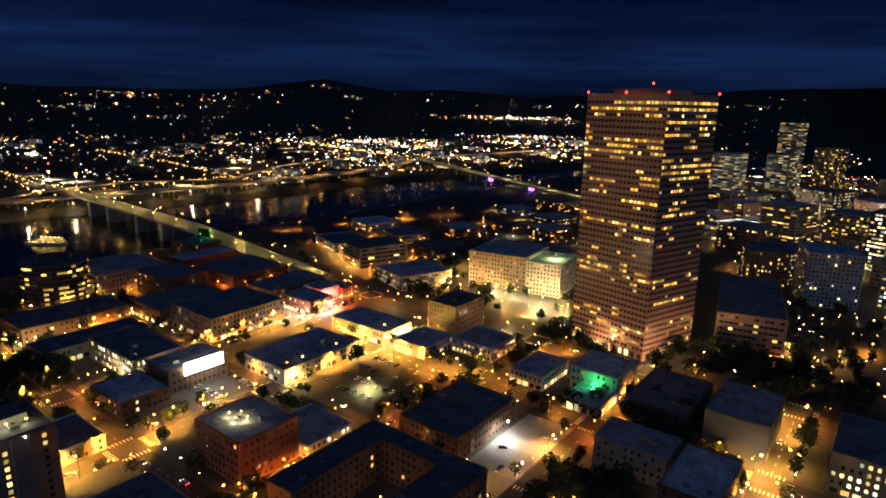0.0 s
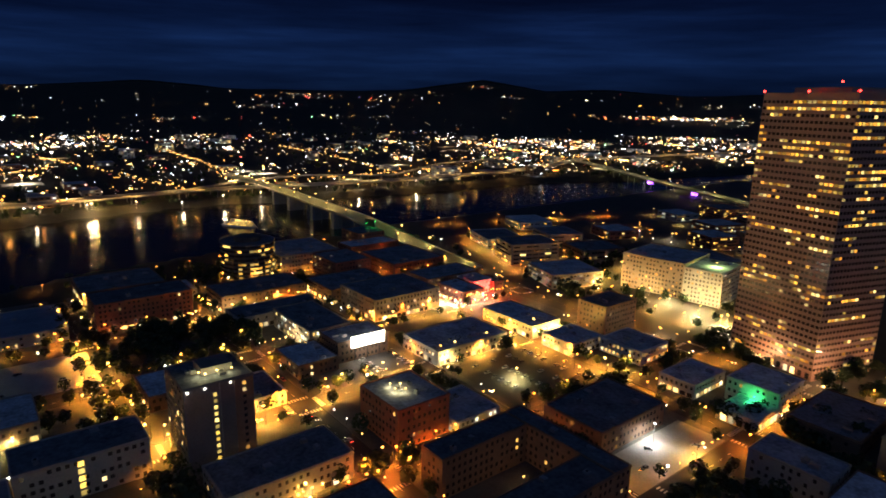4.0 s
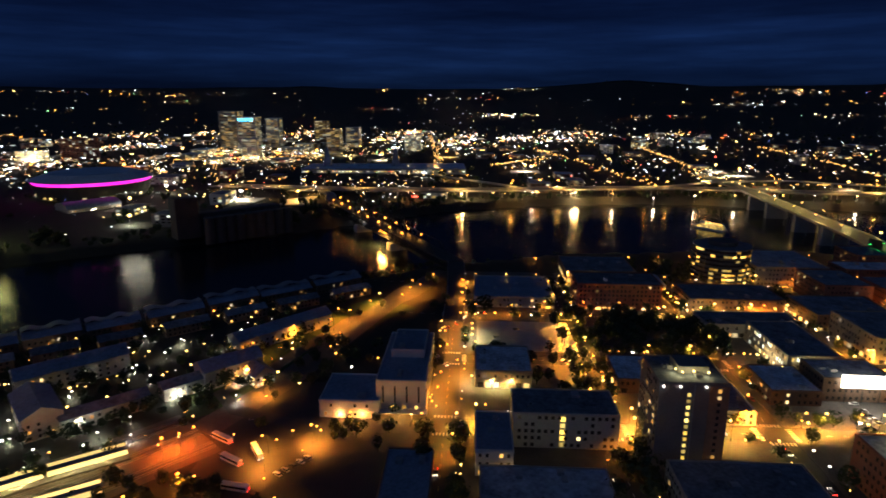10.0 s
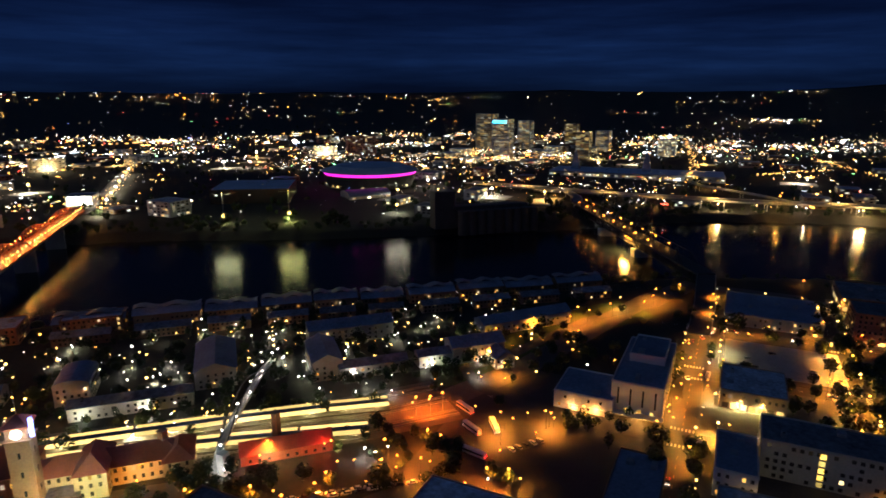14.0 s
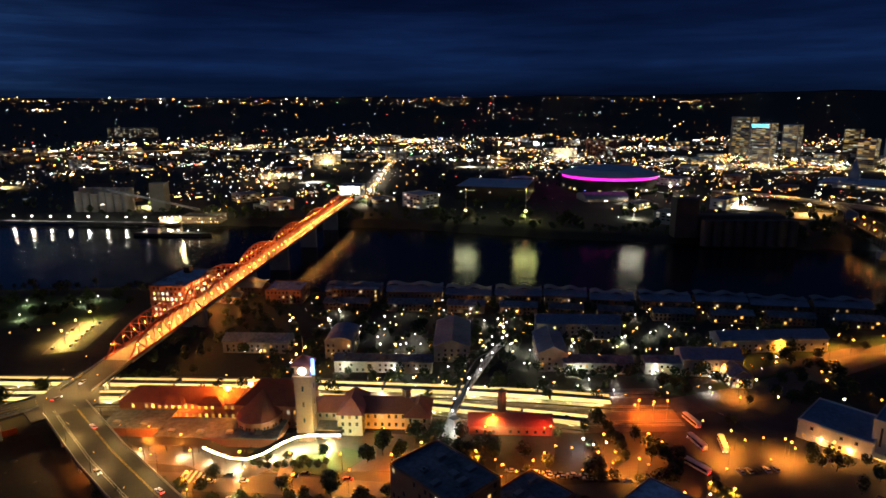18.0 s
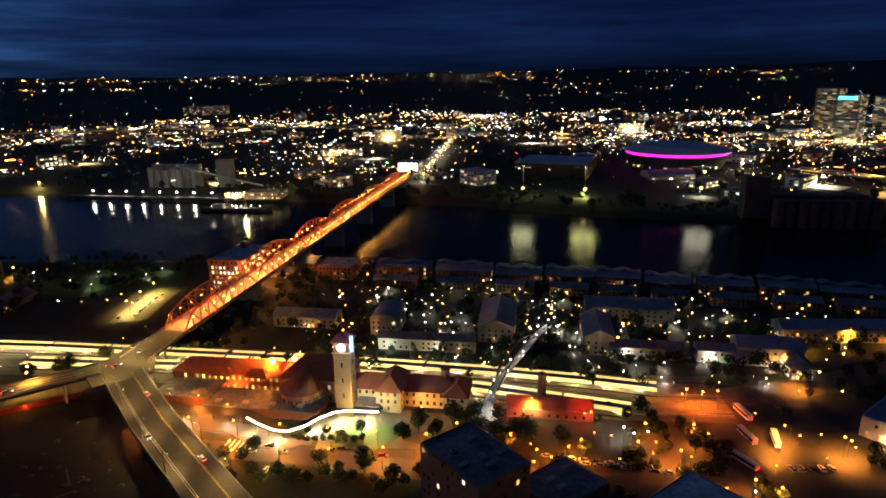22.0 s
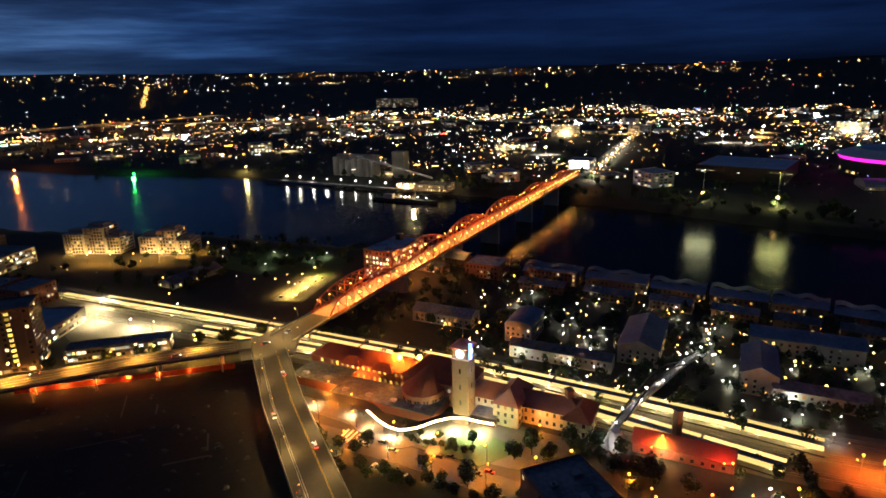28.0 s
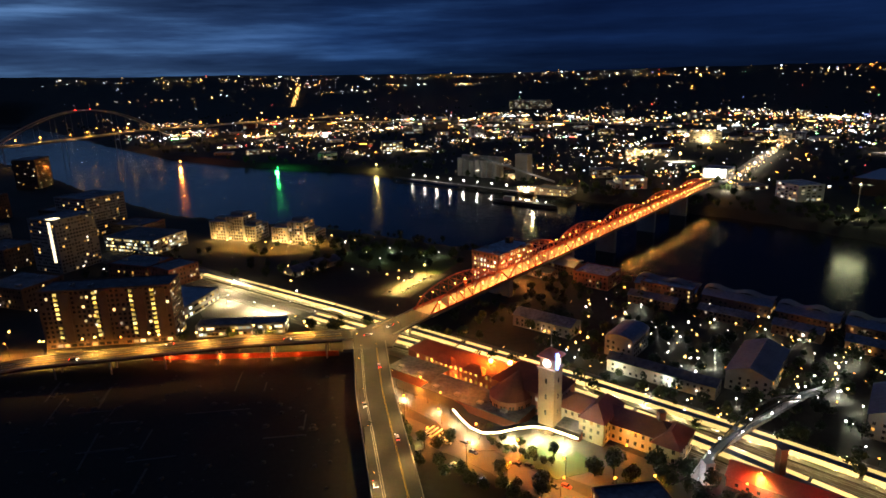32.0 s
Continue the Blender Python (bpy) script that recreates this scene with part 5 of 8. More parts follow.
for k in range(30):
    x, y, w_ = rg.uniform(-235, -20), rg.uniform(345, 495), rg.choice([0, 90, 4, 96])
    f.slab(x, y, rg.uniform(8, 34), rg.uniform(0.5, 1.4), 0.03, rg.uniform(0.1, 0.4), w_)
tagged(part("broken_slab", f, SOOT), "broken concrete strips left on the lot", "rubble", kind="stuff")
for s_ in (-38, -35.6, -33.2, -30.8, -28.4):
    p_, q_ = rail_xy(s_, -43), rail_xy(s_, -52)
    tagged(part("crossing_bar", Form().beam((*p_, 0.055), (*q_, 0.055), 1.0, 0.012), PLASTER), "white painted crossing bar", "road marking", kind="structure")
for s_, n_, r_ in ((-60, -45, 0), (-18, -46, 180), (-24, -51, 0), (10, -46, 180), (30, -50, 0), (-12, -63, 90), (-6, -63, 90), (4, -64, 90), (-30, -64, 90)):
    car(*rail_xy(s_, n_), 0.07, TURN + r_, int(abs(s_)) % 4)
rs_ = random.Random(71)
for k in range(30):
    tree(*rail_xy(-62 + 4.4 * k + rs_.uniform(-2, 2), rs_.uniform(-74, -57)), 0.0, rs_.uniform(0.45, 0.8))
for k in range(10):
    tree(*rail_xy(-10 + 3.6 * k, -38 - rs_.uniform(0, 3)), 0.1, rs_.uniform(0.3, 0.45))
for k in range(3):
    lamp("shrub_light", None, (*rail_xy(-34 + 24 * k, -60), 1.2), 900, (0.8, 1.0, 0.30), 0.3)
lamp("lawn_light", None, (90, 396, 5), 22000, (0.9, 1.0, 0.40), 0.5)

# ---- houses between the tracks and the river ----
CREAM = material("cream_siding", (0.45, 0.42, 0.36), 0.8, grain=0.2, tint=0.12)


def arch_house(x, y, length, width, h, turn, label):
    """A white house under a barrel roof."""
    root = thing("apartment_house", label, "house", "riverside houses", at=(x, y, 0), turn=turn)
    a, b = length / 2, width / 2
    part("wall", Form().box(-a, -b, 0, a, b, h), CREAM, root)
    prof = [(b * math.cos(math.pi * (1 - k / 10)) * 1.04, h + 0.28 * b * 1.4 * math.sin(math.pi * k / 10)) for k in range(11)]
    f = Form()
    for (y0, z0), (y1, z1) in zip(prof[:-1], prof[1:]):
        f.face((-a - 0.5, y0, z0), (a + 0.5, y0, z0), (a + 0.5, y1, z1), (-a - 0.5, y1, z1))
    part("barrel_roof", f, BLUEROOF, root)
    for e in (-a - 0.02, a + 0.02):
        part("gable", Form().face(*[(e, yy, zz - 0.02) for yy, zz in prof]), CREAM, root)
    add_windows(root, walls_of(-a, a, -b, b), HOME, 16, random.Random(int(x)), 1.3, 1.6, 3.2, 1.2, 3.3, max(1, int(h / 3.4)), 0.8)
    return root


arch_house(163, 492, 26, 17, 11, 45, "white apartment house under a barrel roof")
shed("apartment_house", "pale gabled apartment house with balconies", 217, 446, 44, 22, 11, 15, CREAM, BLUEROOF, 45, HOME, rows=3, singles=24)
shed("apartment_house", "white gabled apartment house with balconies", 248, 392, 34, 17, 12, 16, CREAM, BLUEROOF, 45, HOME, rows=3, singles=24)
shed("apartment_house", "long gabled apartment house facing the river", 295, 405, 56, 15, 11, 15, CREAM, BLUEROOF, TURN, HOME, rows=3, singles=24)
shed("apartment_house", "gabled white apartment house", 303, 318, 34, 16, 11, 15, CREAM, BLUEROOF, TURN, HOME, rows=3, singles=20)
shed("apartment_house", "long apartment house with a grey roof", 366, 307, 70, 15, 9, 12.5, CREAM, BLUEROOF, -40, HOME, rows=2, singles=24)
shed("apartment_house", "grey-roofed apartment house by the tracks", 125, 532, 42, 15, 8, 11, CREAM, ROOFD, TURN, HOME, rows=2, singles=16)
# row houses along the tracks
for i, (x, y, n, lab) in enumerate(((165, 451, 58, "row of grey-roofed town houses with lit porches"), (256, 363, 40, "row of white town houses with lit porches"), (285, 335, 26, "short row of white town houses"))):
    r = shed("town_houses", lab, x, y, n, 10, 7.5, 10, CREAM, ROOFD, TURN, HOME, rows=2, singles=20, gap=3.4)
    for k in range(int(n / 14)):
        s = -n / 2 + 7 + 14 * k
        part("porch_lamp", Form().dome(s, -5.6, 3.0, 0.3), E_COOL, r, "glowing white porch lamp")
        if k % 2 == 0:
            lamp("porch_light", r, (s, -8.0, 3.6), 1600, (0.9, 1.0, 0.85), 0.35)
shed("glass_house", "small hall with a lit glazed gable", 300, 300, 16, 12, 7, 11, CREAM, ROOFD, 45, BRIGHT, rows=2, singles=16, keep=1.0, gap=2.2)
# condominiums along the water, with blue-grey wavy roofs
WS = WEST[7:14]
rr = random.Random(31)
k = 0
for a, b in zip(WS[:-1], WS[1:]):
    a, b = Vector(a), Vector(b)
    d = (b - a)
    L = d.length
    d.normalize()
    n = max(1, int(L / 34))
    for i in range(n):
        p = a + d * (L * (i + 0.5) / n) + Vector((d.y, -d.x)) * 24
        if (p - Vector((215, 612))).length < 20:
            continue
        c = shed("riverside_condominium", "low riverside condominium with a blue-grey roof", p.x, p.y, L / n * 0.9, 13, 7.0 + 0.8 * (k % 3), 10.0 + 0.8 * (k % 3), BROWN, BLUEROOF,
                 math.degrees(math.atan2(d.y, d.x)), HOME, rows=2, singles=10, gap=3.2)
        g = Form()
        n_ = 18
        for e in range(n_):
            u0, u1 = -L / n * 0.46 + L / n * 0.92 * e / n_, -L / n * 0.46 + L / n * 0.92 * (e + 1) / n_
            z0, z1 = (10.6 + 0.8 * (k % 3) + 1.1 * math.sin(6.283 * 2 * q / n_) for q in (e, e + 1))
            g.face((u0, -1.5, z0), (u1, -1.5, z1), (u1, 7.4, z1), (u0, 7.4, z0)).face((u0, -1.5, z0 - 0.3), (u0, 7.4, z0 - 0.3), (u1, 7.4, z1 - 0.3), (u1, -1.5, z1 - 0.3))
        part("wave_roof", g, GALV, c, "pale wavy metal roof")
        p2 = p + Vector((d.y, -d.x)) * 26
        shed("riverside_condominium", "brown condominium block behind the riverside row", p2.x, p2.y, L / n * 0.7, 11, 6.5, 9.0, BROWN, ROOFD, math.degrees(math.atan2(d.y, d.x)), HOME, rows=2, singles=8, gap=3.0)
        k += 1
block("condominium", "red and white condominium block by the bridge", 176, 600, 205, 626, 11, BRICK, ROOF, HOME, 3, singles=24, turn=TURN)
block("condominium", "brown condominium block by the bridge", 214, 566, 252, 586, 10, BROWN, ROOF, HOME, 3, singles=24, turn=TURN)

# mill building beside the bridge
mill = block("brick_mill", "red brick mill building lit by the bridge lamps", 98, 636, 146, 664, 24, BRICK, ROOF, BRIGHT, 6, singles=60, w=1.5, wh=2.0, gap=3.4, turn=40, keep=0.95)
part("roof_tank", Form().box(12, 2, 24.2, 17, 7, 29), DARKMETAL, mill)

# dark tall building south of the station
block("office_block", "dark office block seen from above", 84, 306, 108, 340, 24, BROWN, ROOFD, HOME, 7, singles=24, keep=0.3, units=6, turn=0)
block("office_wing", "low dark roof beside the office block", 112, 296, 140, 318, 7, BROWN, ROOFD, HOME, 2, singles=12, keep=0.3, units=3)
block("depot", "low dark depot roof", 186, 196, 226, 216, 6, BROWN, BLUEROOF, HOME, 1, singles=6, keep=0.3)


# buses at the terminal
def make_bus(x, y, turn):
    root = thing("bus", "white city bus with red tail lights", "bus", "buses", at=(x, y, 0.06), turn=turn)
    part("body", Form().prism([(-6, -1.25), (5.7, -1.25), (6, -0.9), (6, 0.9), (5.7, 1.25), (-6, 1.25)], 0.4, 3.0), PAINTS[0], root)
    part("window_band", Form().box(-5.6, -1.29, 1.5, 5.6, 1.29, 2.5), GLASS, root)
    for wx in (-3.6, 3.8):
        for wy in (-1.1, 1.1):
            part("wheel", Form().tube((wx, wy - 0.15, 0.5), (wx, wy + 0.15, 0.5), 0.5, 10), RUBBER, root)
    for sy in (-0.9, 0.9):
        part("tail_light", Form().box(-6.08, sy - 0.15, 0.9, -6.0, sy + 0.15, 1.3), E_RED, root)
        part("headlight", Form().box(6.0, sy - 0.18, 0.7, 6.08, sy + 0.18, 1.0), E_COOL, root)


for x, y, t in ((221, 285, 60), (202, 276, 80), (228, 276, 215), (238, 296, 60)):
    make_bus(x, y, t)

# ---- Pearl quarter west of the bridge ----
pt = block("apartment_tower", "tall brown apartment block with lit stair columns", -196, 556, -116, 578, 38, BROWN, ROOFD, HOME, 12, singles=80, keep=0.8, w=1.6, shop=SHOP)
block("office_hall", "long low office with lit ribbon windows", -150, 596, -112, 640, 9, CONC, BLUEROOF, BRIGHT, 2, singles=24, turn=-20, w=2.6, gap=2.8)
block("glass_offices", "three-storey glass offices with lit rooms", -104, 556, -46, 568, 7.5, CONC, ROOFD, BRIGHT, 2, singles=40, w=2.2, gap=2.6, turn=-4)
block("brick_warehouse", "red brick warehouse by the tracks", -212, 700, -168, 730, 12, BRICK, ROOFD, HOME, 3, singles=20, turn=-25)
block("brick_lofts", "brown brick loft house by the tracks", -166, 672, -140, 700, 15, BRICK, ROOFD, HOME, 4, singles=20, turn=-40)
ct = block("condominium_tower", "tall condominium tower with a bright glass stair", -285, 735, -250, 775, 48, CONC, ROOFD, HOME, 15, singles=80, w=1.8, keep=0.7, turn=-30)
block("condominium_tower", "curved condominium tower by the river", -330, 880, -280, 930, 42, CONC, ROOFD, HOME, 13, singles=60, w=2.0, turn=-30)
block("office_building", "office building with a lit top floor", -250, 790, -185, 835, 14, CONC, ROOFD, BRIGHT, 4, singles=40, turn=-28, w=2.2, gap=2.8)
block("dark_tower", "dark residential tower by the river", -565, 1250, -530, 1300, 48, BROWN, ROOFD, HOME, 14, singles=40)


def stepped_condos(x, y, turn, length, depth, floors, label):
    """Terraced white flats: tiers that step back, balconies with parapets on the long sides."""
    root = thing("river_condominium", label, "condominium", "river condominiums", at=(x, y, 0), turn=turn)
    rng = random.Random(int(x))
    tiers = ((-length / 2, -length / 8, floors - 2), (-length / 8, length / 4, floors), (length / 4, length / 2, floors - 3))
    for a, b, n in tiers:
        h = n * 3.2
        w = part("wing", Form().box(a + 0.3, -depth / 2, 0, b - 0.3, depth / 2, h), PLASTER, root)
        part("flat_roof", Form().box(a + 0.8, -depth / 2 + 0.5, h + 0.004, b - 0.8, depth / 2 - 0.5, h + 0.3), ROOF, w)
        part("penthouse", Form().box(a + 3, -depth / 4, h + 0.3, b - 3, depth / 4, h + 3.2), CONC, w)
        add_windows(root, walls_of(a + 0.3, b - 0.3, -depth / 2, depth / 2), HOME, 8, rng, 1.9, 2.0, 3.0, 0.7, 3.2, n, 0.9)
        for k in range(1, n):
            for sg in (-1, 1):
                q = Form().box(a + 2, min(sg * depth / 2, sg * (depth / 2 + 1.6)), 3.2 * k - 0.2, (a + b) / 2 - 0.5, max(sg * depth / 2, sg * (depth / 2 + 1.6)), 3.2 * k)
                q.box(a + 2, min(sg * (depth / 2 + 1.5), sg * (depth / 2 + 1.6)), 3.2 * k, (a + b) / 2 - 0.5, max(sg * (depth / 2 + 1.5), sg * (depth / 2 + 1.6)), 3.2 * k + 1.0)
                if sg < 0:
                    part("balcony", q, CONC, root)
    for k in range(3):
        e = -length / 2 + length * (k + 0.5) / 3
        part("base_lamp", Form().dome(e, -depth / 2 - 4, 3.2, 0.5), E_GOLD, root, "golden lamp before the flats")
        lamp("base_light", root, (e, -depth / 2 - 4.6, 3.0), 9000, (1.0, 0.55, 0.14), 0.5)
    return root


stepped_condos(-128, 834, -25, 58, 24, 8, "white stepped flats on the river bank with balconies")
stepped_condos(-62, 804, -25, 52, 22, 7, "pale stepped flats on the river bank with balconies")
shed("river_hall", "low long hall with a lit front", -40, 700, 50, 18, 5, 8, CONC, ROOFD, 42, BRIGHT, singles=10)
for x, y, h, lab in ((-330, 770, 20, "brick apartment house"), (-380, 820, 28, "concrete apartment house"), (-300, 640, 30, "brown apartment house"), (-400, 700, 24, "brick loft building"),
                     (-440, 900, 26, "concrete apartment house"), (-480, 1010, 30, "brown apartment house"), (-260, 660, 16, "low brick building"), (-360, 960, 18, "grey river building"), (-250, 885, 12, "low grey building")):
    block("apartment_house", lab + " with scattered lit windows", x - 22, y - 18, x + 22, y + 18, h, rr.choice([BROWN, CONC, BRICK]), ROOFD, HOME, 0, singles=30, turn=-25)
for e in (-31, -8, 14, 27):
    add_windows(pt, [(e, -11, e + 3.4, -11)], STAIR, 4, rr, 2.2, 1.7, 3.2, 6.5, 3.17, 10, 0.9, "stair_window")
    part("bay", Form().box(e + 4.2, -11.8, 4, e + 9.5, -11, 37), BROWN, pt, "brick bay between the windows")
E_STAIR = glow("stair_hall_light", (1.0, 0.82, 0.5), 1.6, 0.3)
part("glass_stair", Form().box(9, -20.35, 10, 12.5, -20.0, 47), E_STAIR, ct, "bright white glazed stair")
part("roof_edge", Form().box(8, -20.4, 49.0, 15, -12, 49.7), E_STAIR, ct, "bright white roof edge")
# street between the ramp and the apartment tower
tagged(part("road", strip(Form(), [(-260, 548), (-120, 545), (-30, 540)], 11, -0.3, 0.05), ASPHALT), "asphalt street beside the ramp", "road", kind="structure")
for k in range(9):
    street_lamp("gold" if k % 3 else "warm", -215 + 23 * k, 549.5 - 0.6 * k, 0.05, -90)
# pale lit yard and its lamps
tagged(part("yard", Form().prism([(-136, 655), (-108, 592), (-46, 574), (-60, 610), (-96, 684)], -0.3, 0.07), PAVING), "brightly lit pale yard with parked cars", "yard", kind="structure")
for x, y in ((-118, 640), (-100, 655), (-98, 620), (-75, 600), (-60, 590)):
    street_lamp("cool", x, y, 0.07, 40)
    lamp("yard_light", None, (x + 1.2, y + 1.2, 8.6), 75000, (1.0, 0.76, 0.34), 0.6, 150)
tagged(part("red_wall", Form().beam((-122, 527, 1.6), (-10, 514, 1.6), 0.4, 3.2), REDSTEEL), "long low red wall under the ramp", "wall")
for x, y in ((-112, 532), (-98, 530), (-82, 528.5), (-66, 527), (-50, 525.5), (-34, 524), (-20, 523)):
    lamp("underpass_light", None, (x, y - 7.4, 2.0), 2600, (1.0, 0.26, 0.04), 0.3)
# river park with green-lit trees, and the lit lot by the bridge
tagged(part("park_lawn", Form().prism([(-30, 740), (10, 690), (70, 660), (95, 700), (40, 770)], -0.3, 0.1), GRASS), "dark park lawn by the river", "lawn", kind="structure")
for x, y in ((8, 728), (40, 722), (60, 705), (-15, 745), (20, 705), (-30, 730), (30, 740), (75, 715)):
    street_lamp("small", x, y, 0.1, 20)
    lamp("tree_light", None, (x + 1, y, 7.5), 260, (0.85, 1.0, 0.30), 0.4)
tagged(part("car_park", Form().prism([(18, 618), (40, 608), (76, 660), (52, 672)], -0.3, 0.06), ASPHALT), "lit car park beside the bridge", "car park", kind="structure")
for x, y in ((34, 628), (46, 644), (58, 658)):
    street_lamp("gold", x, y, 0.06, 120)
    lamp("lot_light", None, (x - 1, y + 1.5, 8), 40000, (1.0, 0.76, 0.22), 0.5, 130)
for x, y, t in ((36, 622, 60), (41, 629, 60), (46, 636, 60), (51, 644, 60), (56, 651, 60), (26, 624, 60), (44, 654, 60), (62, 656, 60)):
    car(x, y, 0.06, t, int(x) % 3)
# fill lights added to redden the mill's brick; no lamps hang here
for x, y in ((88, 630), (112, 622)):
    lamp("mill_light", mill, (x - 122, y - 650, 9), 16000, (1.0, 0.30, 0.06), 0.5)

# ---- the other bridges ----


def lamp_row(root, pts, step, side, mat, colour, power, h=8.0, every=2, globe=0.75):
    """Lamps on poles along a line."""
    k = 0
    for a, b in zip(pts[:-1], pts[1:]):
        a, b = Vector(a), Vector(b)
        L = (b - a).length
        d = (b - a) / L
        s = Vector((-d.y, d.x, 0)) * side
        n = max(1, int(L / step))
        for i in range(n):
            p = a + d * (L * (i + 0.5) / n) + s * (1 if k % 2 else -1)
            lit_part("lamp", Form().tube((p.x, p.y, p.z), (p.x, p.y, p.z + h), 0.12, 5), DARKMETAL, Form().dome(p.x, p.y, p.z + h + 0.3, globe, 6, 4), mat, root, "lamp post with a glowing globe")
            if k % every == 0:
                lamp("light", root, (p.x - s.x * 0.3, p.y - s.y * 0.3, p.z + h - 0.5), power * 0.6, colour, 0.5, 140)
            k += 1


burn = [(400, -206, 5), (470, -207, 9), (560, -215, 13), (640, -226, 14.5), (963, -248, 14.5), (1100, -256, 11), (1230, -262, 9)]
b1 = road_deck("river_bridge", "long pale concrete road bridge lit along its deck", burn, 26, 1.6, columns=60, mat=DECK)
lamp_row(b1, burn, 27, 11, E_GOLD, (1.0, 0.68, 0.18), 24000, every=1)
for x in (690, 760, 850, 915):
    part("pier", Form().slab(x, -226 - (x - 640) * 0.068, 8, 28, -16, 12.6, -4), CONC, b1)
morr = [(330, -745, 4), (418, -792, 12), (663, -916, 14), (931, -1074, 14), (1080, -1160, 12)]
b2 = road_deck("river_bridge", "road bridge with yellow-green lit deck", morr, 22, 1.6, columns=70, mat=DECK)
lamp_row(b2, morr, 50, 9, E_GOLD, (1.0, 0.85, 0.28), 60000, every=1)
for i in (1, 2):
    x, y = (560, -864) if i == 1 else (700, -938)
    part("violet_lamp", Form().box(x - 5, y - 12, 2, x + 5, y - 9, 12), E_VIOLET, b2, "violet glowing pier lights")


def lift_bridge():
    root = thing("lift_bridge", "dark steel truss lift bridge with two towers", "bridge")
    a, b = Vector((525, 196, 10.5)), Vector((835, 381, 12.5))
    d = (b - a)
    L = d.length
    d.normalize()
    s = Vector((-d.y, d.x, 0)).normalized()
    part("upper_deck", Form().beam(a, b, 17, 1.4), ASPHALT, root)
    low = Vector((0, 0, 9))
    part("lower_deck", Form().beam(a - low, b - low, 9, 1.2), DARKMETAL, root)
    for sg in (-1, 1):
        for k in range(3):
            f = Form()
            s0, s1 = L * (0.08 + 0.29 * k), L * (0.08 + 0.29 * (k + 1))
            n = 8
            pts = []
            for i in range(n + 1):
                p = a + d * (s0 + (s1 - s0) * i / n) + s * sg * 6.5
                pts.append((p - low, p + Vector((0, 0, 9.0 if 0 < i < n else 0))))
            for i in range(n):
                f.beam(pts[i][1], pts[i + 1][1], 0.5, 0.5)
                f.beam(pts[i][0], pts[i + 1][0], 0.5, 0.5)
                f.beam(pts[i][0], pts[i][1], 0.4, 0.4)
                f.beam(pts[i][1] if i % 2 else pts[i][0], pts[i + 1][0] if i % 2 else pts[i + 1][1], 0.35, 0.35)
            tagged(part("truss_lattice", f, DARKMETAL, root), "dark steel truss bars", kind="stuff")
    for k in (0.37, 0.66):
        f = Form()
        c = a + d * L * k
        for i in (-1, 1):
            for j in (-1, 1):
                p = c + d * i * 4 + s * j * 7
                f.beam((p.x, p.y, -4), (p.x, p.y, 44), 0.9, 0.9)
        for z in (20, 28, 36, 44):
            for j in (-1, 1):
                f.beam(c + d * -4 + s * j * 7 + Vector((0, 0, z - c.z)), c + d * 4 + s * j * 7 + Vector((0, 0, z - c.z)), 0.5, 0.5)
            for i in (-1, 1):
                f.beam(c + d * i * 4 - s * 7 + Vector((0, 0, z - c.z)), c + d * i * 4 + s * 7 + Vector((0, 0, z - c.z)), 0.5, 0.5)
        part("lift_tower", f, DARKMETAL, root)
        part("pier", Form().slab(c.x, c.y, 10, 20, -16, 0.5, math.degrees(math.atan2(d.y, d.x))), CONC, root)
    pts = [tuple(a + d * L * 0.22), tuple(a + d * L * 0.98)]
    lamp_row(root, pts, 16, 7.4, E_AMBER, (1.0, 0.45, 0.08), 13000, h=6, every=1)
    p = a + d * L * 0.42 + s * 9
    for k in range(6):
        q = p + d * (k * 3.2 - 8)
        part("flood_lamp", Form().dome(q.x, q.y, 9.0, 0.5), E_AMBER, root, "strong amber floodlight over the water")
        lamp("flood_light", root, (q.x + s.x * 2, q.y + s.y * 2, 8.2 - 2.2 * (k % 2)), 110000, (1.0, 0.47, 0.09), 1.8, 150)
    return root


lift_bridge()
road_deck("bridge_ramp", "curved concrete approach ramp of the lift bridge", [(400, 194, 1.0), (455, 193, 5), (525, 196, 10.5)], 15, columns=22)
road_deck("bridge_ramp", "lit approach ramp on the far bank", [(835, 381, 12.5), (890, 395, 12), (960, 430, 10)], 14, columns=30, mat=DECK)

# motorway along the far bank
way = [(1000, 620, 9), (969, 470, 11), (950, 330, 12), (958, 165, 12), (985, 0, 12), (1000, -140, 12), (985, -250, 12), (965, -347, 12), (945, -544, 12), (955, -801, 12), (1010, -1000, 12), (1085, -1201, 12), (1000, -1900, 12)]
m1 = road_deck("motorway", "elevated motorway along the far bank lit amber", way, 30, 1.6, columns=55, mat=DECK)
lamp_row(m1, way, 58, 13, E_WARM, (1.0, 0.52, 0.12), 110000, h=11, every=1, globe=1.15)
r1 = [(960, 90, 12), (1010, 150, 15), (1075, 230, 16), (1160, 260, 13), (1260, 250, 10)]
m2 = road_deck("slip_road", "curved slip road beside the motorway", r1, 9, 1.2, columns=40, mat=DECK)
lamp_row(m2, r1, 60, 4, E_WARM, (1.0, 0.52, 0.12), 80000, h=9, every=1, globe=1.0)
r2 = [(990, -100, 12), (1040, -230, 17), (1060, -360, 17), (1010, -520, 13), (1150, -760, 14), (1190, -1000, 14)]
m3 = road_deck("slip_road", "curved slip road crossing over the motorway", r2, 9, 1.2, columns=40, mat=DECK)
lamp_row(m3, r2, 60, 4, E_WARM, (1.0, 0.52, 0.12), 80000, h=9, every=1, globe=1.0)


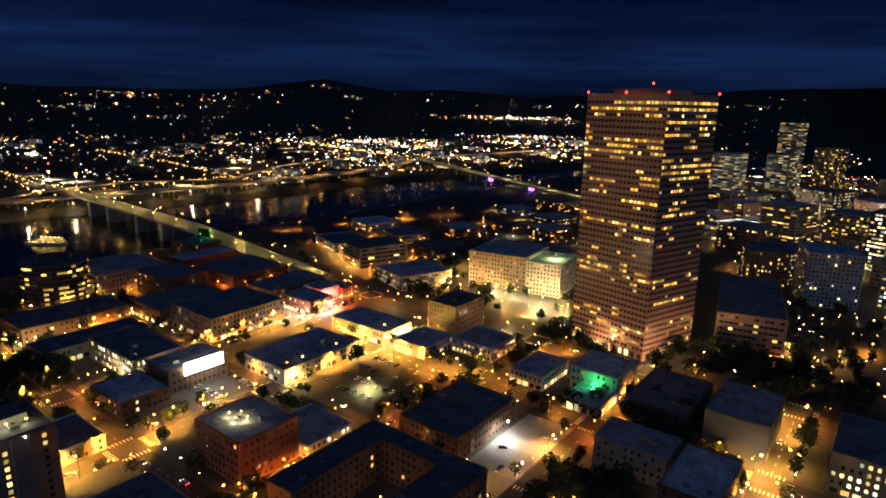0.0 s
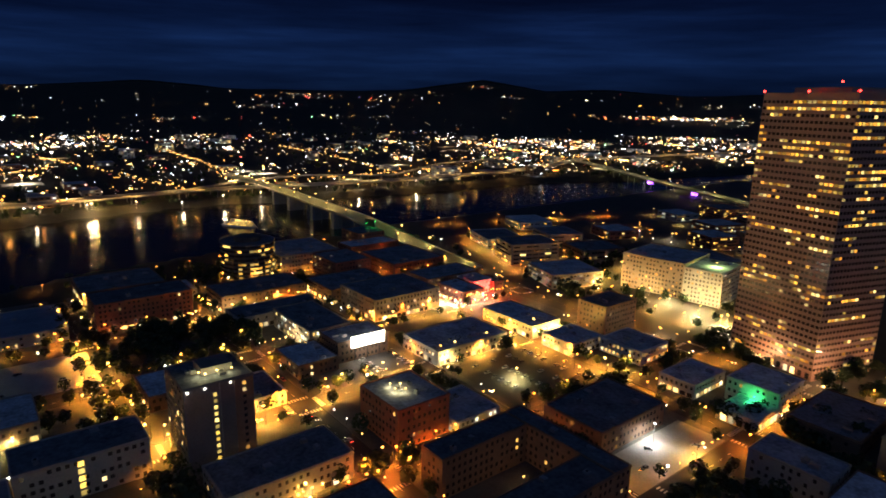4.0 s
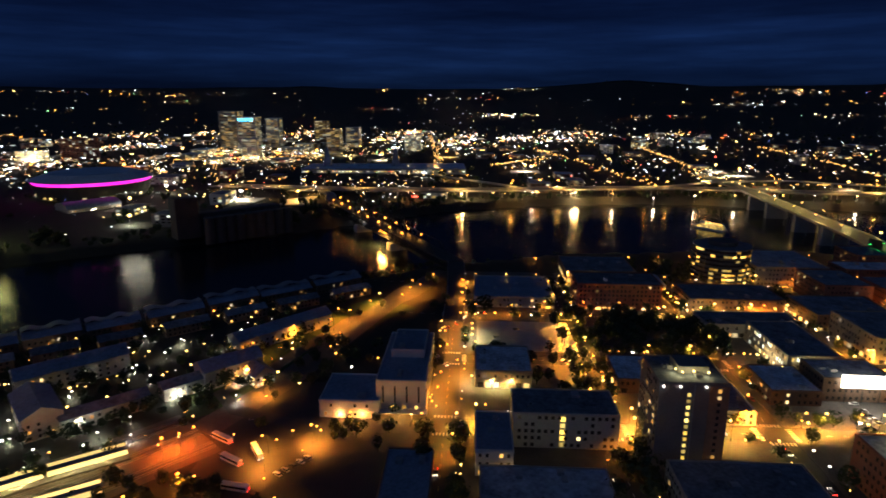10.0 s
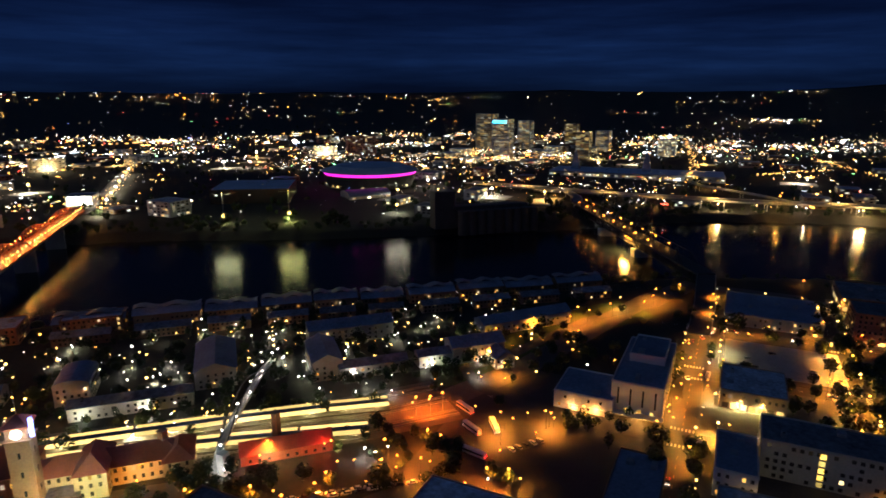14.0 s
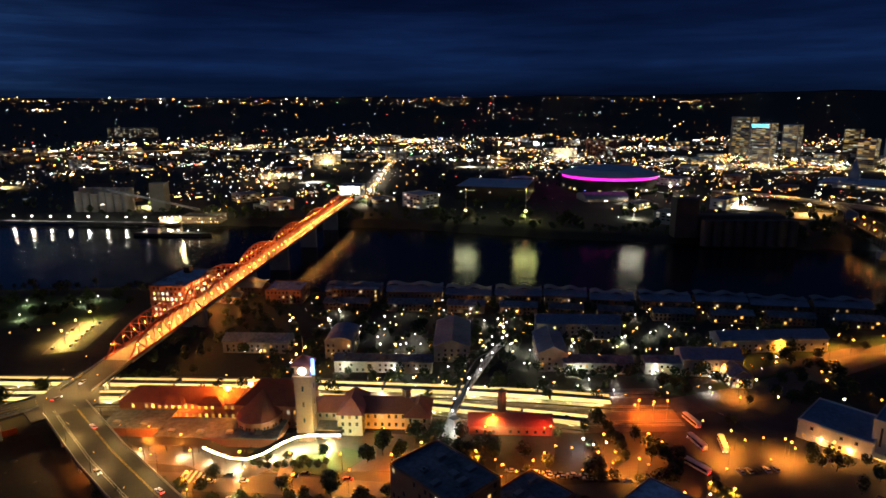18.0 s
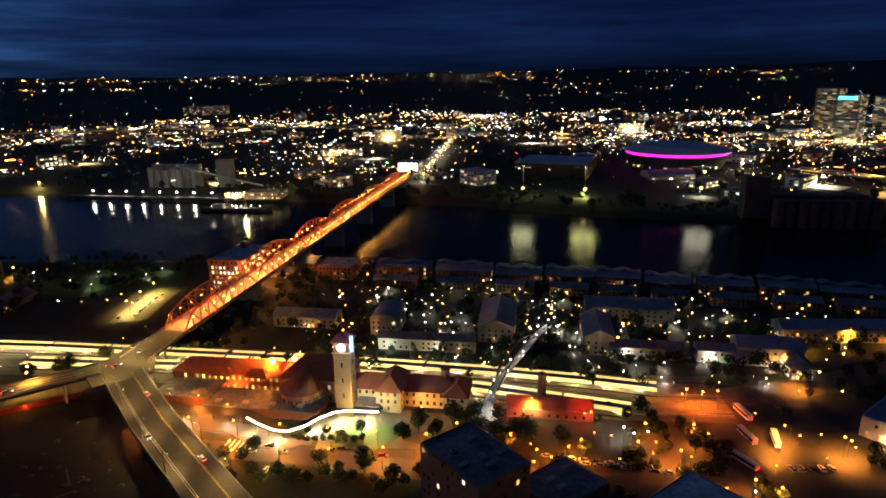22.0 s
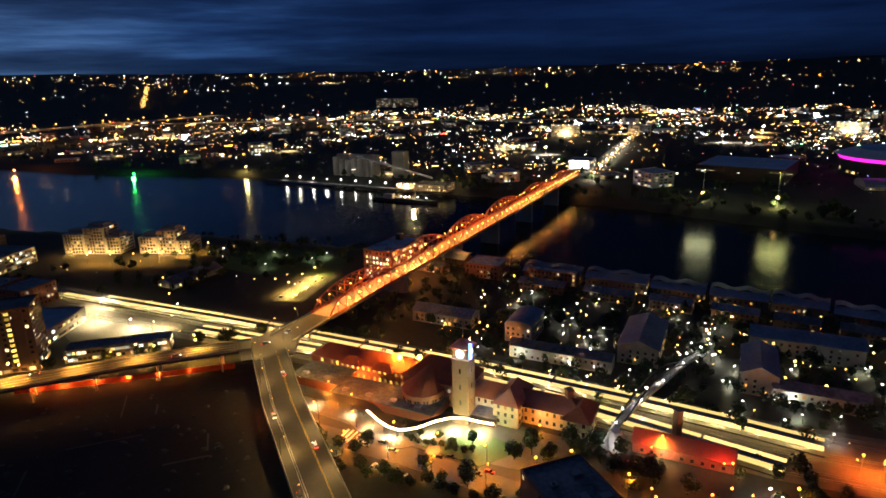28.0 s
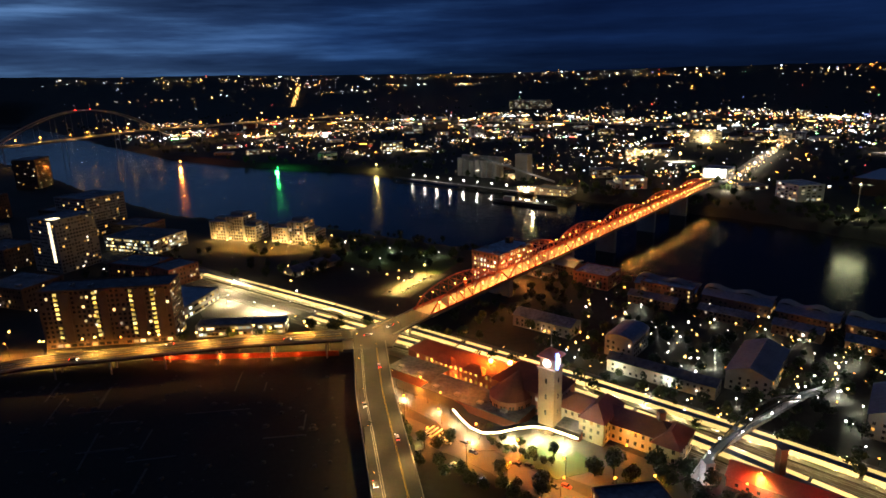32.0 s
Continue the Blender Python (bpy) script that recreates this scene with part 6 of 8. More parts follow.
def arch_bridge():
    root = road_deck("arch_bridge", "distant arched motorway bridge with lit decks", [(-1150, 1280, 36), (-723, 1638, 44), (-590, 1928, 46), (-347, 2188, 44), (-1, 2516, 40)], 22, 3, columns=110, mat=DECK)
    pts = [(-1150, 1280, 36), (-723, 1638, 44), (-590, 1928, 46), (-347, 2188, 44), (-1, 2516, 40)]
    lamp_row(root, pts, 60, 9, E_WARM, (1.0, 0.50, 0.10), 130000, h=10, every=1, globe=1.7)
    a, b = Vector((-790, 1570)), Vector((-545, 2010))
    d = (b - a)
    s = Vector((-d.y, d.x)).normalized()
    for sg in (-1, 1):
        f = Form()
        last = None
        for i in range(25):
            k = i / 24
            p = a + d * k + s * sg * 9
            z = 30 + 78 * math.sin(math.pi * k)
            if last:
                f.tube(last, (p.x, p.y, z), 1.6, 5)
            last = (p.x, p.y, z)
            if z > 48 and i % 2 == 0:
                f.tube((p.x, p.y, 46), (p.x, p.y, z), 0.25, 4)
        part("arch", f, CONC, root)
    c = a + d * 0.5
    for k in (0.46, 0.54):
        p = a + d * k
        part("mast", Form().tube((p.x, p.y, 106), (p.x, p.y, 122), 0.5, 5), PLASTER, root)
        part("warning_light", Form().dome(p.x, p.y, 109, 1.4), E_RED, root, "red aircraft warning light")
    return root


arch_bridge()
r3 = [(-347, 2188, 42), (-120, 2250, 34), (120, 2230, 28), (360, 2190, 24), (620, 2080, 20)]
m4 = road_deck("motorway_ramp", "distant elevated ramp lit amber", r3, 16, 2, columns=90, mat=DECK)
lamp_row(m4, r3, 70, 7, E_WARM, (1.0, 0.52, 0.12), 130000, h=10, every=1, globe=1.7)
r4 = [(620, 2080, 20), (800, 1980, 14), (1100, 1900, 13)]
m5 = road_deck("motorway_ramp", "distant lower ramp lit amber", r4, 16, 2, columns=90, mat=DECK)

# ---- arena with its magenta ring ----


def arena():
    cx, cy, r = 895, 765, 82
    root = thing("arena", "round arena with a glowing magenta ring under its roof", "arena", at=(cx, cy, 8))
    circ = lambda q, n=40: [(q * math.cos(2 * math.pi * i / n), q * math.sin(2 * math.pi * i / n)) for i in range(n)]
    part("wall", Form().prism(circ(r * 0.9), 0, 22, circ(r)), SOOT, root)
    part("roof", Form().prism(circ(r + 3), 27, 36, circ(r * 0.72)), PALEROOF, root, "pale blue-grey roof shell")
    ring = circ(r + 1.5)
    lower = circ(r - 2)
    for i in range(40):
        j = (i + 1) % 40
        f = Form().face((*lower[i], 22.01), (*lower[j], 22.01), (*ring[j], 27), (*ring[i], 27))
        part("light_panel", f, E_MAGENTA, root)
    add_windows(root, [(*circ(r * 0.94)[i + 1 if i < 39 else 0], *circ(r * 0.94)[i]) for i in range(0, 40)][::-1], BRIGHT, 0, random.Random(4), 5, 3, 7, 3, 6, 2, 0.6)
    lamp("entrance_light", root, (-70, -60, 6), 12000, (1.0, 0.85, 0.45), 2)
    lamp("entrance_light", root, (30, -100, 8), 15000, (1.0, 0.9, 0.6), 2)
    part("entrance_lamp", Form().dome(20, -104, 12, 2.2), E_COOL, root)
    return root


arena()
hall = block("exhibition_hall", "glass-sided exhibition hall with a flat pale roof", 660, 810, 775, 925, 24, DARKMETAL, PALEROOF, FARPANES, 2, singles=20, keep=0.3, turn=33, cornice=False, units=5, w=3, gap=6)
fl = arch_house(800, 715, 70, 40, 8, -35, "low curved white entrance hall of the arena")
conv = block("convention_centre", "long low convention hall with a blue-grey roof", 1190, 200, 1290, 525, 16, CONC, PALEROOF, BRIGHT, 2, singles=40, w=4, gap=7, turn=4, units=8)
for y in (120, -20):
    f = Form().prism([(-9, -9), (9, -9), (9, 9), (-9, 9)], 16.2, 55, [(-1.2, -1.2), (1.2, -1.2), (1.2, 1.2), (-1.2, 1.2)])
    o = part("glass_spire", f, BLUEROOF, conv, "pointed glass spire on the hall roof")
    o.location = (10, y, 0)

# office towers behind
blue = block("office_tower", "office tower with a blue sign on its top", 1632, 770, 1678, 820, 100, PLASTER, ROOF, RIBBON, 22, singles=0, w=10.5, gap=11, wh=1.9, keep=0.85)
part("blue_sign", Form().box(-24, -18, 90, -23.3, 22, 97), E_BLUE, blue, "glowing blue sign band")
block("office_tower", "tall pale office tower with lit floors", 1740, 860, 1790, 915, 112, STONE, ROOF, RIBBON, 24, singles=0, w=10.5, gap=11.2, wh=1.8)
block("office_tower", "broad pale office tower", 1770, 750, 1805, 790, 92, PLASTER, ROOF, RIBBON, 20, singles=0, w=10.5, gap=11.2, wh=1.8)
block("office_tower", "slim pale office tower", 1440, 700, 1475, 740, 55, PLASTER, ROOF, RIBBON, 12, singles=0, w=10.5, gap=11.2, wh=1.8)
block("office_tower", "stepped hotel tower with lit floors", 1575, 530, 1610, 565, 72, STONE, ROOF, RIBBON, 18, singles=0, w=10.5, gap=11.2, wh=1.8)
block("office_tower", "slim white far office tower", 1790, 520, 1830, 560, 66, PLASTER, ROOF, RIBBON, 16, singles=0, w=10.5, gap=11.2, wh=1.8)
st = block("office_tower", "white stepped tower with floodlit face", 1690, 330, 1735, 375, 52, PLASTER, ROOF, BRIGHT, 13, singles=20, w=2.5, gap=3.2)
block("office_tower", "apartment tower with lit balconies", 1900, 640, 1940, 680, 80, BROWN, ROOFD, RIBBON, 20, singles=0, w=10.5, gap=11.2, wh=1.8)
for x, y, h in ((1500, 860, 26), (1420, 850, 22), (1350, 760, 18), (1560, 640, 24), (1380, 620, 16), (1640, 640, 30), (1700, 560, 26)):
    block("office_building", "far office building with lit floors", x - 26, y - 22, x + 26, y + 22, h, STONE, ROOF, BRIGHT, 0, singles=0, units=0, cornice=False, w=2.4, gap=3.4)

for lab, x, y, lx, ly, h, turn, wall, pane in (
        ("broad hospital building with lit floors", 726, 2821, 170, 60, 38, -36, BROWN, FARPANES), ("brick apartment slab with scattered lit rooms", 1378, 1098, 78, 26, 50, -49, BRICK, FARPANES),
        ("pale floodlit hotel block", 1290, 1150, 60, 24, 28, -49, PLASTER, BRIGHT), ("low office block with bright lit floors", 978, -635, 54, 30, 26, 70, PLASTER, BRIGHT),
        ("market hall under a row of lamps", 560, 1317, 84, 40, 10, -24, CONC, BRIGHT), ("yellow floodlit dock shed", 248, 1048, 28, 16, 11, -22, BROWN, BRIGHT), ("pale and red apartment block", 776, 1486, 66, 28, 26, -26, STONE, FARPANES)):
    g_ = float(height(x, y))
    hall_ = block("lit_building", lab, x - lx / 2, y - ly / 2, x + lx / 2, y + ly / 2, h, wall, ROOFD, pane, max(2, int(h / 4.2)), singles=6, units=2, turn=turn, z=g_, w=4.2, wh=2.0, gap=6.5, keep=0.75)
    if h < 30:
        for k in range(6):
            part("roof_lamp", Form().dome(-lx * 0.45 + lx * 0.18 * k, -ly * 0.5 - 0.6, h + 0.3, 0.9), E_COOL if k % 2 else E_GOLD, hall_, "glowing lamp on the roof edge")
        lamp("front_light", hall_, (0, -ly * 0.5 - 9, 7), 60000, (1.0, 0.8, 0.4), 1.0)
# grain elevator: dark concrete silos at the water
el = thing("grain_elevator", "dark concrete grain elevator at the water", "grain elevator")
part("house", Form().slab(690, 470, 120, 18, 0, 26, -45), SOOT, el)
part("headhouse", Form().slab(650, 506, 26, 20, 0, 46, -45), SOOT, el)
for i in range(9):
    p = Vector((650, 492)) + Vector((0.707, -0.707)) * (i * 12 + 8)
    part("silo", Form().tube((p.x - 10, p.y - 10, -6), (p.x - 10, p.y - 10, 24), 6, 14), SOOT, el)
# mill with steel silos upriver
em = thing("flour_mill", "flour mill with grey silos and a conveyor on the bank", "mill")
for i in range(7):
    p = Vector((172, 1205)) + Vector((0.7, -0.714)) * i * 12
    part("silo", Form().tube((p.x, p.y, 0), (p.x, p.y, 30 - 2 * (i % 3)), 5.6, 14), CONC, em)
    part("silo", Form().tube((p.x + 9, p.y + 9, 0), (p.x + 9, p.y + 9, 34), 5.6, 14), CONC, em)
part("headhouse", Form().slab(262, 1126, 22, 16, 0, 42, -45), CONC, em)
part("conveyor", Form().beam((200, 1165, 34), (290, 1050, 8), 2.4, 2.4), GALV, em)
part("quay", Form().beam((60, 1236, -4), (250, 1028, -4), 10, 2.2), ASPHALT, em)
for i in range(9):
    p = Vector((90, 1212)).lerp(Vector((240, 1048)), i / 8)
    part("quay_lamp", Form().dome(p.x, p.y, 3, 1.2), E_COOL, em)
    lamp("quay_light", em, (p.x - 2, p.y - 2, 3), 4000, (1.0, 0.95, 0.8), 1.0)
block("dock_building", "low dock building floodlit yellow", 250, 980, 300, 1010, 9, BROWN, ROOFD, BRIGHT, 2, singles=10, turn=-42)
lamp("dock_light", None, (238, 980, 12), 22000, (1.0, 0.86, 0.4), 1.5)
lamp("dock_light", None, (300, 1020, 14), 22000, (1.0, 0.7, 0.25), 1.5)
sh = thing("ship", "dark moored ship with white deck lamps", "ship")
part("hull", Form().prism([(186, 1004), (196, 992), (246, 938), (258, 932), (254, 944), (204, 1002)], -9, -4), DARKMETAL, sh)
part("cabin", Form().slab(205, 984, 14, 7, -4, 2, -47), PLASTER, sh)
for i in range(6):
    part("deck_lamp", Form().dome(200 + 9 * i, 990 - 9.6 * i, 0, 0.7), E_COOL, sh)

# bank lamps whose light runs over the water; 40 m tops added for reflections
for x, y, z, c, m, pw in ((543, 763, 40, (0.95, 1.0, 0.55), E_GOLD, 70000), (595, 701, 40, (0.95, 1.0, 0.35), E_GOLD, 80000), (707, 604, 40, (1.0, 0.98, 0.75), E_COOL, 60000),
                          (-165, 1420, 10, (0.05, 1.0, 0.15), E_GREEN, 90000), (-390, 1560, 14, (1.0, 0.26, 0.03), E_AMBER, 120000), (935, 200, 8, (1.0, 0.7, 0.3), E_GOLD, 50000),
                          (960, 20, 8, (1.0, 0.62, 0.2), E_GOLD, 50000), (790, 330, 9, (0.9, 0.95, 1.0), E_COOL, 8000), (30, 1330, 7, (1.0, 0.75, 0.2), E_GOLD, 30000)):
    g = float(height(x, y))
    q = thing("floodlight", "floodlight mast on the far bank, tallest ones raised for water reflections", "floodlight", "bank floodlights", at=(x, y, 0))
    part("mast", Form().tube((0, 0, g - 0.5), (0, 0, g + z), 0.25, 6), GALV, q)
    part("lamp_head", Form().dome(0, 0, g + z + 0.9, 0.4 if z == 40 else 1.1), m, q, "glowing floodlight head")
    # five lamps in a row, added only to widen the reflection
    wide = 5 if z == 40 else 1
    for k in range(wide):
        o = (k - wide // 2) * 6.0
        lamp("light", q, (-1.5 + 0.52 * o, -1.5 - 0.85 * o, g + z - 1.2), pw * (0.17 if wide > 1 else 0.9) / wide, c, 2.6)
        if wide > 1:
            part("lamp_arm", Form().tube((0, 0, g + z - 0.4), (0.52 * o, -0.85 * o, g + z - 0.4), 0.12, 5), GALV, q)
    if wide > 1:
        part("lower_lamp", Form().dome(-1, -1, g + 12, 1.9), E_GOLD, q, "glowing lamp half way up the mast")
        lamp("ground_light", q, (-2.4, -2.4, g + 10.0), 60000, c, 0.5, 120)
for i in range(12):
    x, y = 962 + 6 * math.sin(i), 150 - 62 * i
    g = float(height(x, y))
    q = thing("floodlight", "lamp mast on the far river walk", "floodlight", "bank floodlights", at=(x - 14, y, 0))
    part("mast", Form().tube((0, 0, g - 3), (0, 0, g + 8), 0.2, 6), GALV, q)
    part("lamp_head", Form().dome(0, 0, g + 8.6, 0.8), E_COOL if i % 3 else E_GOLD, q)
    lamp("light", q, (-2, 0, g + 7), 7000, (1.0, 0.78, 0.5), 1.2)


# ---- quarters on the far side ----
def far_quarters():
    rng = random.Random(77)
    n = 0
    kinds = ["low far warehouse with lit windows", "far brick building with lit windows", "far apartment house with lit windows", "far office building with lit floors"]
    tries = 0
    while n < 165 and tries < 6000:
        tries += 1
        ang = rng.uniform(-0.25, 2.95)
        r = 760 + 1700 * rng.random() ** 0.9
        x = round((r * math.sin(ang)) / 79) * 79 + rng.uniform(-16, 16)
        y = round((170 + r * math.cos(ang)) / 79) * 79 + rng.uniform(-16, 16)
        d, side = bank(x, y)
        if d < 70 or side < 0 or math.hypot(x - 895, y - 765) < 130 or math.hypot(x - 715, y - 865) < 110 or (1170 < x < 1310 and 180 < y < 545):
            continue
        if min(math.hypot(x - a, y - b) for a, b, _ in way) < 60:
            continue
        h = rng.choice([5, 6, 7, 8, 9, 12, 15, 20])
        k = 0 if h < 8 else (1 if h < 12 else rng.choice([2, 3]))
        a, b = rng.uniform(13, 26), rng.uniform(11, 22)
        z = float(height(x, y))
        block(("warehouse", "brick_building", "apartment_house", "office_building")[k], kinds[k], x - a, y - b, x + a, y + b, h, rng.choice([CONC, BRICK, STONE, PLASTER, BROWN]), rng.choice([ROOF, ROOFD]),
              FARPANES if rng.random() < 0.75 else BRIGHT, 0, singles=0, units=0, cornice=False, z=z, w=4.6, wh=2.2, gap=7.5, seed=n)
        n += 1


far_quarters()


# bright spots beyond the river: car parks, forecourts, junctions
re_ = random.Random(55)
k = 0
while k < 46:
    ang, r = re_.uniform(-0.2, 2.9), re_.uniform(900, 2300)
    x, y = r * math.sin(ang), 170 + r * math.cos(ang)
    d, side = bank(x, y)
    if d < 60 or side < 0:
        continue
    k += 1
    g = float(height(x, y))
    tagged(part("far_car_park", Form().slab(x, y, re_.uniform(40, 80), re_.uniform(28, 50), g - 2, g + 0.5, re_.choice([0, 90])), DECK), "far lit car park of pale concrete", "car park", kind="structure")
    q = thing("floodlight", "tall floodlight over a far car park", "floodlight", "far floodlights", at=(x, y, g))
    part("mast", Form().tube((0, 0, -1), (0, 0, 14), 0.3, 6), GALV, q)
    part("lamp_head", Form().dome(0, 0, 14.8, 1.3 + r / 1600), re_.choice([E_GOLD, E_COOL, E_GOLD, E_WARM]), q, "glowing floodlight head")
    lamp("light", q, (0, 0, 12), 200000, re_.choice([(1.0, 0.72, 0.3), (1.0, 0.85, 0.6), (1.0, 0.55, 0.15)]), 1.5, 160)
# lit white building and street at the end of the red bridge
wbx = block("white_hall", "small white hall glowing at the bridge end", 520, 1010, 556, 1046, 16, PLASTER, ROOF, BRIGHT, 3, singles=0, turn=43, z=6, w=4, gap=6)
part("sign_wall", Form().slab(-18.6, 0, 30, 0.5, 4, 16, 90), E_SCREEN, wbx, "bright white glowing wall")
for i in range(8):
    x, y = 500 + 42 * i, 955 + 46 * i
    g = float(height(x, y))
    q = thing("floodlight", "tall white street floodlight beyond the bridge", "floodlight", "far floodlights", at=(x + 8, y - 8, g))
    part("mast", Form().tube((0, 0, -1), (0, 0, 12), 0.3, 6), GALV, q)
    part("lamp_head", Form().dome(0, 0, 12.8, 1.7), E_COOL if i % 2 else E_GOLD, q, "glowing floodlight head")
    lamp("light", q, (-2, 2, 10.5), 60000, (1.0, 0.85, 0.6), 1.2, 160)
f = Form()
pts = [(470, 938), (560, 1032), (700, 1180), (900, 1390), (1250, 1750)]
for a, b in zip(pts[:-1], pts[1:]):
    za, zb = max(float(height(*a)) + 0.4, 12 if a[0] < 500 else 0), float(height(*b)) + 0.4
    f.beam((*a, za), (*b, zb), 18, 0.5)
tagged(part("road", f, DECK), "wide straight street beyond the bridge", "road", kind="structure")

# ---- the distant city as lights along its streets ----


def dash(f, x, y, z, length, thick, turn):
    """A lit window strip, shop front or row of lamps, lying along its street."""
    c, q = math.cos(turn) * length / 2, math.sin(turn) * length / 2
    f.beam((x - c, y - q, z), (x + c, y + q, z), thick, thick)


def far_lights():
    rng = np.random.default_rng(4)
    f = Form()
    spots = []
    # busy quarters: each a knot of lights along two or three streets
    k = 0
    while k < 500:
        ang, r = rng.uniform(-0.45, 3.1), 740 + 1750 * rng.random() ** 0.85
        if rng.random() > np.interp(math.degrees(ang), (-25, 30, 55, 65, 95, 106, 120, 138, 165), (0.50, 0.58, 0.68, 0.9, 0.95, 0.50, 0.38, 0.9, 1.0)):
            continue
        x, y = EYE[0] + r * math.sin(ang), EYE[1] + r * math.cos(ang)
        d, side = bank(x, y)
        if d < 60 or (side < 0 and y > -1250):
            continue
        if d < 170 and 330 < y < 1000 and rng.random() < 0.8:
            continue
        k += 1
        n = int(5 + 40 * rng.random() ** 2.2)
        wide = rng.uniform(20, 75)
        bright = rng.uniform(0.55, 1.2)
        for _ in range(n):
            ox, oy = rng.normal(0, wide), rng.normal(0, wide * 0.6)
            if rng.random() < 0.5:
                oy = round(oy / 40) * 40 + rng.normal(0, 2)
            spots.append((x + ox, y + oy, bright))
    # bright rows far out: bearing, half its width, distance, how many
    for b, w, q, n in ((150, 4.5, 3700, 190), (150.5, 4.5, 2700, 130), (157, 4, 2200, 60), (132.5, 1.6, 4640, 11), (-14, 6, 4550, 50), (-5, 1.6, 4300, 26), (42, 4.5, 4350, 30), (27, 5, 4500, 24), (10, 6, 4550, 28), (134.3, 0.25, 3500, 4), (92, 2.2, 3300, 60), (60, 5, 1300, 60), (52, 6, 1560, 56), (70, 4, 1420, 52), (62, 7, 4500, 30), (169, 3, 4300, 22), (116, 4, 4500, 20)):
        for _ in range(n):
            a, e = radians(b + rng.normal(0, w * 0.6)), q + rng.normal(0, 45)
            spots.append((EYE[0] + e * math.sin(a), EYE[1] + e * math.cos(a), 0.95 if n > 50 else 0.7))
    for _ in range(1300):
        ang, r = rng.uniform(-0.45, 3.1), 720 + 1900 * rng.random()
        spots.append((EYE[0] + r * math.sin(ang), EYE[1] + r * math.cos(ang), 0.7))
    # sparse suburbs on the slopes, their lamps in level rows
    for _ in range(520):
        ang, r = rng.uniform(-0.45, 3.1), 2250 + 2450 * rng.random() ** 0.9
        spots.append((EYE[0] + r * math.sin(ang), EYE[1] + r * math.cos(ang), 0.6))
    for _ in range(75):
        ang, r = rng.uniform(-0.45, 3.1), 2500 + 2250 * rng.random() ** 0.8
        w = rng.uniform(0.01, 0.06)
        for _ in range(int(3 + 16 * rng.random() ** 2)):
            a, q = ang + rng.normal(0, w), r + rng.normal(0, 30)
            spots.append((EYE[0] + q * math.sin(a), EYE[1] + q * math.cos(a), 0.8))
    for _ in range(150):
        a, q = rng.uniform(-0.42, 0.85), rng.uniform(4500, 4810)
        spots.append((EYE[0] + q * math.sin(a), EYE[1] + q * math.cos(a), 0.8))
    x, y, w = (np.array(q) for q in zip(*spots))
    d, side = bank(x, y)
    r = np.hypot(x - EYE[0], y - EYE[1])
    keep = (d > 25) & ((side > 0) | (r > 2300) | (y < -1250)) & (r < 4850)
    x, y, r, w = x[keep], y[keep], r[keep], w[keep]
    z = height(x, y) + rng.uniform(4, 12, len(x))
    for px, py, pz, pr, pw in zip(x.tolist(), y.tolist(), z.tolist(), r.tolist(), w.tolist()):
        s = pr / 1081 * pw * 0.68
        turn = rng.choice([0.0, 0.0, 1.571, 0.35]) + 0.0
        if rng.random() < 0.1 and pr < 2400:
            dash(f, px, py, pz, s * (6 + 12 * rng.random()), s * 1.3, turn)
        else:
            dash(f, px, py, pz, s * (1.1 + 4.4 * rng.random() ** 3.5), s * (0.8 + 1.5 * rng.random() ** 3), turn)
    tagged(part("city_lights", f, FARLIGHT), "scattered white and amber lights of the distant city", "city lights", kind="stuff")


far_lights()


def light_lines():
    """Long straight avenues in the distance, close rows of lamps."""
    rng = np.random.default_rng(9)
    f = Form()
    rows = [((520, 960), (900, 1380), 60), ((-330, 3250), (-400, 4300), 110), ((1330, 860), (1440, 590), 60), ((1290, 150), (1420, 20), 40), ((1230, -262), (1900, -300), 80), ((1090, -1150), (1700, -1290), 70),
            ((1000, -140), (1700, 20), 70), ((1260, 250), (2100, 330), 80), ((990, -560), (1800, -640), 70), ((1000, 620), (1700, 900), 60), ((620, 2080), (1500, 1900), 60), ((1060, -360), (1100, -900), 50)]
    for (ax, ay), (bx, by), n in rows:
        k = np.sort(rng.random(n))
        x, y = ax + (bx - ax) * k + rng.normal(0, 5, n), ay + (by - ay) * k + rng.normal(0, 5, n)
        z = height(x, y) + 8
        t = math.atan2(by - ay, bx - ax)
        for px, py, pz in zip(x.tolist(), y.tolist(), z.tolist()):
            s = math.hypot(px, py - 170) / 1081
            dash(f, px, py, pz, s * rng.uniform(0.8, 3.0), s * rng.uniform(0.7, 1.4), t)
    tagged(part("avenue_lights", f, E_AVENUE), "rows of golden lamps along distant avenues", "city lights", kind="stuff")


E_AVENUE = glow("avenue_lamps", (1.0, 0.50, 0.12), 2.6, 1.0)
light_lines()


def hills():
    v, fc = Form(), None
    n = 240
    rows = []
    for i in range(n + 1):
        a = -0.7 + 3.9 * i / n
        b = math.degrees(a)
        x, y = math.sin(a), math.cos(a)
        top = 158 + 4900 * math.tan(radians(float(skyline(x, 170 + y)))) + 9 * noise.noise((b * 0.13, 3.1, 0)) + 6 * noise.noise((b * 0.41, 7.7, 0))
        rows.append(((x * 4860, 170 + y * 4860, 90), (x * 4900, 170 + y * 4900, top)))
    f = Form()
    f.v = [p for r in rows for p in r]
    f.f = [(2 * i, 2 * i + 1, 2 * i + 3, 2 * i + 2) for i in range(n)]
    tagged(part("backdrop", f, EARTH), "dark wooded hills on the horizon", "hills", kind="structure")


hills()


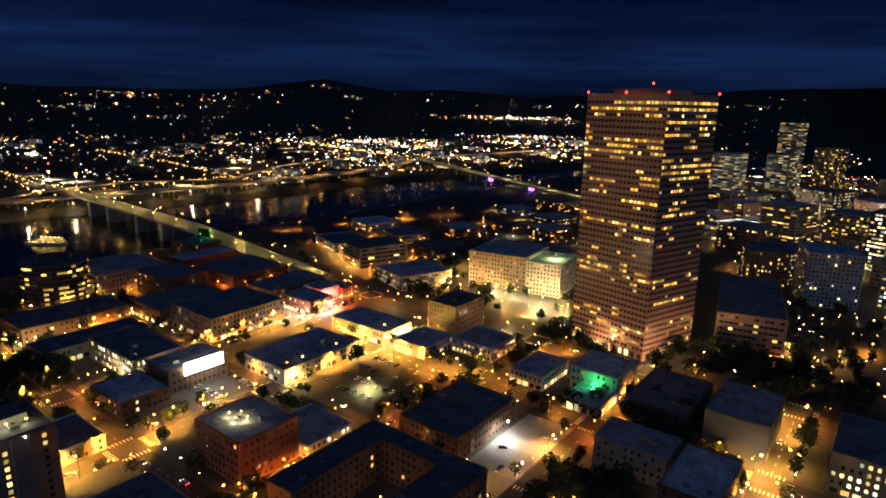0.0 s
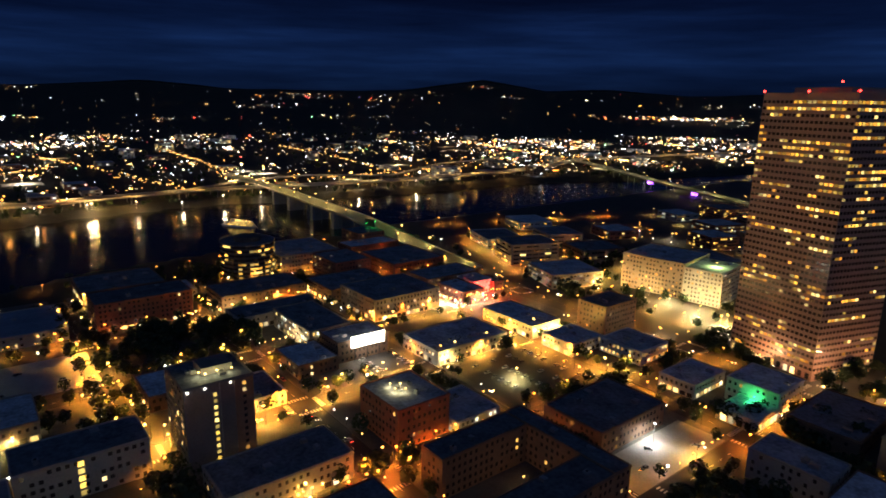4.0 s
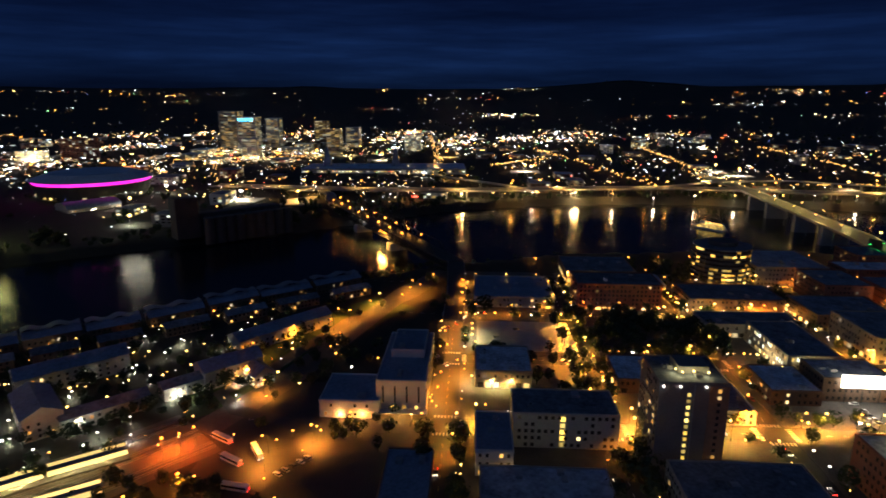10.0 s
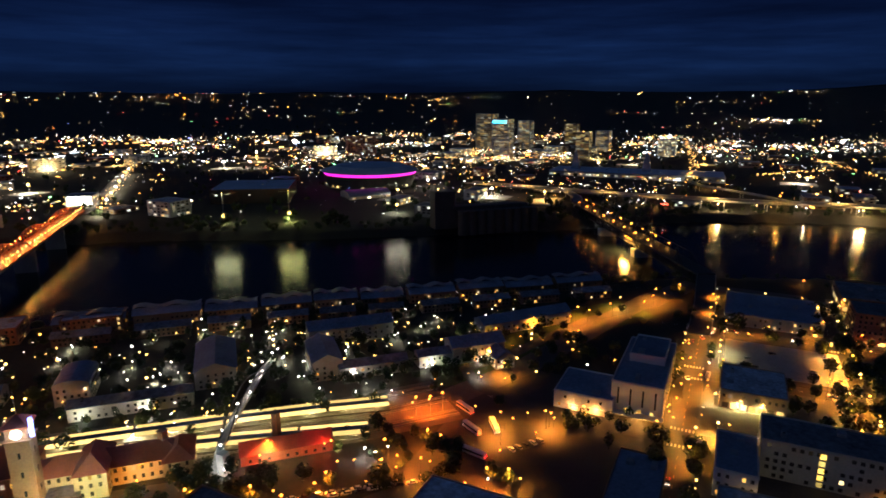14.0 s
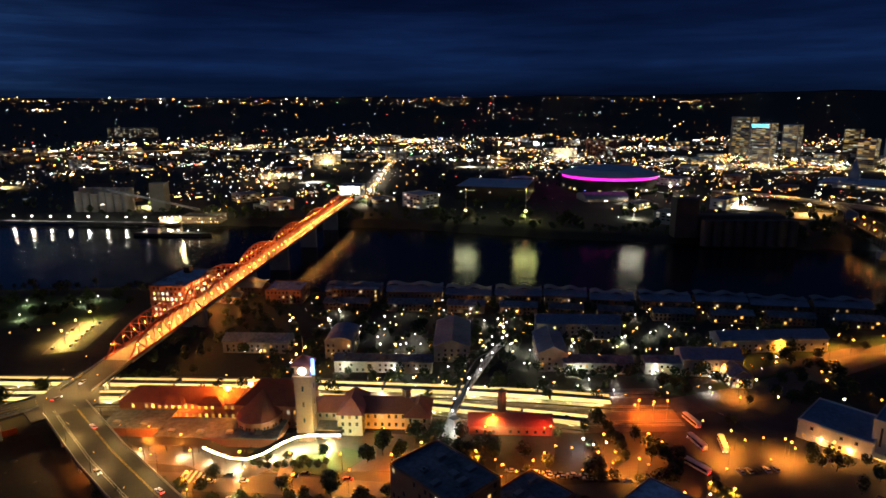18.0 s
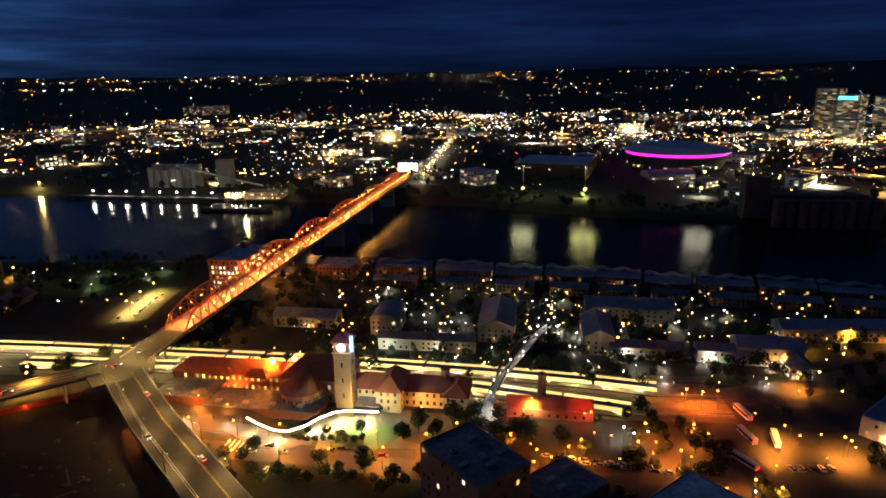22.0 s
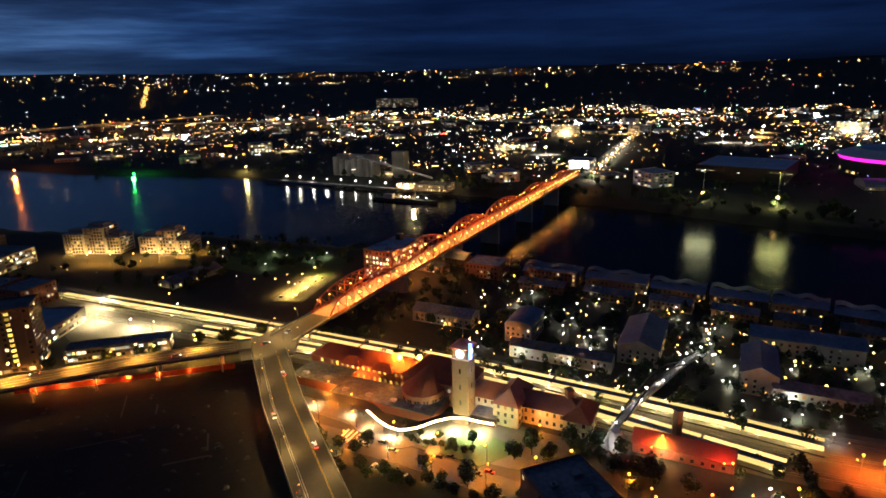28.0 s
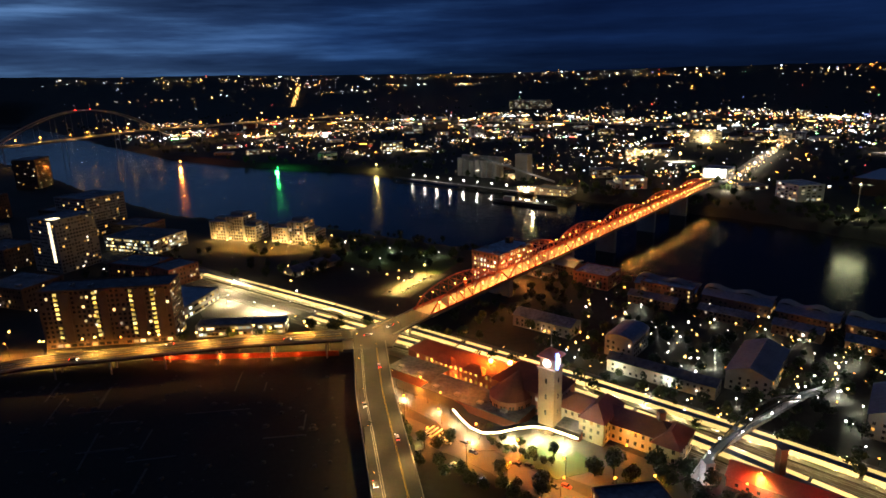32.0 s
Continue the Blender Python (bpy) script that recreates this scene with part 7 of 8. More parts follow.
def street_lamps():
    rng = random.Random(12)
    for i, x in enumerate(AVE):
        for y in [s + o for s in STR for o in (13, 38, 64)]:
            if y > 205:
                continue
            kind = "amber" if rng.random() < 0.18 else ("gold" if rng.random() < 0.35 else "warm")
            if rng.random() < 0.88:
                side = 1 if rng.random() < 0.5 else -1
                street_lamp(kind, x + side * 6.9, y, 0.18, 180 if side > 0 else 0)
    for y in STR:
        for i in range(len(AVE) - 1):
            for x in (AVE[i] + 22, AVE[i] + 56):
                if rng.random() > 0.85:
                    continue
                side = 1 if rng.random() < 0.5 else -1
                street_lamp("warm", x, y + side * 6.9, 0.18, -90 * side)


street_lamps()

# ---- car parks, signs and small lights of the old town ----
lotmat = ASPHALT
for pts, lab in (([(188, -118), (248, -118), (248, -56), (188, -56)], "open car park with scattered parked cars"), ([(106, -112), (131, -112), (131, -42), (106, -42)], "small pale car park lit by one lamp"),
                 ([(266, -48), (293, -48), (293, -14), (266, -14)], "car park under the billboard"), ([(349, 113), (402, 113), (402, 177), (349, 177)], "fenced car park lit by floodlights")):
    tagged(part("car_park", Form().prism(pts, 0.18, 0.20), CONC if "pale" in lab or "flood" in lab else ASPHALT), lab, "car park", kind="structure")
rc = random.Random(21)
for row, y in enumerate((-112, -98, -84, -70)):
    for i in range(9):
        if rc.random() < 0.72:
            car(196 + 5.6 * i + rc.uniform(-0.4, 0.4), y, 0.2, 90 + rc.uniform(-3, 3) + (180 if rc.random() < 0.4 else 0), rc.choice([0, 1, 1, 2, 0]))
for i in range(6):
    for y in (-20, -40):
        if rc.random() < 0.7:
            car(270 + 4 * i, y, 0.2, 90 + rc.uniform(-4, 4), rc.choice([0, 1, 2]))
for x, y in ((116, -60), (124, -75), (112, -96), (360, 160), (372, 164), (386, 150)):
    car(x, y, 0.2, rc.uniform(0, 360), rc.choice([0, 1, 2]))
for x in AVE[:6]:
    for k in range(2):
        y = rc.uniform(-190, 180)
        if min(abs(y - s) for s in STR) > 12:
            car(x + rc.choice([-3.6, 3.6]), y, 0.03, rc.choice([90, 270]), rc.choice([0, 1, 2, 3]))
for y in STR[:5]:
    for k in range(2):
        x = rc.uniform(60, 480)
        if min(abs(x - a) for a in AVE) > 12:
            car(x, y + rc.choice([-3.6, 3.6]), 0.03, rc.choice([0, 180]), rc.choice([0, 1, 2, 3]))
for s, n in ((-60, -48), (-35, -52), (-10, -50), (15, -44), (34, -47)):
    x, y = rail_xy(s, n)
    car(x, y, 0.06, TURN, rc.choice([0, 2, 3]))


def mast(x, y, h, kind, power, colour, mat, label):
    q = thing("light_mast", label, "light mast", "light masts", at=(x, y, 0.05))
    part("mast", Form().tube((0, 0, 0), (0, 0, h), 0.14, 6), GALV, q)
    part("lamp_head", Form().dome(0, 0, h + 0.3, 0.55), mat, q, "glowing lamp head")
    lamp("light", q, (0.8, 0.8, h - 0.8), power * 0.6, colour, 0.5, 140)
    return q


mast(214, -78, 7, "gold", 40000, (1.0, 0.88, 0.35), E_GOLD, "car park lamp with a yellow-white light")
mast(126, -82, 10, "cool", 26000, (1.0, 0.97, 0.88), E_COOL, "car park lamp with a white light")
for x in (356, 366, 376):
    mast(x, 180, 8, "gold", 13000, (1.0, 0.86, 0.42), E_GOLD, "floodlight on the car park fence")
for x, y in ((296, 168), (296, 158), (300, 180)):
    mast(x, y, 6, "gold", 16000, (1.0, 0.72, 0.26), E_GOLD, "bright lamp before the corner store")
fence = thing("fence", "wire fence round the car park", "fence")
for i in range(11):
    x = 349 + 5.3 * i
    part("post", Form().tube((x, 178, 0.1), (x, 178, 3.0), 0.06, 5), GALV, fence)
part("top_rail", Form().beam((349, 178, 2.9), (402, 178, 2.9), 0.08, 0.08), GALV, fence)
part("middle_rail", Form().beam((349, 178, 1.5), (402, 178, 1.5), 0.08, 0.08), GALV, fence)

# billboard on the dark building
block("billboard_building", "dark low building carrying a lit billboard", 293, -41, 318, -5, 13, BROWN, ROOF, DIM, 3, singles=6, turn=0)
bb = thing("billboard", "large white billboard glowing over a car park", "billboard")
part("panel", Form().beam((291.4, -13.2, 12.6), (290.6, -36.6, 12.6), 0.5, 7.0), E_SCREEN, bb, "bright white lit panel")
for k in (0.1, 0.5, 0.9):
    part("support", Form().tube((292.1, -14 - 22 * k, 0.2), (292.1, -14 - 22 * k, 12.0), 0.25, 6), DARKMETAL, bb)
lamp("panel_light", bb, (288, -25, 13), 6000, (1.0, 0.92, 0.75), 1.2)

# roof plant lit at night
for x, y in ((206, 6), (209, 10), (212, 5), (215, 9)):
    q = thing("roof_lamp", "bright lamp among the roof units", "lamp", "roof lamps", at=(x, y, 20.1))
    part("post", Form().tube((0, 0, 0), (0, 0, 2.0), 0.08, 5), GALV, q)
    part("globe", Form().dome(0, 0, 2.2, 0.4), E_GOLD, q)
    lamp("light", q, (0, 0.9, 1.6), 350, (1.0, 0.86, 0.42), 0.3)
for x, y in ((231, 80), (232, 86), (234, 93), (231, 91)):
    q = thing("roof_lamp", "bright lamp on the tower roof", "lamp", "roof lamps", at=(x, y, 41.1))
    part("post", Form().tube((0, 0, 0), (0, 0, 2.5), 0.08, 5), GALV, q)
    part("globe", Form().dome(0, 0, 2.7, 0.4), E_GOLD, q)
    lamp("light", q, (0.6, 0.6, 2.0), 350, (1.0, 0.9, 0.45), 0.3)

# coloured shop and club lights, and fill lights; globes added to carry them
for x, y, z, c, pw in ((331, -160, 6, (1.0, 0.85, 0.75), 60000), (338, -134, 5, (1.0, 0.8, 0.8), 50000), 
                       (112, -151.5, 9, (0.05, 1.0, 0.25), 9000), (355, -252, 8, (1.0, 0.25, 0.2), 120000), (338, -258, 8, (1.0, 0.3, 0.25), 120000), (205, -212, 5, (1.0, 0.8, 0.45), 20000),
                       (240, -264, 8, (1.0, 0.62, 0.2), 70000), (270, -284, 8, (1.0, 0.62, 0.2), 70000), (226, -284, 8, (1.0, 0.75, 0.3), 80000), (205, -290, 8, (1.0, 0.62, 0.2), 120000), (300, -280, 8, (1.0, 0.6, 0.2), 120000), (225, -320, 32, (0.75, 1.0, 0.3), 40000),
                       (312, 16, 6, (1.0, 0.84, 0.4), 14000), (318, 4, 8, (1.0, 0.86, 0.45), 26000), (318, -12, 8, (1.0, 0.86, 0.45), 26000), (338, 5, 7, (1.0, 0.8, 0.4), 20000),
                       # the first three are fill to warm the pink tower's facade
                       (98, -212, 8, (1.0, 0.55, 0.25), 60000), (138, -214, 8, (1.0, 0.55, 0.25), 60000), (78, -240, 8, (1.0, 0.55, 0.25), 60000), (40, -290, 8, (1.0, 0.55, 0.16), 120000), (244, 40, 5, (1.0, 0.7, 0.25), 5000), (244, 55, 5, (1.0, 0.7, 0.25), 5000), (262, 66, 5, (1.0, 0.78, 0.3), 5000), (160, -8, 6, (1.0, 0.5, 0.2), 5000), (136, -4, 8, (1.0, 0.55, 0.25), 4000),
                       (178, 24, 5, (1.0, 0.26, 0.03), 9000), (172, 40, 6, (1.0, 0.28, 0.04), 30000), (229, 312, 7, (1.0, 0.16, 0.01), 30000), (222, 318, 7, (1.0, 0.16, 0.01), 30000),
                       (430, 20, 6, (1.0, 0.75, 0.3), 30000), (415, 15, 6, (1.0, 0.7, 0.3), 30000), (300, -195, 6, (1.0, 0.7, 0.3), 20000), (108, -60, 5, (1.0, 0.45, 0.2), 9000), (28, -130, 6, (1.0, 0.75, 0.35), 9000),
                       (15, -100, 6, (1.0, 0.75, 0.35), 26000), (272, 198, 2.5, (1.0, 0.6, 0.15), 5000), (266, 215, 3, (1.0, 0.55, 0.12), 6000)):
    q = thing("lantern", "globe added to carry a fill light at a building front", "lamp", "lanterns", at=(x, y, z))
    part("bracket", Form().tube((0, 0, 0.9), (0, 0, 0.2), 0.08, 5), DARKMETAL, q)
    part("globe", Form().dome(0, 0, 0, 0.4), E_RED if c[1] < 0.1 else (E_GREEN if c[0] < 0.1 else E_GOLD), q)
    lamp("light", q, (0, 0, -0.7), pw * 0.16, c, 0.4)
red = block("red_building", "building floodlit deep red", 350, -184, 372, -164, 11, PLASTER, ROOF, HOME, 3, singles=6, keep=0.3)
for x, y in ((346, -163), (346, -170), (346, -177)):
    lamp("facade_light", red, (x - 361, y + 174, 5.0), 9000, (1.0, 0.035, 0.02), 0.4)
    part("facade_lamp", Form().dome(x - 359.4, y + 174, 5.2, 0.35), E_RED, red, "red lamp on the facade")
club_row = thing("string_lights", "string of warm bulbs along a brick club front", "lights", at=(331.5, -160, 0))
for k in range(13):
    part("bulb", Form().dome(0, -19 + 3.2 * k, 8.6 - 0.5 * math.sin(k * 1.05), 0.34), E_WARM, club_row)
part("cable", Form().beam((0, -20, 8.9), (0, 20, 8.9), 0.06, 0.06), DARKMETAL, club_row)
for x, y, c, pw in ((328, -146, (1.0, 0.62, 0.55), 26000), (336, -132, (1.0, 0.7, 0.6), 30000), (348, -131, (1.0, 0.75, 0.6), 22000), (328, -166, (1.0, 0.3, 0.2), 16000)):
    mast(x, y, 5, "cool", pw, c, E_COOL, "bright pinkish lamp before the clubs")
for x, y in ((206, -262), (190, -266), (178, -262), (212, -276), (240, -280), (262, -284)):
    mast(x, y, 7, "gold", 100000, (1.0, 0.76, 0.34), E_GOLD, "bright forecourt lamp before the hotels")
for x, y in ((226, 310), (222, 316), (232, 306)):
    mast(x, y, 10, "amber", 24000, (1.0, 0.15, 0.008), E_AMBER, "tall red-orange lamp over the bus yard")
sign = thing("neon_sign", "long red and white neon sign over a shop front", "sign", at=(350, -258, 0))
part("post", Form().tube((-8, 0, 0), (-8, 0, 7), 0.2, 6), DARKMETAL, sign)
part("post", Form().tube((8, 0, 0), (8, 0, 7), 0.2, 6), DARKMETAL, sign)
part("tube_band", Form().box(-12, -0.3, 6.5, 12, 0.3, 7.3), E_RED, sign, "red neon band")
part("tube_band", Form().box(-12, -0.3, 7.5, 12, 0.3, 8.0), E_SCREEN, sign, "white neon band")
sc = thing("sign_board", "bright white upright sign board", "sign", at=(319, -271, 0))
part("post", Form().tube((0, 0, 0), (0, 0, 4), 0.3, 6), DARKMETAL, sc)
part("panel", Form().slab(0, 0, 11, 0.6, 4, 9, 35), E_SCREEN, sc)
gs = thing("roof_sign", "green neon roof sign on a steel frame", "sign", at=(548, -185, 0))
part("frame", Form().beam((-7, -2, 27), (7, 2, 27), 0.4, 8).beam((-6, -1.7, 20), (-6, -1.7, 30), 0.4, 0.4).beam((6, 1.7, 20), (6, 1.7, 30), 0.4, 0.4), DARKMETAL, gs)
for k in range(3):
    part("neon_tube", Form().beam((-7 + k, -2.5, 29.5 - 2 * k), (7 - k, 1.5, 29.5 - 2 * k), 0.4, 0.8), E_GREEN, gs)
block("sign_building", "brick building under a green roof sign", 530, -192, 566, -160, 20, BRICK, ROOFD, HOME, 5, singles=20)

# more houses of the old quarter
for x0, y0, x1, y1, h, w_, lab in ((345, -193, 366, -182, 9, BRICK, "narrow brick shop house with few lights"), (374, -190, 406, -134, 12, BROWN, "brown brick warehouse with dim windows"), (424, -190, 484, -134, 14, BRICK, "brick loft block with dim windows"),
                                   (252, -159, 302, -131, 9, STONE, "long low market house with golden lights"), (396, -112, 440, -56, 11, BROWN, "dark low loft building"), (424, -48, 462, 20, 12, BROWN, "grey old commercial building front"),
                                   (380, -40, 406, 24, 9, CONC, "low building with a dark roof"), (110, 48, 168, 100, 11, BROWN, "dark apartment roofs with few lights"),
                                   (187, 46, 214, 100, 12, CONC, "grey building beside the tower"), (500, -120, 560, -60, 16, STONE, "pale river-front building with lit windows"), (500, 40, 552, 100, 10, BROWN, "low river-front building among trees"),
                                   (30, 48, 88, 100, 10, BROWN, "dark low roofs with few lights"), (30, -32, 88, 24, 12, BROWN, "dark low loft building"), (60, -190, 92, -142, 10, BROWN, "dark low building behind trees"),
                                   (30, 204, 88, 270, 10, CONC, "low dark roof by the avenue"), (100, 206, 168, 280, 9, CONC, "low hall roof beside the avenue"), (187, 124, 214, 176, 7, CONC, "low roof beside the apartments"),
                                   (110, 126, 168, 178, 12, BROWN, "dark apartment roof with few lights"), (500, -190, 528, -134, 15, BRICK, "brick corner building by the bridge"), (470, 24, 500, 44, 8, CONC, "low glass pavilion among trees")):
    block("old_house", lab, x0, y0, x1, y1, h, w_, rc.choice([ROOF, ROOFD, ROOFD]), DIM, 0, singles=16, units=3, shop=SHOP if h < 13 and rc.random() < 0.5 else None)
for i in range(8):
    q = thing("wall_lamp", "golden wall lamp on the market house", "lamp", "wall lamps", at=(251.2, -157 + 3.6 * i, 5.5))
    part("bracket", Form().tube((0.8, 0, 0), (-0.4, 0, 0.2), 0.06, 5), DARKMETAL, q)
    part("globe", Form().dome(-0.6, 0, 0.4, 0.35), E_GOLD, q)
    if i % 2 == 0:
        lamp("light", q, (-1.2, 0, 0), 7000, (1.0, 0.66, 0.17), 0.3)
for i in range(7):
    for x, y, t in ((254, -108 + 8.5 * i, 0), (256 + 5.2 * i, -113.5, 90)):
        if i % 2 == 0 or t:
            q = thing("wall_lamp", "golden lamp on the market front", "lamp", "wall lamps", at=(x, y, 4.5), turn=t)
            part("globe", Form().dome(-0.5, 0, 0.4, 0.35), E_GOLD, q)
            part("bracket", Form().tube((1.2, 0, 0), (-0.3, 0, 0.2), 0.06, 5), DARKMETAL, q)
            if i % 3 == 0:
                lamp("light", q, (-1.3, 0, 0), 7000, (1.0, 0.72, 0.24), 0.3)

# ---- downtown south of the wide street ----
rd = random.Random(40)


def downtown():
    u, v = Vector((math.cos(radians(-20)), math.sin(radians(-20)))), Vector((math.sin(radians(20)), math.cos(radians(20))))
    names = ("office_building", "hotel_building", "department_store")
    for i in range(-2, 7):
        for j in range(-2, 14):
            p = Vector((60, -330)) + u * (i * 79) - v * (j * 79)
            d, side = bank(p.x, p.y)
            if d < 45 or side > 0 or p.y > -250 or abs(p.x - 70) < 75 and p.y > -500 or p.x < -150 or p.x < 325 and p.y > -400:
                continue
            if rd.random() < 0.12:
                continue
            near = i >= 3
            h = rd.choice([10, 12, 15, 20]) if near else rd.choice([18, 25, 30, 38, 50, 62] if j > 3 else [14, 18, 24, 30])
            a, b = rd.uniform(20, 28), rd.uniform(18, 27)
            block(rd.choice(names), rd.choice(["stone office building with lit floors", "pale downtown building with lit windows", "brick downtown building with lit windows"]), p.x - a, p.y - b, p.x + a, p.y + b, h,
                  rd.choice([STONE, CONC, BRICK, PLASTER, BROWN]), rd.choice([ROOF, ROOFD]), rd.choice([OFFICE, RIBBON, HOME, RIBBON]), 0, singles=0, units=0, cornice=False, turn=-20, w=2.4 if (i + j) % 2 else 6.2, gap=3.2 if (i + j) % 2 else 7.0, seed=i * 20 + j)
            if rd.random() < 0.8:
                q = p + u * 36 + v * rd.uniform(-30, 30)
                mast(q.x, q.y, 9, "gold", 26000, rd.choice([(1.0, 0.6, 0.18), (1.0, 0.85, 0.6), (1.0, 0.45, 0.1)]), E_GOLD, "tall street lamp in a downtown street")


downtown()
block("office_tower", "tall tower with a bright lit crown", 185, -1390, 225, -1350, 135, STONE, ROOFD, RIBBON, 34, singles=0, w=9, gap=9.6, turn=-20)
block("office_tower", "broad glass office tower with lit floors", 235, -1085, 285, -1045, 82, CONC, ROOFD, RIBBON, 20, singles=0, w=9, gap=9.6, turn=-20)
block("office_tower", "square office tower with lit floors", 165, -1200, 210, -1160, 78, CONC, ROOFD, RIBBON, 19, singles=0, w=9, gap=9.6, turn=-20)
block("office_tower", "dark office tower with gold windows", 90, -1180, 130, -1140, 95, BROWN, ROOFD, OFFICE, 24, singles=0, w=2.6, gap=3.2, turn=-20)
block("office_tower", "dark office slab with lit floors", -30, -640, 10, -590, 60, BROWN, ROOFD, BRIGHT, 15, singles=20, w=2.6, gap=3.4, turn=-20)
block("office_building", "office block with rows of yellow windows", -55, -500, -8, -450, 38, CONC, ROOFD, BRIGHT, 10, singles=40, w=2.2, gap=3.0, turn=-15)
for x, y in ((150, -690), (108, -752), (62, -822)):
    pk = block("parking_garage", "white open parking garage with bright lit decks", x - 24, y - 20, x + 24, y + 20, 18, PLASTER, CONC, BRIGHT, 6, singles=0, w=6, wh=1.4, gap=6.4, turn=-20, keep=1.0)
    lamp("deck_light", pk, (0, 0, 24), 90000, (0.95, 1.0, 0.85), 1.0)

# ---- lamps along ramps and round the station ----
for y in range(300, 500, 33):
    x = 24 + (9 - 24) * (y - 250) / 250
    street_lamp("pale", x - 9.0, y, 11.6, 0)
    street_lamp("pale", x + 9.0, y + 16, 11.6, 180)
for x in range(-180, 0, 30):
    street_lamp("gold", x, 526.5 + 0.02 * x, 10.6, -90)
for x, y, t in ((-2, 528, -60), (28, 508, 160), (30, 540, 200), (14, 530, -60)):
    street_lamp("pale", x, y, 12.4, t)
for s in range(-80, 70, 22):
    x, y = rail_xy(s, -40)
    street_lamp("amber", x, y, 0.05, TURN - 90)
for s, n, k in ((-52, -58, "warm"), (-30, -60, "amber"), (-8, -58, "warm"), (14, -60, "amber"), (36, -56, "warm"), (52, -44, "amber"), (64, -34, "warm"), (74, -52, "amber"), (88, -40, "amber"), (98, -58, "amber"), (112, -46, "amber")):
    street_lamp(k, *rail_xy(s, n), 0.05, TURN + 90)
for x, y in ((150, 318), (172, 300), (215, 268), (240, 252), (180, 262), (250, 236), (185, 312)):
    street_lamp("amber" if x < 195 else "warm", x, y, 0.05, rc.uniform(0, 360))
for x, y in ((250, 205), (300, 196), (335, 197), (366, 196), (300, 305), (330, 316), (362, 296), (396, 268), (430, 236), (284, 292), (460, 222)):
    street_lamp("warm", x, y, 0.05, rc.uniform(0, 360))
for k in range(84):
    x, y = rail_xy(rc.uniform(-20, 265), rc.uniform(30, 165))
    d, side = bank(x, y)
    if d > 12:
        street_lamp("small", x, y, 0.05, rc.uniform(0, 360))
# lamps of the forecourt, the parking rows and the bus yard
for x, y, k in ((160, 355, "warm"), (174, 339, "warm"), (162, 327, "amber"), (166, 321, "warm"), (175, 316, "cool"), (181, 313, "cool"), (179, 291, "warm"), (134, 326, "amber"), (134, 338, "warm"), (168, 268, "amber"), (178, 264, "cool"),
                (184, 252, "warm"), (221, 257, "amber"), (238, 253, "warm"), (229, 271, "warm"), (237, 266, "warm"), (200, 296, "amber"), (232, 292, "amber"), (169, 302, "amber"), (155, 308, "amber"), (200, 267, "amber")):
    if (x + y) % 5 < 2:
        street_lamp(k, x, y, 0.05, rc.uniform(0, 360))
    bulb = thing("yard_lamp", "small bright lamp beside the parked cars", "lamp", "yard lamps", at=(x + 3, y - 3, 0.05))
    part("post", Form().tube((0, 0, 0), (0, 0, 5), 0.07, 5), DARKMETAL, bulb)
    part("globe", Form().dome(0, 0, 5.2, 0.42), E_COOL if k == "cool" else E_WARM, bulb, "glowing globe")
for k in range(9):
    car(150 + 3.6 * k, 316 - 4.1 * k, 0.06, 130, k % 3)
    car(141 + 3.4 * k, 330 - 4.0 * k, 0.06, 130, (k + 1) % 3)
for k in range(5):
    car(213 + 3.2 * k, 262 - 2.4 * k, 0.06, 55, k % 3)
# riverside road, and the two bright streets behind the brick offices
for x, y, k in ((374, 274, "warm"), (396, 274, "warm"), (414, 254, "warm"), (432, 250, "gold"), (448, 228, "warm"), (466, 228, "warm"), (486, 212, "warm")):
    street_lamp(k, x, y, 0.05, 60)
canopy = thing("canopy", "lit white canopy along the white building", "canopy", at=(264.2, 214, 0))
part("roof", Form().box(-2.4, -12, 3.0, 2.4, 40, 3.3), PLASTER, canopy)
for k in range(8):
    part("strip_lamp", Form().box(-2.0, -10 + 6.2 * k, 2.86, -1.6, -7 + 6.2 * k, 2.98), E_GOLD, canopy, "glowing strip under the canopy")
    part("post", Form().tube((-2.2, -11 + 6.6 * k, 0), (-2.2, -11 + 6.6 * k, 3.0), 0.08, 5), GALV, canopy)
for k in range(4):
    lamp("canopy_light", canopy, (-3.0, -4 + 12 * k, 2.6), 1500, (1.0, 0.45, 0.12), 0.3)
for i in range(9):
    street_lamp("gold", AVE[5] + (6.9 if i % 2 else -6.9) + 2, 42 - 13 * i, 0.18, 180 if i % 2 else 0)
    street_lamp("gold" if i % 2 else "warm", 425 + 10.5 * i, STR[2] + (6.9 if i % 2 else -6.9), 0.18, -90 if i % 2 else 90)
for i in range(10):
    street_lamp("gold" if i % 3 else "warm", AVE[3] + (-6.9 if i % 2 else 6.9), 44 + 14.5 * i, 0.18, 0 if i % 2 else 180)
    street_lamp("warm" if i % 3 else "gold", 268 + 14 * i, STR[1] + (6.9 if i % 2 else -6.9), 0.18, -90 if i % 2 else 90)
# bright shopping streets
for i in range(17):
    x = 190 + 13.5 * i
    if min(abs(x - a) for a in AVE) > 8:
        street_lamp("warm" if i % 3 else "gold", x, STR[4] + (6.9 if i % 2 else -6.9), 0.18, -90 if i % 2 else 90)
for i in range(11):
    y = STR[4] + 12 + 13.5 * i
    if min(abs(y - s_) for s_ in STR) > 8:
        street_lamp("gold", AVE[3] + (6.9 if i % 2 else -6.9), y, 0.18, 180 if i % 2 else 0)
        street_lamp("gold", AVE[4] + (6.9 if i % 2 else -6.9), y - 40, 0.18, 180 if i % 2 else 0)

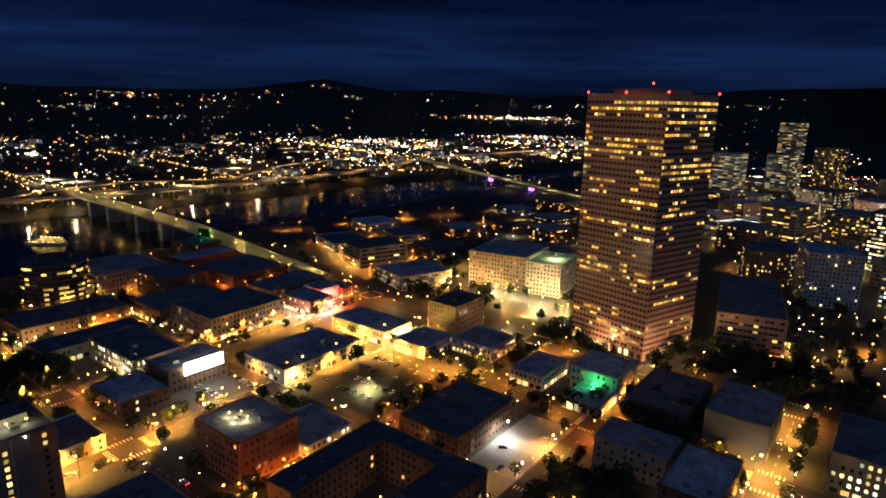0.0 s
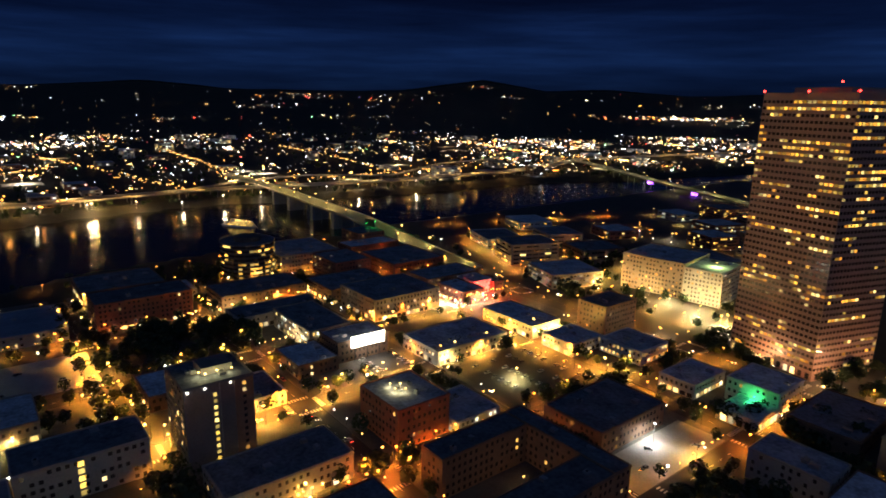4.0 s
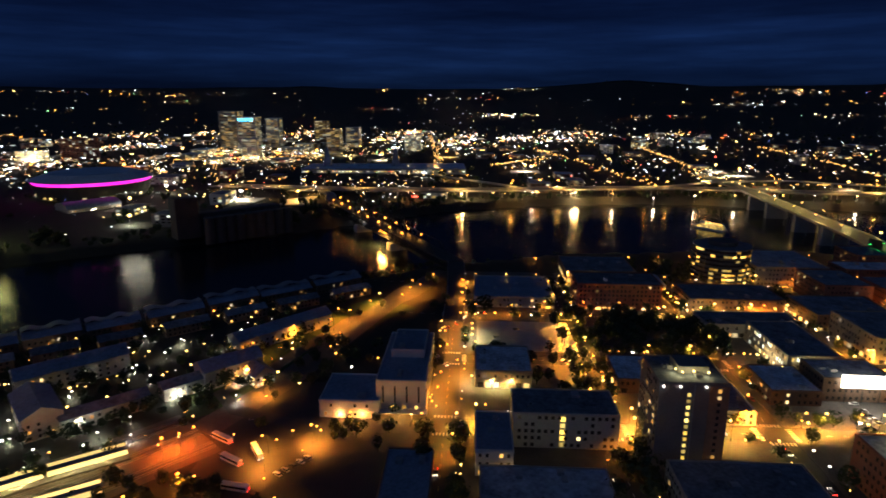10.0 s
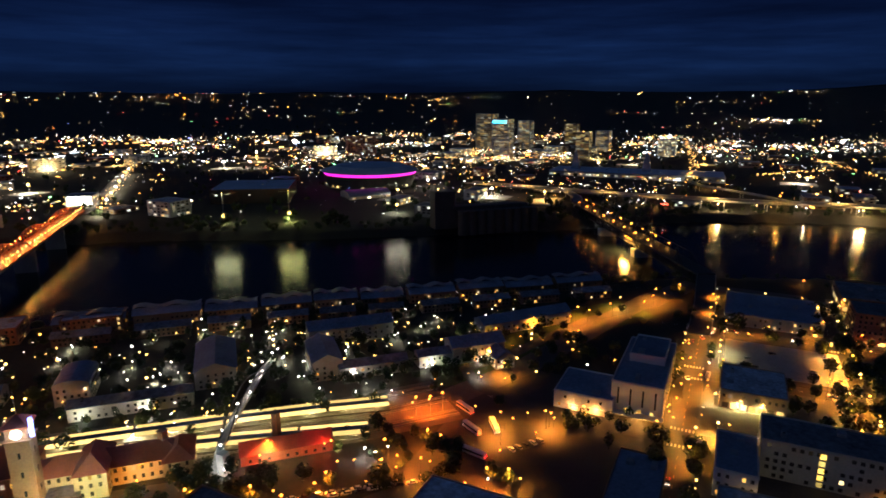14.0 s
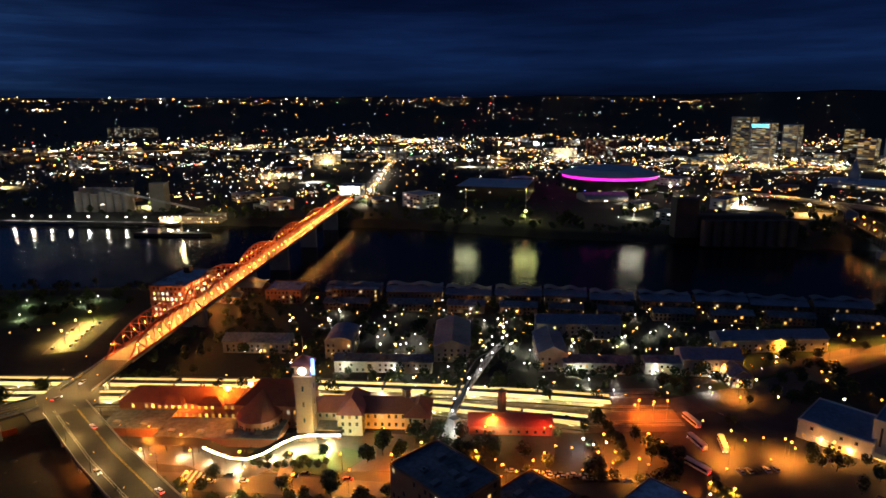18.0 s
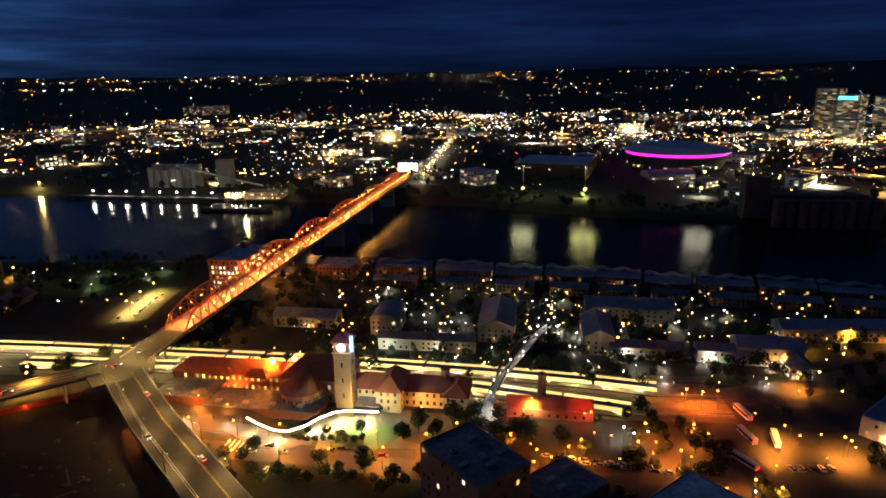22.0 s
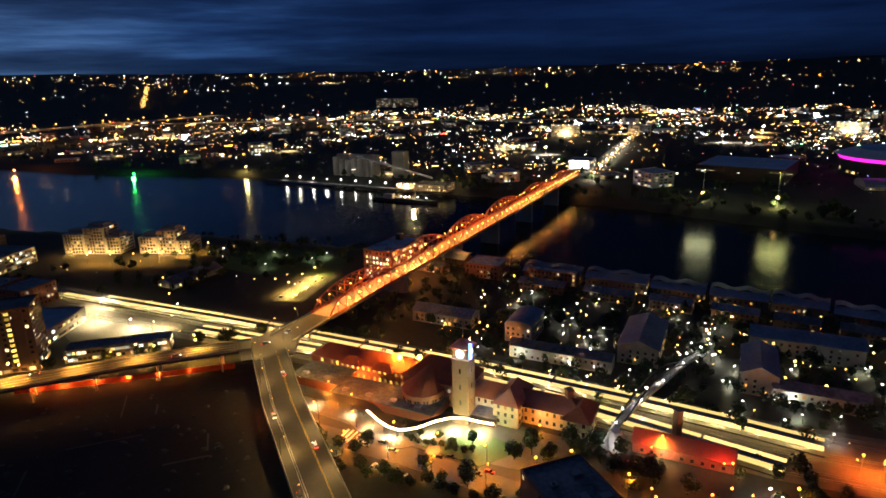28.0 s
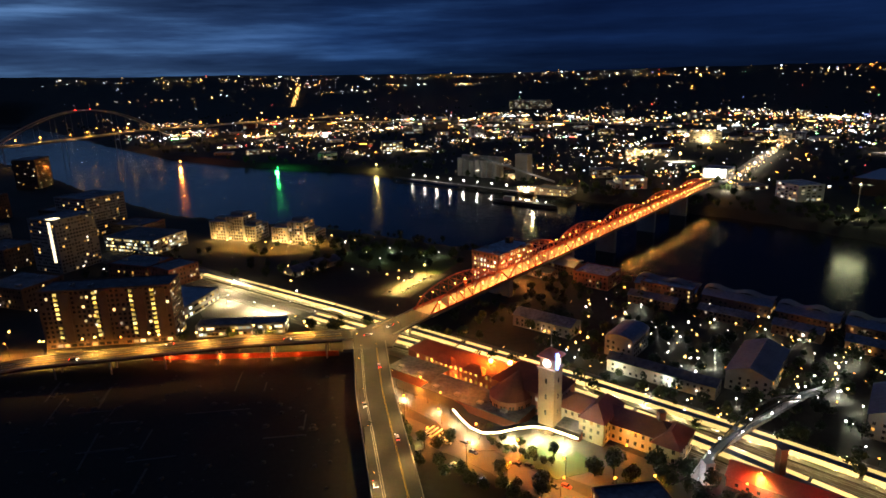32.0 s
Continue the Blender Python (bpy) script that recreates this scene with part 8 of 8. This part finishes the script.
for i in range(12):
    y = 28 + 14 * i
    if min(abs(y - s_) for s_ in STR) > 8:
        street_lamp("gold" if i % 2 else "warm", AVE[2] + (6.9 if i % 2 else -6.9), y, 0.18, 180 if i % 2 else 0)
        street_lamp("gold" if i % 2 else "warm", AVE[3] + (-6.9 if i % 2 else 6.9), y + 5, 0.18, 0 if i % 2 else 180)
for dx, dy in ((-7.5, -8), (7.5, -8), (-7.5, 8), (7.5, 8), (-7.5, -22), (7.5, -30)):
    street_lamp("amber", AVE[2] + dx, STR[2] + dy, 0.18, 180 if dx > 0 else 0)
# lamps on the river walk
for k in range(11):
    x, y = 560 + 3.2 * k, 120 - 30 * k
    mast(x, y, 5, "amber", 5000, (1.0, 0.42, 0.08), E_AMBER, "orange globe lamp on the river walk")

# lit avenue and streets south of the wide street
for i in range(11):
    y = -196 + 13.4 * i
    street_lamp("gold" if i % 3 else "amber", AVE[0] + (6.9 if i % 2 else -6.9), y, 0.18, 180 if i % 2 else 0)
for i in range(46):
    u, v = Vector((math.cos(radians(-20)), math.sin(radians(-20)))), Vector((math.sin(radians(20)), math.cos(radians(20))))
    a, b = rc.randrange(2, 8), rc.uniform(-2.4, 5)
    p = Vector((60, -330)) + u * (a * 79 - 39.5) - v * (b * 79)
    if bank(p.x, p.y)[0] > 12 and p.y < -232 and bank(p.x, p.y)[1] < 0 and (p.x > 325 or p.y < -380):
        street_lamp(rc.choice(["warm", "amber", "warm", "gold"]), p.x, p.y, 0.03, rc.uniform(0, 360))
for x, y in ((-132, 788), (-112, 780), (-92, 772), (-70, 766), (-48, 776), (-28, 784)):
    street_lamp("gold", x, y, 0.05, -60)


def ferry():
    root = thing("excursion_boat", "white excursion boat with strings of warm lamps", "boat", at=(770, -120, -8), turn=38)
    part("hull", Form().prism([(-22, -5), (16, -5), (25, 0), (16, 5), (-22, 5)], -0.6, 2.2), PLASTER, root)
    part("lower_deck", Form().box(-20, -4.4, 2.2, 14, 4.4, 5.0), PLASTER, root)
    part("upper_deck", Form().box(-18, -4.0, 5.0, 10, 4.0, 7.6), PLASTER, root)
    part("wheelhouse", Form().box(4, -2.2, 7.6, 10, 2.2, 10), PLASTER, root)
    add_windows(root, walls_of(-20, 14, -4.4, 4.4), STAIR, 12, random.Random(3), 2.0, 1.4, 3.0, 2.9, 3, 1, 1.0)
    add_windows(root, walls_of(-18, 10, -4.0, 4.0), STAIR, 12, random.Random(3), 2.0, 1.3, 3.0, 5.6, 3, 1, 1.0)
    for i in range(6):
        part("lamp_globe", Form().dome(-16 + 5 * i, 0, 8.4, 0.7), E_GOLD, root)
    lamp("deck_light", root, (-6, -7, 6), 9000, (1.0, 0.66, 0.25), 0.6)


ferry()


def driving_car(x, y, z, turn, kind):
    """A car under way with its lights on."""
    c = car(x, y, z, turn, kind)
    for sy in (-0.6, 0.6):
        part("headlight", Form().dome(2.2, sy, 0.66, 0.22, 6, 4), E_COOL, c)
        part("tail_light", Form().dome(-2.2, sy, 0.7, 0.2, 6, 4), E_RED, c)


for x, y, z, t in ((14, 470, 12.3, 95), (6, 430, 12.05, 275), (20, 400, 12.05, 96), (10, 370, 12.0, 276), (-40, 517, 11.3, 3), (-110, 524, 10.5, 183), (-160, 513, 9.9, 3), (22, 524, 12.55, 225), (8, 512, 12.55, 20)):
    driving_car(x, y, z, t, rc.choice([0, 1, 2]))

rv = random.Random(64)
for x in AVE[:6]:
    for k in range(5):
        y = rv.uniform(-195, 185)
        if min(abs(y - s_) for s_ in STR) > 9:
            up = rv.random() < 0.5
            driving_car(x + (1.8 if up else -1.8), y, 0.03, 90 if up else 270, rv.choice([0, 1, 2, 2]))
for y in STR:
    for k in range(5):
        x = rv.uniform(30, 480)
        if min(abs(x - a_) for a_ in AVE) > 9:
            up = rv.random() < 0.5
            driving_car(x, y + (-1.8 if up else 1.8), 0.03, 0 if up else 180, rv.choice([0, 1, 2, 2]))

# warm light round the far towers
for x, y in ((1420, 690), (1560, 730), (1540, 500), (1600, 820), (1700, 700), (1480, 820)):
    mast(x, y, 20, "gold", 900000, (1.0, 0.72, 0.3), E_GOLD, "tall plaza lamp among the far towers")

# ---- trees ----
rt = random.Random(9)
built = [(192, -45, 225, 20), (133, -101, 168, -51), (188, -118, 248, -56)]
for i, x in enumerate(AVE[:6]):
    for k in range(8):
        y = rt.uniform(-195, 185)
        if min(abs(y - s) for s in STR) > 12 and rt.random() < 0.75:
            tree(x + rt.choice([-7.6, 7.6]), y, 0.18, rt.uniform(0.7, 1.15))
for y in STR[:5]:
    for k in range(5):
        x = rt.uniform(90, 480)
        if min(abs(x - a) for a in AVE) > 12:
            tree(x, y + rt.choice([-7.6, 7.6]), 0.18, rt.uniform(0.7, 1.1))
for k in range(34):
    tree(rt.uniform(22, 100), rt.uniform(-268, -205), 0.05, rt.uniform(0.9, 1.35))
for k in range(10):
    tree(rt.uniform(120, 180), rt.uniform(-222, -205), 0.05, rt.uniform(0.8, 1.2))
for k in range(10):
    tree(rt.uniform(355, 400), rt.uniform(10, 40), 0.05, rt.uniform(0.9, 1.3))
for s, n, sz in ((-12, -34, 0.5), (-4, -36, 0.45), (4, -33, 0.5), (12, -36, 0.5), (20, -32, 0.55), (-22, -52, 0.8), (-50, -56, 0.9), (-44, -60, 1.0), (-66, -58, 0.9), (10, -58, 0.8), (28, -56, 0.9), (40, -34, 0.9), (46, -28, 1.0), (54, -30, 0.9),
                 (60, -18, 1.0), (66, -24, 1.1), (70, -12, 0.9), (88, -26, 0.8), (96, -30, 0.8)):
    x, y = rail_xy(s, n)
    tree(x, y, 0.1, sz)
for k in range(28):
    x, y = rail_xy(rt.uniform(-110, 270), rt.uniform(34, 150))
    d, side = bank(x, y)
    if d > 10:
        tree(x, y, 0.0, rt.uniform(0.7, 1.15))
for k in range(22):
    tree(rt.uniform(-40, 95), rt.uniform(680, 750), 0.0, rt.uniform(0.7, 1.1))
for k in range(14):
    tree(rt.uniform(-120, 10), rt.uniform(548, 560), 0.0, rt.uniform(0.6, 0.9))
for k in range(16):
    a, b = rt.choice(list(zip(EAST[7:13], EAST[8:14])))
    p = Vector(a).lerp(Vector(b), rt.random())
    tree(p.x + rt.uniform(18, 60), p.y + rt.uniform(10, 50), float(height(p.x + 30, p.y + 30)), rt.uniform(1.0, 1.6))


def leafy(name, label, spots, seed):
    """Many trees too close to count, as one mass of leaf clumps."""
    rng = random.Random(seed)
    f = Form()
    for x, y, z, size in spots:
        h = size * rng.uniform(6, 10)
        r = size * rng.uniform(2.6, 4.2)
        f.tube((x, y, z - 0.5), (x, y, z + h * 0.5), 0.2 * size, 4, 0.1)
        for _ in range(92):
            d = Vector((rng.gauss(0, 1), rng.gauss(0, 1), rng.gauss(0, 0.9))).normalized()
            k = rng.uniform(0.5, 1.05)
            p = Vector((x, y, z + h * 0.6)) + Vector((d.x * r * k, d.y * r * k, d.z * h * 0.42 * k))
            s = rng.uniform(0.55, 1.15) * size
            a = Vector((rng.gauss(0, 1), rng.gauss(0, 1), rng.gauss(0, 1))).normalized()
            b = a.cross(d)
            b = b.normalized() if b.length > 0.1 else Vector((1, 0, 0))
            c = b.cross(d + a * 0.5).normalized()
            f.face(p - b * s, p - c * s * 0.7, p + b * s, p + c * s * 0.8)
    tagged(part(name, f, LEAF), label, "trees", kind="stuff")


rb = random.Random(71)
spots = []
for k in range(430):
    x, y = rail_xy(rb.uniform(-140, 300), rb.uniform(26, 195))
    if bank(x, y)[0] > 6:
        spots.append((x, y, 0.0, rb.uniform(0.6, 1.1)))
for k in range(150):
    a, b = rb.choice(list(zip(WEST[5:15], WEST[6:16])))
    p = Vector(a).lerp(Vector(b), rb.random())
    d = (Vector(b) - Vector(a)).normalized()
    o = rb.uniform(9, 16)
    spots.append((p.x + d.y * o, p.y - d.x * o, -1.0, rb.uniform(0.5, 0.9)))
leafy("riverside_trees", "dark trees between the riverside houses", spots, 2)
spots = [(rb.uniform(-110, 120), rb.uniform(670, 800), 0.0, rb.uniform(0.7, 1.2)) for _ in range(90)]
spots = [q for q in spots if bank(q[0], q[1])[0] > 5 and not (95 < q[0] and q[1] < 700) and not (q[0] < -20 and 785 < q[1])]
spots += [(rb.uniform(-200, -130) - 40 * rb.random(), rb.uniform(690, 790), 0.0, rb.uniform(0.7, 1.0)) for _ in range(30)]
leafy("park_trees", "dark trees of the riverside park", spots, 3)
spots = [(rb.uniform(20, 170), rb.uniform(-262, -215), 0.0, rb.uniform(0.9, 1.4)) for _ in range(40)]
spots = [q for q in spots if not (84 < q[0] < 164 and q[1] < -220)]
spots += [(rb.uniform(230, 560), rb.uniform(-420, -225), 0.0, rb.uniform(0.8, 1.2)) for _ in range(50)]
spots = [q for q in spots if bank(q[0], q[1])[0] > 8]
spots += [(rb.uniform(26, 60), rb.uniform(-137, -116), 0.1, rb.uniform(0.8, 1.1)) for _ in range(8)]
spots += [(rb.uniform(540, 575), rb.uniform(-120, 110), 0.0, rb.uniform(0.7, 1.0)) for _ in range(26)]
for i, x in enumerate(AVE):
    for k in range(46):
        y = rb.uniform(-200, 290)
        if min(abs(y - s_) for s_ in STR) > 11:
            spots.append((x + rb.choice([-8.4, 8.4]), y, 0.15, rb.uniform(0.75, 1.25)))
for y in STR[:5]:
    for k in range(34):
        x = rb.uniform(-10, 520)
        if min(abs(x - a_) for a_ in AVE) > 11:
            spots.append((x, y + rb.choice([-8.4, 8.4]), 0.15, rb.uniform(0.75, 1.25)))
for x0, y0, x1, y1, n in ((168, 20, 190, 44, 8), (100, -140, 135, -116, 7), (54, -140, 92, -112, 14), (168, -135, 188, -60, 9), (56, -86, 92, -40, 14), (404, 20, 424, 100, 10), (345, 100, 400, 112, 7), (186, 104, 236, 122, 8),
                          (230, -300, 330, -225, 16), (300, -420, 420, -280, 40), (160, -300, 200, -232, 10), (-10, -420, 50, -230, 45), (380, 26, 408, 50, 8), (460, 44, 500, 118, 14), (300, 104, 346, 146, 8), (266, 104, 298, 146, 6)):
    spots += [(rb.uniform(x0, x1), rb.uniform(y0, y1), 0.15, rb.uniform(0.9, 1.5)) for _ in range(n)]
for x0, y0, x1, y1, n in ((335, 18, 388, 48, 16), (345, 48, 404, 106, 44), (62, -182, 98, -150, 9), (80, -76, 96, -50, 6), (255, -234, 300, -214, 9), (30, -262, 76, -222, 18), (404, 100, 424, 176, 8), (500, -50, 555, 40, 26), (436, -70, 470, -50, 6)):
    spots += [(rb.uniform(x0, x1), rb.uniform(y0, y1), 0.15, rb.uniform(1.0, 1.6)) for _ in range(n)]
leafy("city_trees", "dark leafy trees along the city streets", spots, 4)
spots = [(rb.uniform(108, 205), rb.uniform(275, 345), 0.0, rb.uniform(0.7, 1.1)) for _ in range(85)]
spots = [q for q in spots if not (84 < q[0] < 142 and 294 < q[1] < 342) and abs((q[0] - 96) * 0.712 + (q[1] - 352) * 0.702) > 8] + [(rb.uniform(120, 150), rb.uniform(338, 362), 0.0, rb.uniform(0.8, 1.1)) for _ in range(12)]
spots += [(rb.uniform(230, 262), rb.uniform(214, 245), 0.0, rb.uniform(0.7, 1.0)) for _ in range(8)]
leafy("station_trees", "dark trees near the bus terminal", spots, 5)
spots = []
for k in range(170):
    a, b = rb.choice(list(zip(EAST[6:17], EAST[7:18])))
    p = Vector(a).lerp(Vector(b), rb.random())
    d = (Vector(b) - Vector(a)).normalized()
    o = rb.uniform(8, 45)
    x, y = p.x - d.y * o, p.y + d.x * o
    if bank(x, y)[1] > 0 and bank(x, y)[0] > 4:
        spots.append((x, y, float(height(x, y)), rb.uniform(0.8, 1.4)))
leafy("far_bank_trees", "dark trees on the far river bank", spots, 6)


def woods():
    """Tree belts of the far bank and the distant quarters, as leaf clumps."""
    rng = np.random.default_rng(6)
    n = 5200
    ang = rng.uniform(-0.45, 3.1, n)
    r = 620 + 2300 * rng.random(n) ** 1.1
    x, y = r * np.sin(ang), 170 + r * np.cos(ang)
    d, side = bank(x, y)
    shore = rng.random(n) < np.where(d < 90, 1.0, 0.55)
    keep = (d > 12) & (side > 0) & shore
    x, y = x[keep], y[keep]
    z = height(x, y)
    f = Form()
    for px, py, pz in zip(x.tolist(), y.tolist(), z.tolist()):
        R = rng.uniform(2.2, 5.0)
        for _ in range(3):
            ox, oy, s = px + rng.normal(0, R * 0.5), py + rng.normal(0, R * 0.5), R * rng.uniform(0.6, 1.0)
            h = pz + R * rng.uniform(0.9, 1.8)
            k = len(f.v)
            for w in range(5):
                f.v.append((ox + s * math.cos(w * 1.257) * rng.uniform(0.6, 1.2), oy + s * math.sin(w * 1.257) * rng.uniform(0.6, 1.2), h + s * rng.uniform(-0.3, 0.3)))
            f.v += [(ox, oy, h + s * rng.uniform(0.7, 1.2)), (ox, oy, pz - 0.5)]
            f.f += [(k + w, k + (w + 1) % 5, k + 5) for w in range(5)] + [(k + (w + 1) % 5, k + w, k + 6) for w in range(5)]
    tagged(part("far_trees", f, LEAF), "dark tree belts of the far bank", "trees", kind="stuff")


woods()

# bright lamps round the hotels and the streets south of the wide street
for x, y, c in ((210, -250, 0), (232, -246, 0), (258, -252, 0), (284, -262, 1), (306, -270, 0), (322, -250, 1), (188, -272, 0), (186, -310, 1), (190, -350, 0), (320, -300, 1), (330, -340, 0), (30, -275, 1), (10, -300, 0), (-6, -330, 1), (44, -262, 0),
                (380, -250, 1), (410, -258, 0), (440, -268, 1), (470, -280, 0), (500, -290, 1), (360, -300, 0), (395, -330, 1)):
    mast(x, y, 7, "gold", 60000, ((1.0, 0.5, 0.1), (1.0, 0.34, 0.04))[c], (E_GOLD, E_WARM)[c], "tall street lamp with a golden light")


def path_lamps(name, label, places, mat, seed):
    """Small lamps on short posts, far too many to count."""
    f, g = Form(), Form()
    rng = random.Random(seed)
    for x, y, z in places:
        f.tube((x, y, z), (x, y, z + 3.2), 0.06, 4)
        g.dome(x, y, z + 3.4, 0.20 + 0.5 * rng.random() ** 2, 6, 4)
    tagged(lit_part(name, f, DARKMETAL, g, mat, None), label, "lamps", kind="stuff")


rp = random.Random(88)
gold, white, warm = [], [], []
for x in AVE:
    for k in range(64):
        y = rp.uniform(-200, 195)
        if min(abs(y - s_) for s_ in STR) > 8:
            rp.choice([gold, gold, warm, white]).append((x + rp.choice([-1, 1]) * rp.uniform(6.6, 9.5), y, 0.18))
for y in STR:
    for k in range(64):
        x = rp.uniform(0, 510)
        if min(abs(x - a_) for a_ in AVE) > 8:
            rp.choice([gold, gold, warm, white]).append((x, y + rp.choice([-1, 1]) * rp.uniform(6.6, 9.0), 0.18))
for k in range(300):
    x, y = rail_xy(rp.uniform(-60, 310), rp.uniform(28, 190))
    if bank(x, y)[0] > 9:
        rp.choice([white, gold, gold, warm]).append((x, y, 0.0))
for k in range(150):
    x, y = rp.uniform(170, 560), rp.uniform(-560, -225)
    if bank(x, y)[0] > 9 and bank(x, y)[1] < 0:
        rp.choice([white, gold, gold, warm]).append((x, y, 0.03))
for k in range(60):
    x, y = rp.uniform(-20, 60), rp.uniform(-420, -230)
    rp.choice([white, gold, gold]).append((x, y, 0.03))
for k in range(70):
    x, y = rp.uniform(-330, 40), rp.uniform(575, 800)
    if bank(x, y)[0] > 9:
        rp.choice([white, gold, gold]).append((x, y, 0.0))
gold += [(244 + 6.2 * k, 426 + 5.6 * k, 0.0) for k in range(14)]
for k in (1, 4, 7, 10, 13):
    street_lamp("small", 245 + 6.2 * k, 424 + 5.6 * k, 0.0, 40)
path_lamps("gold_path_lamps", "small golden lamps along pavements and fronts", gold, E_GOLD, 1)
path_lamps("white_path_lamps", "small white lamps along pavements and gardens", white, E_COOL, 2)
path_lamps("amber_path_lamps", "small amber lamps along pavements and fronts", warm, E_WARM, 3)
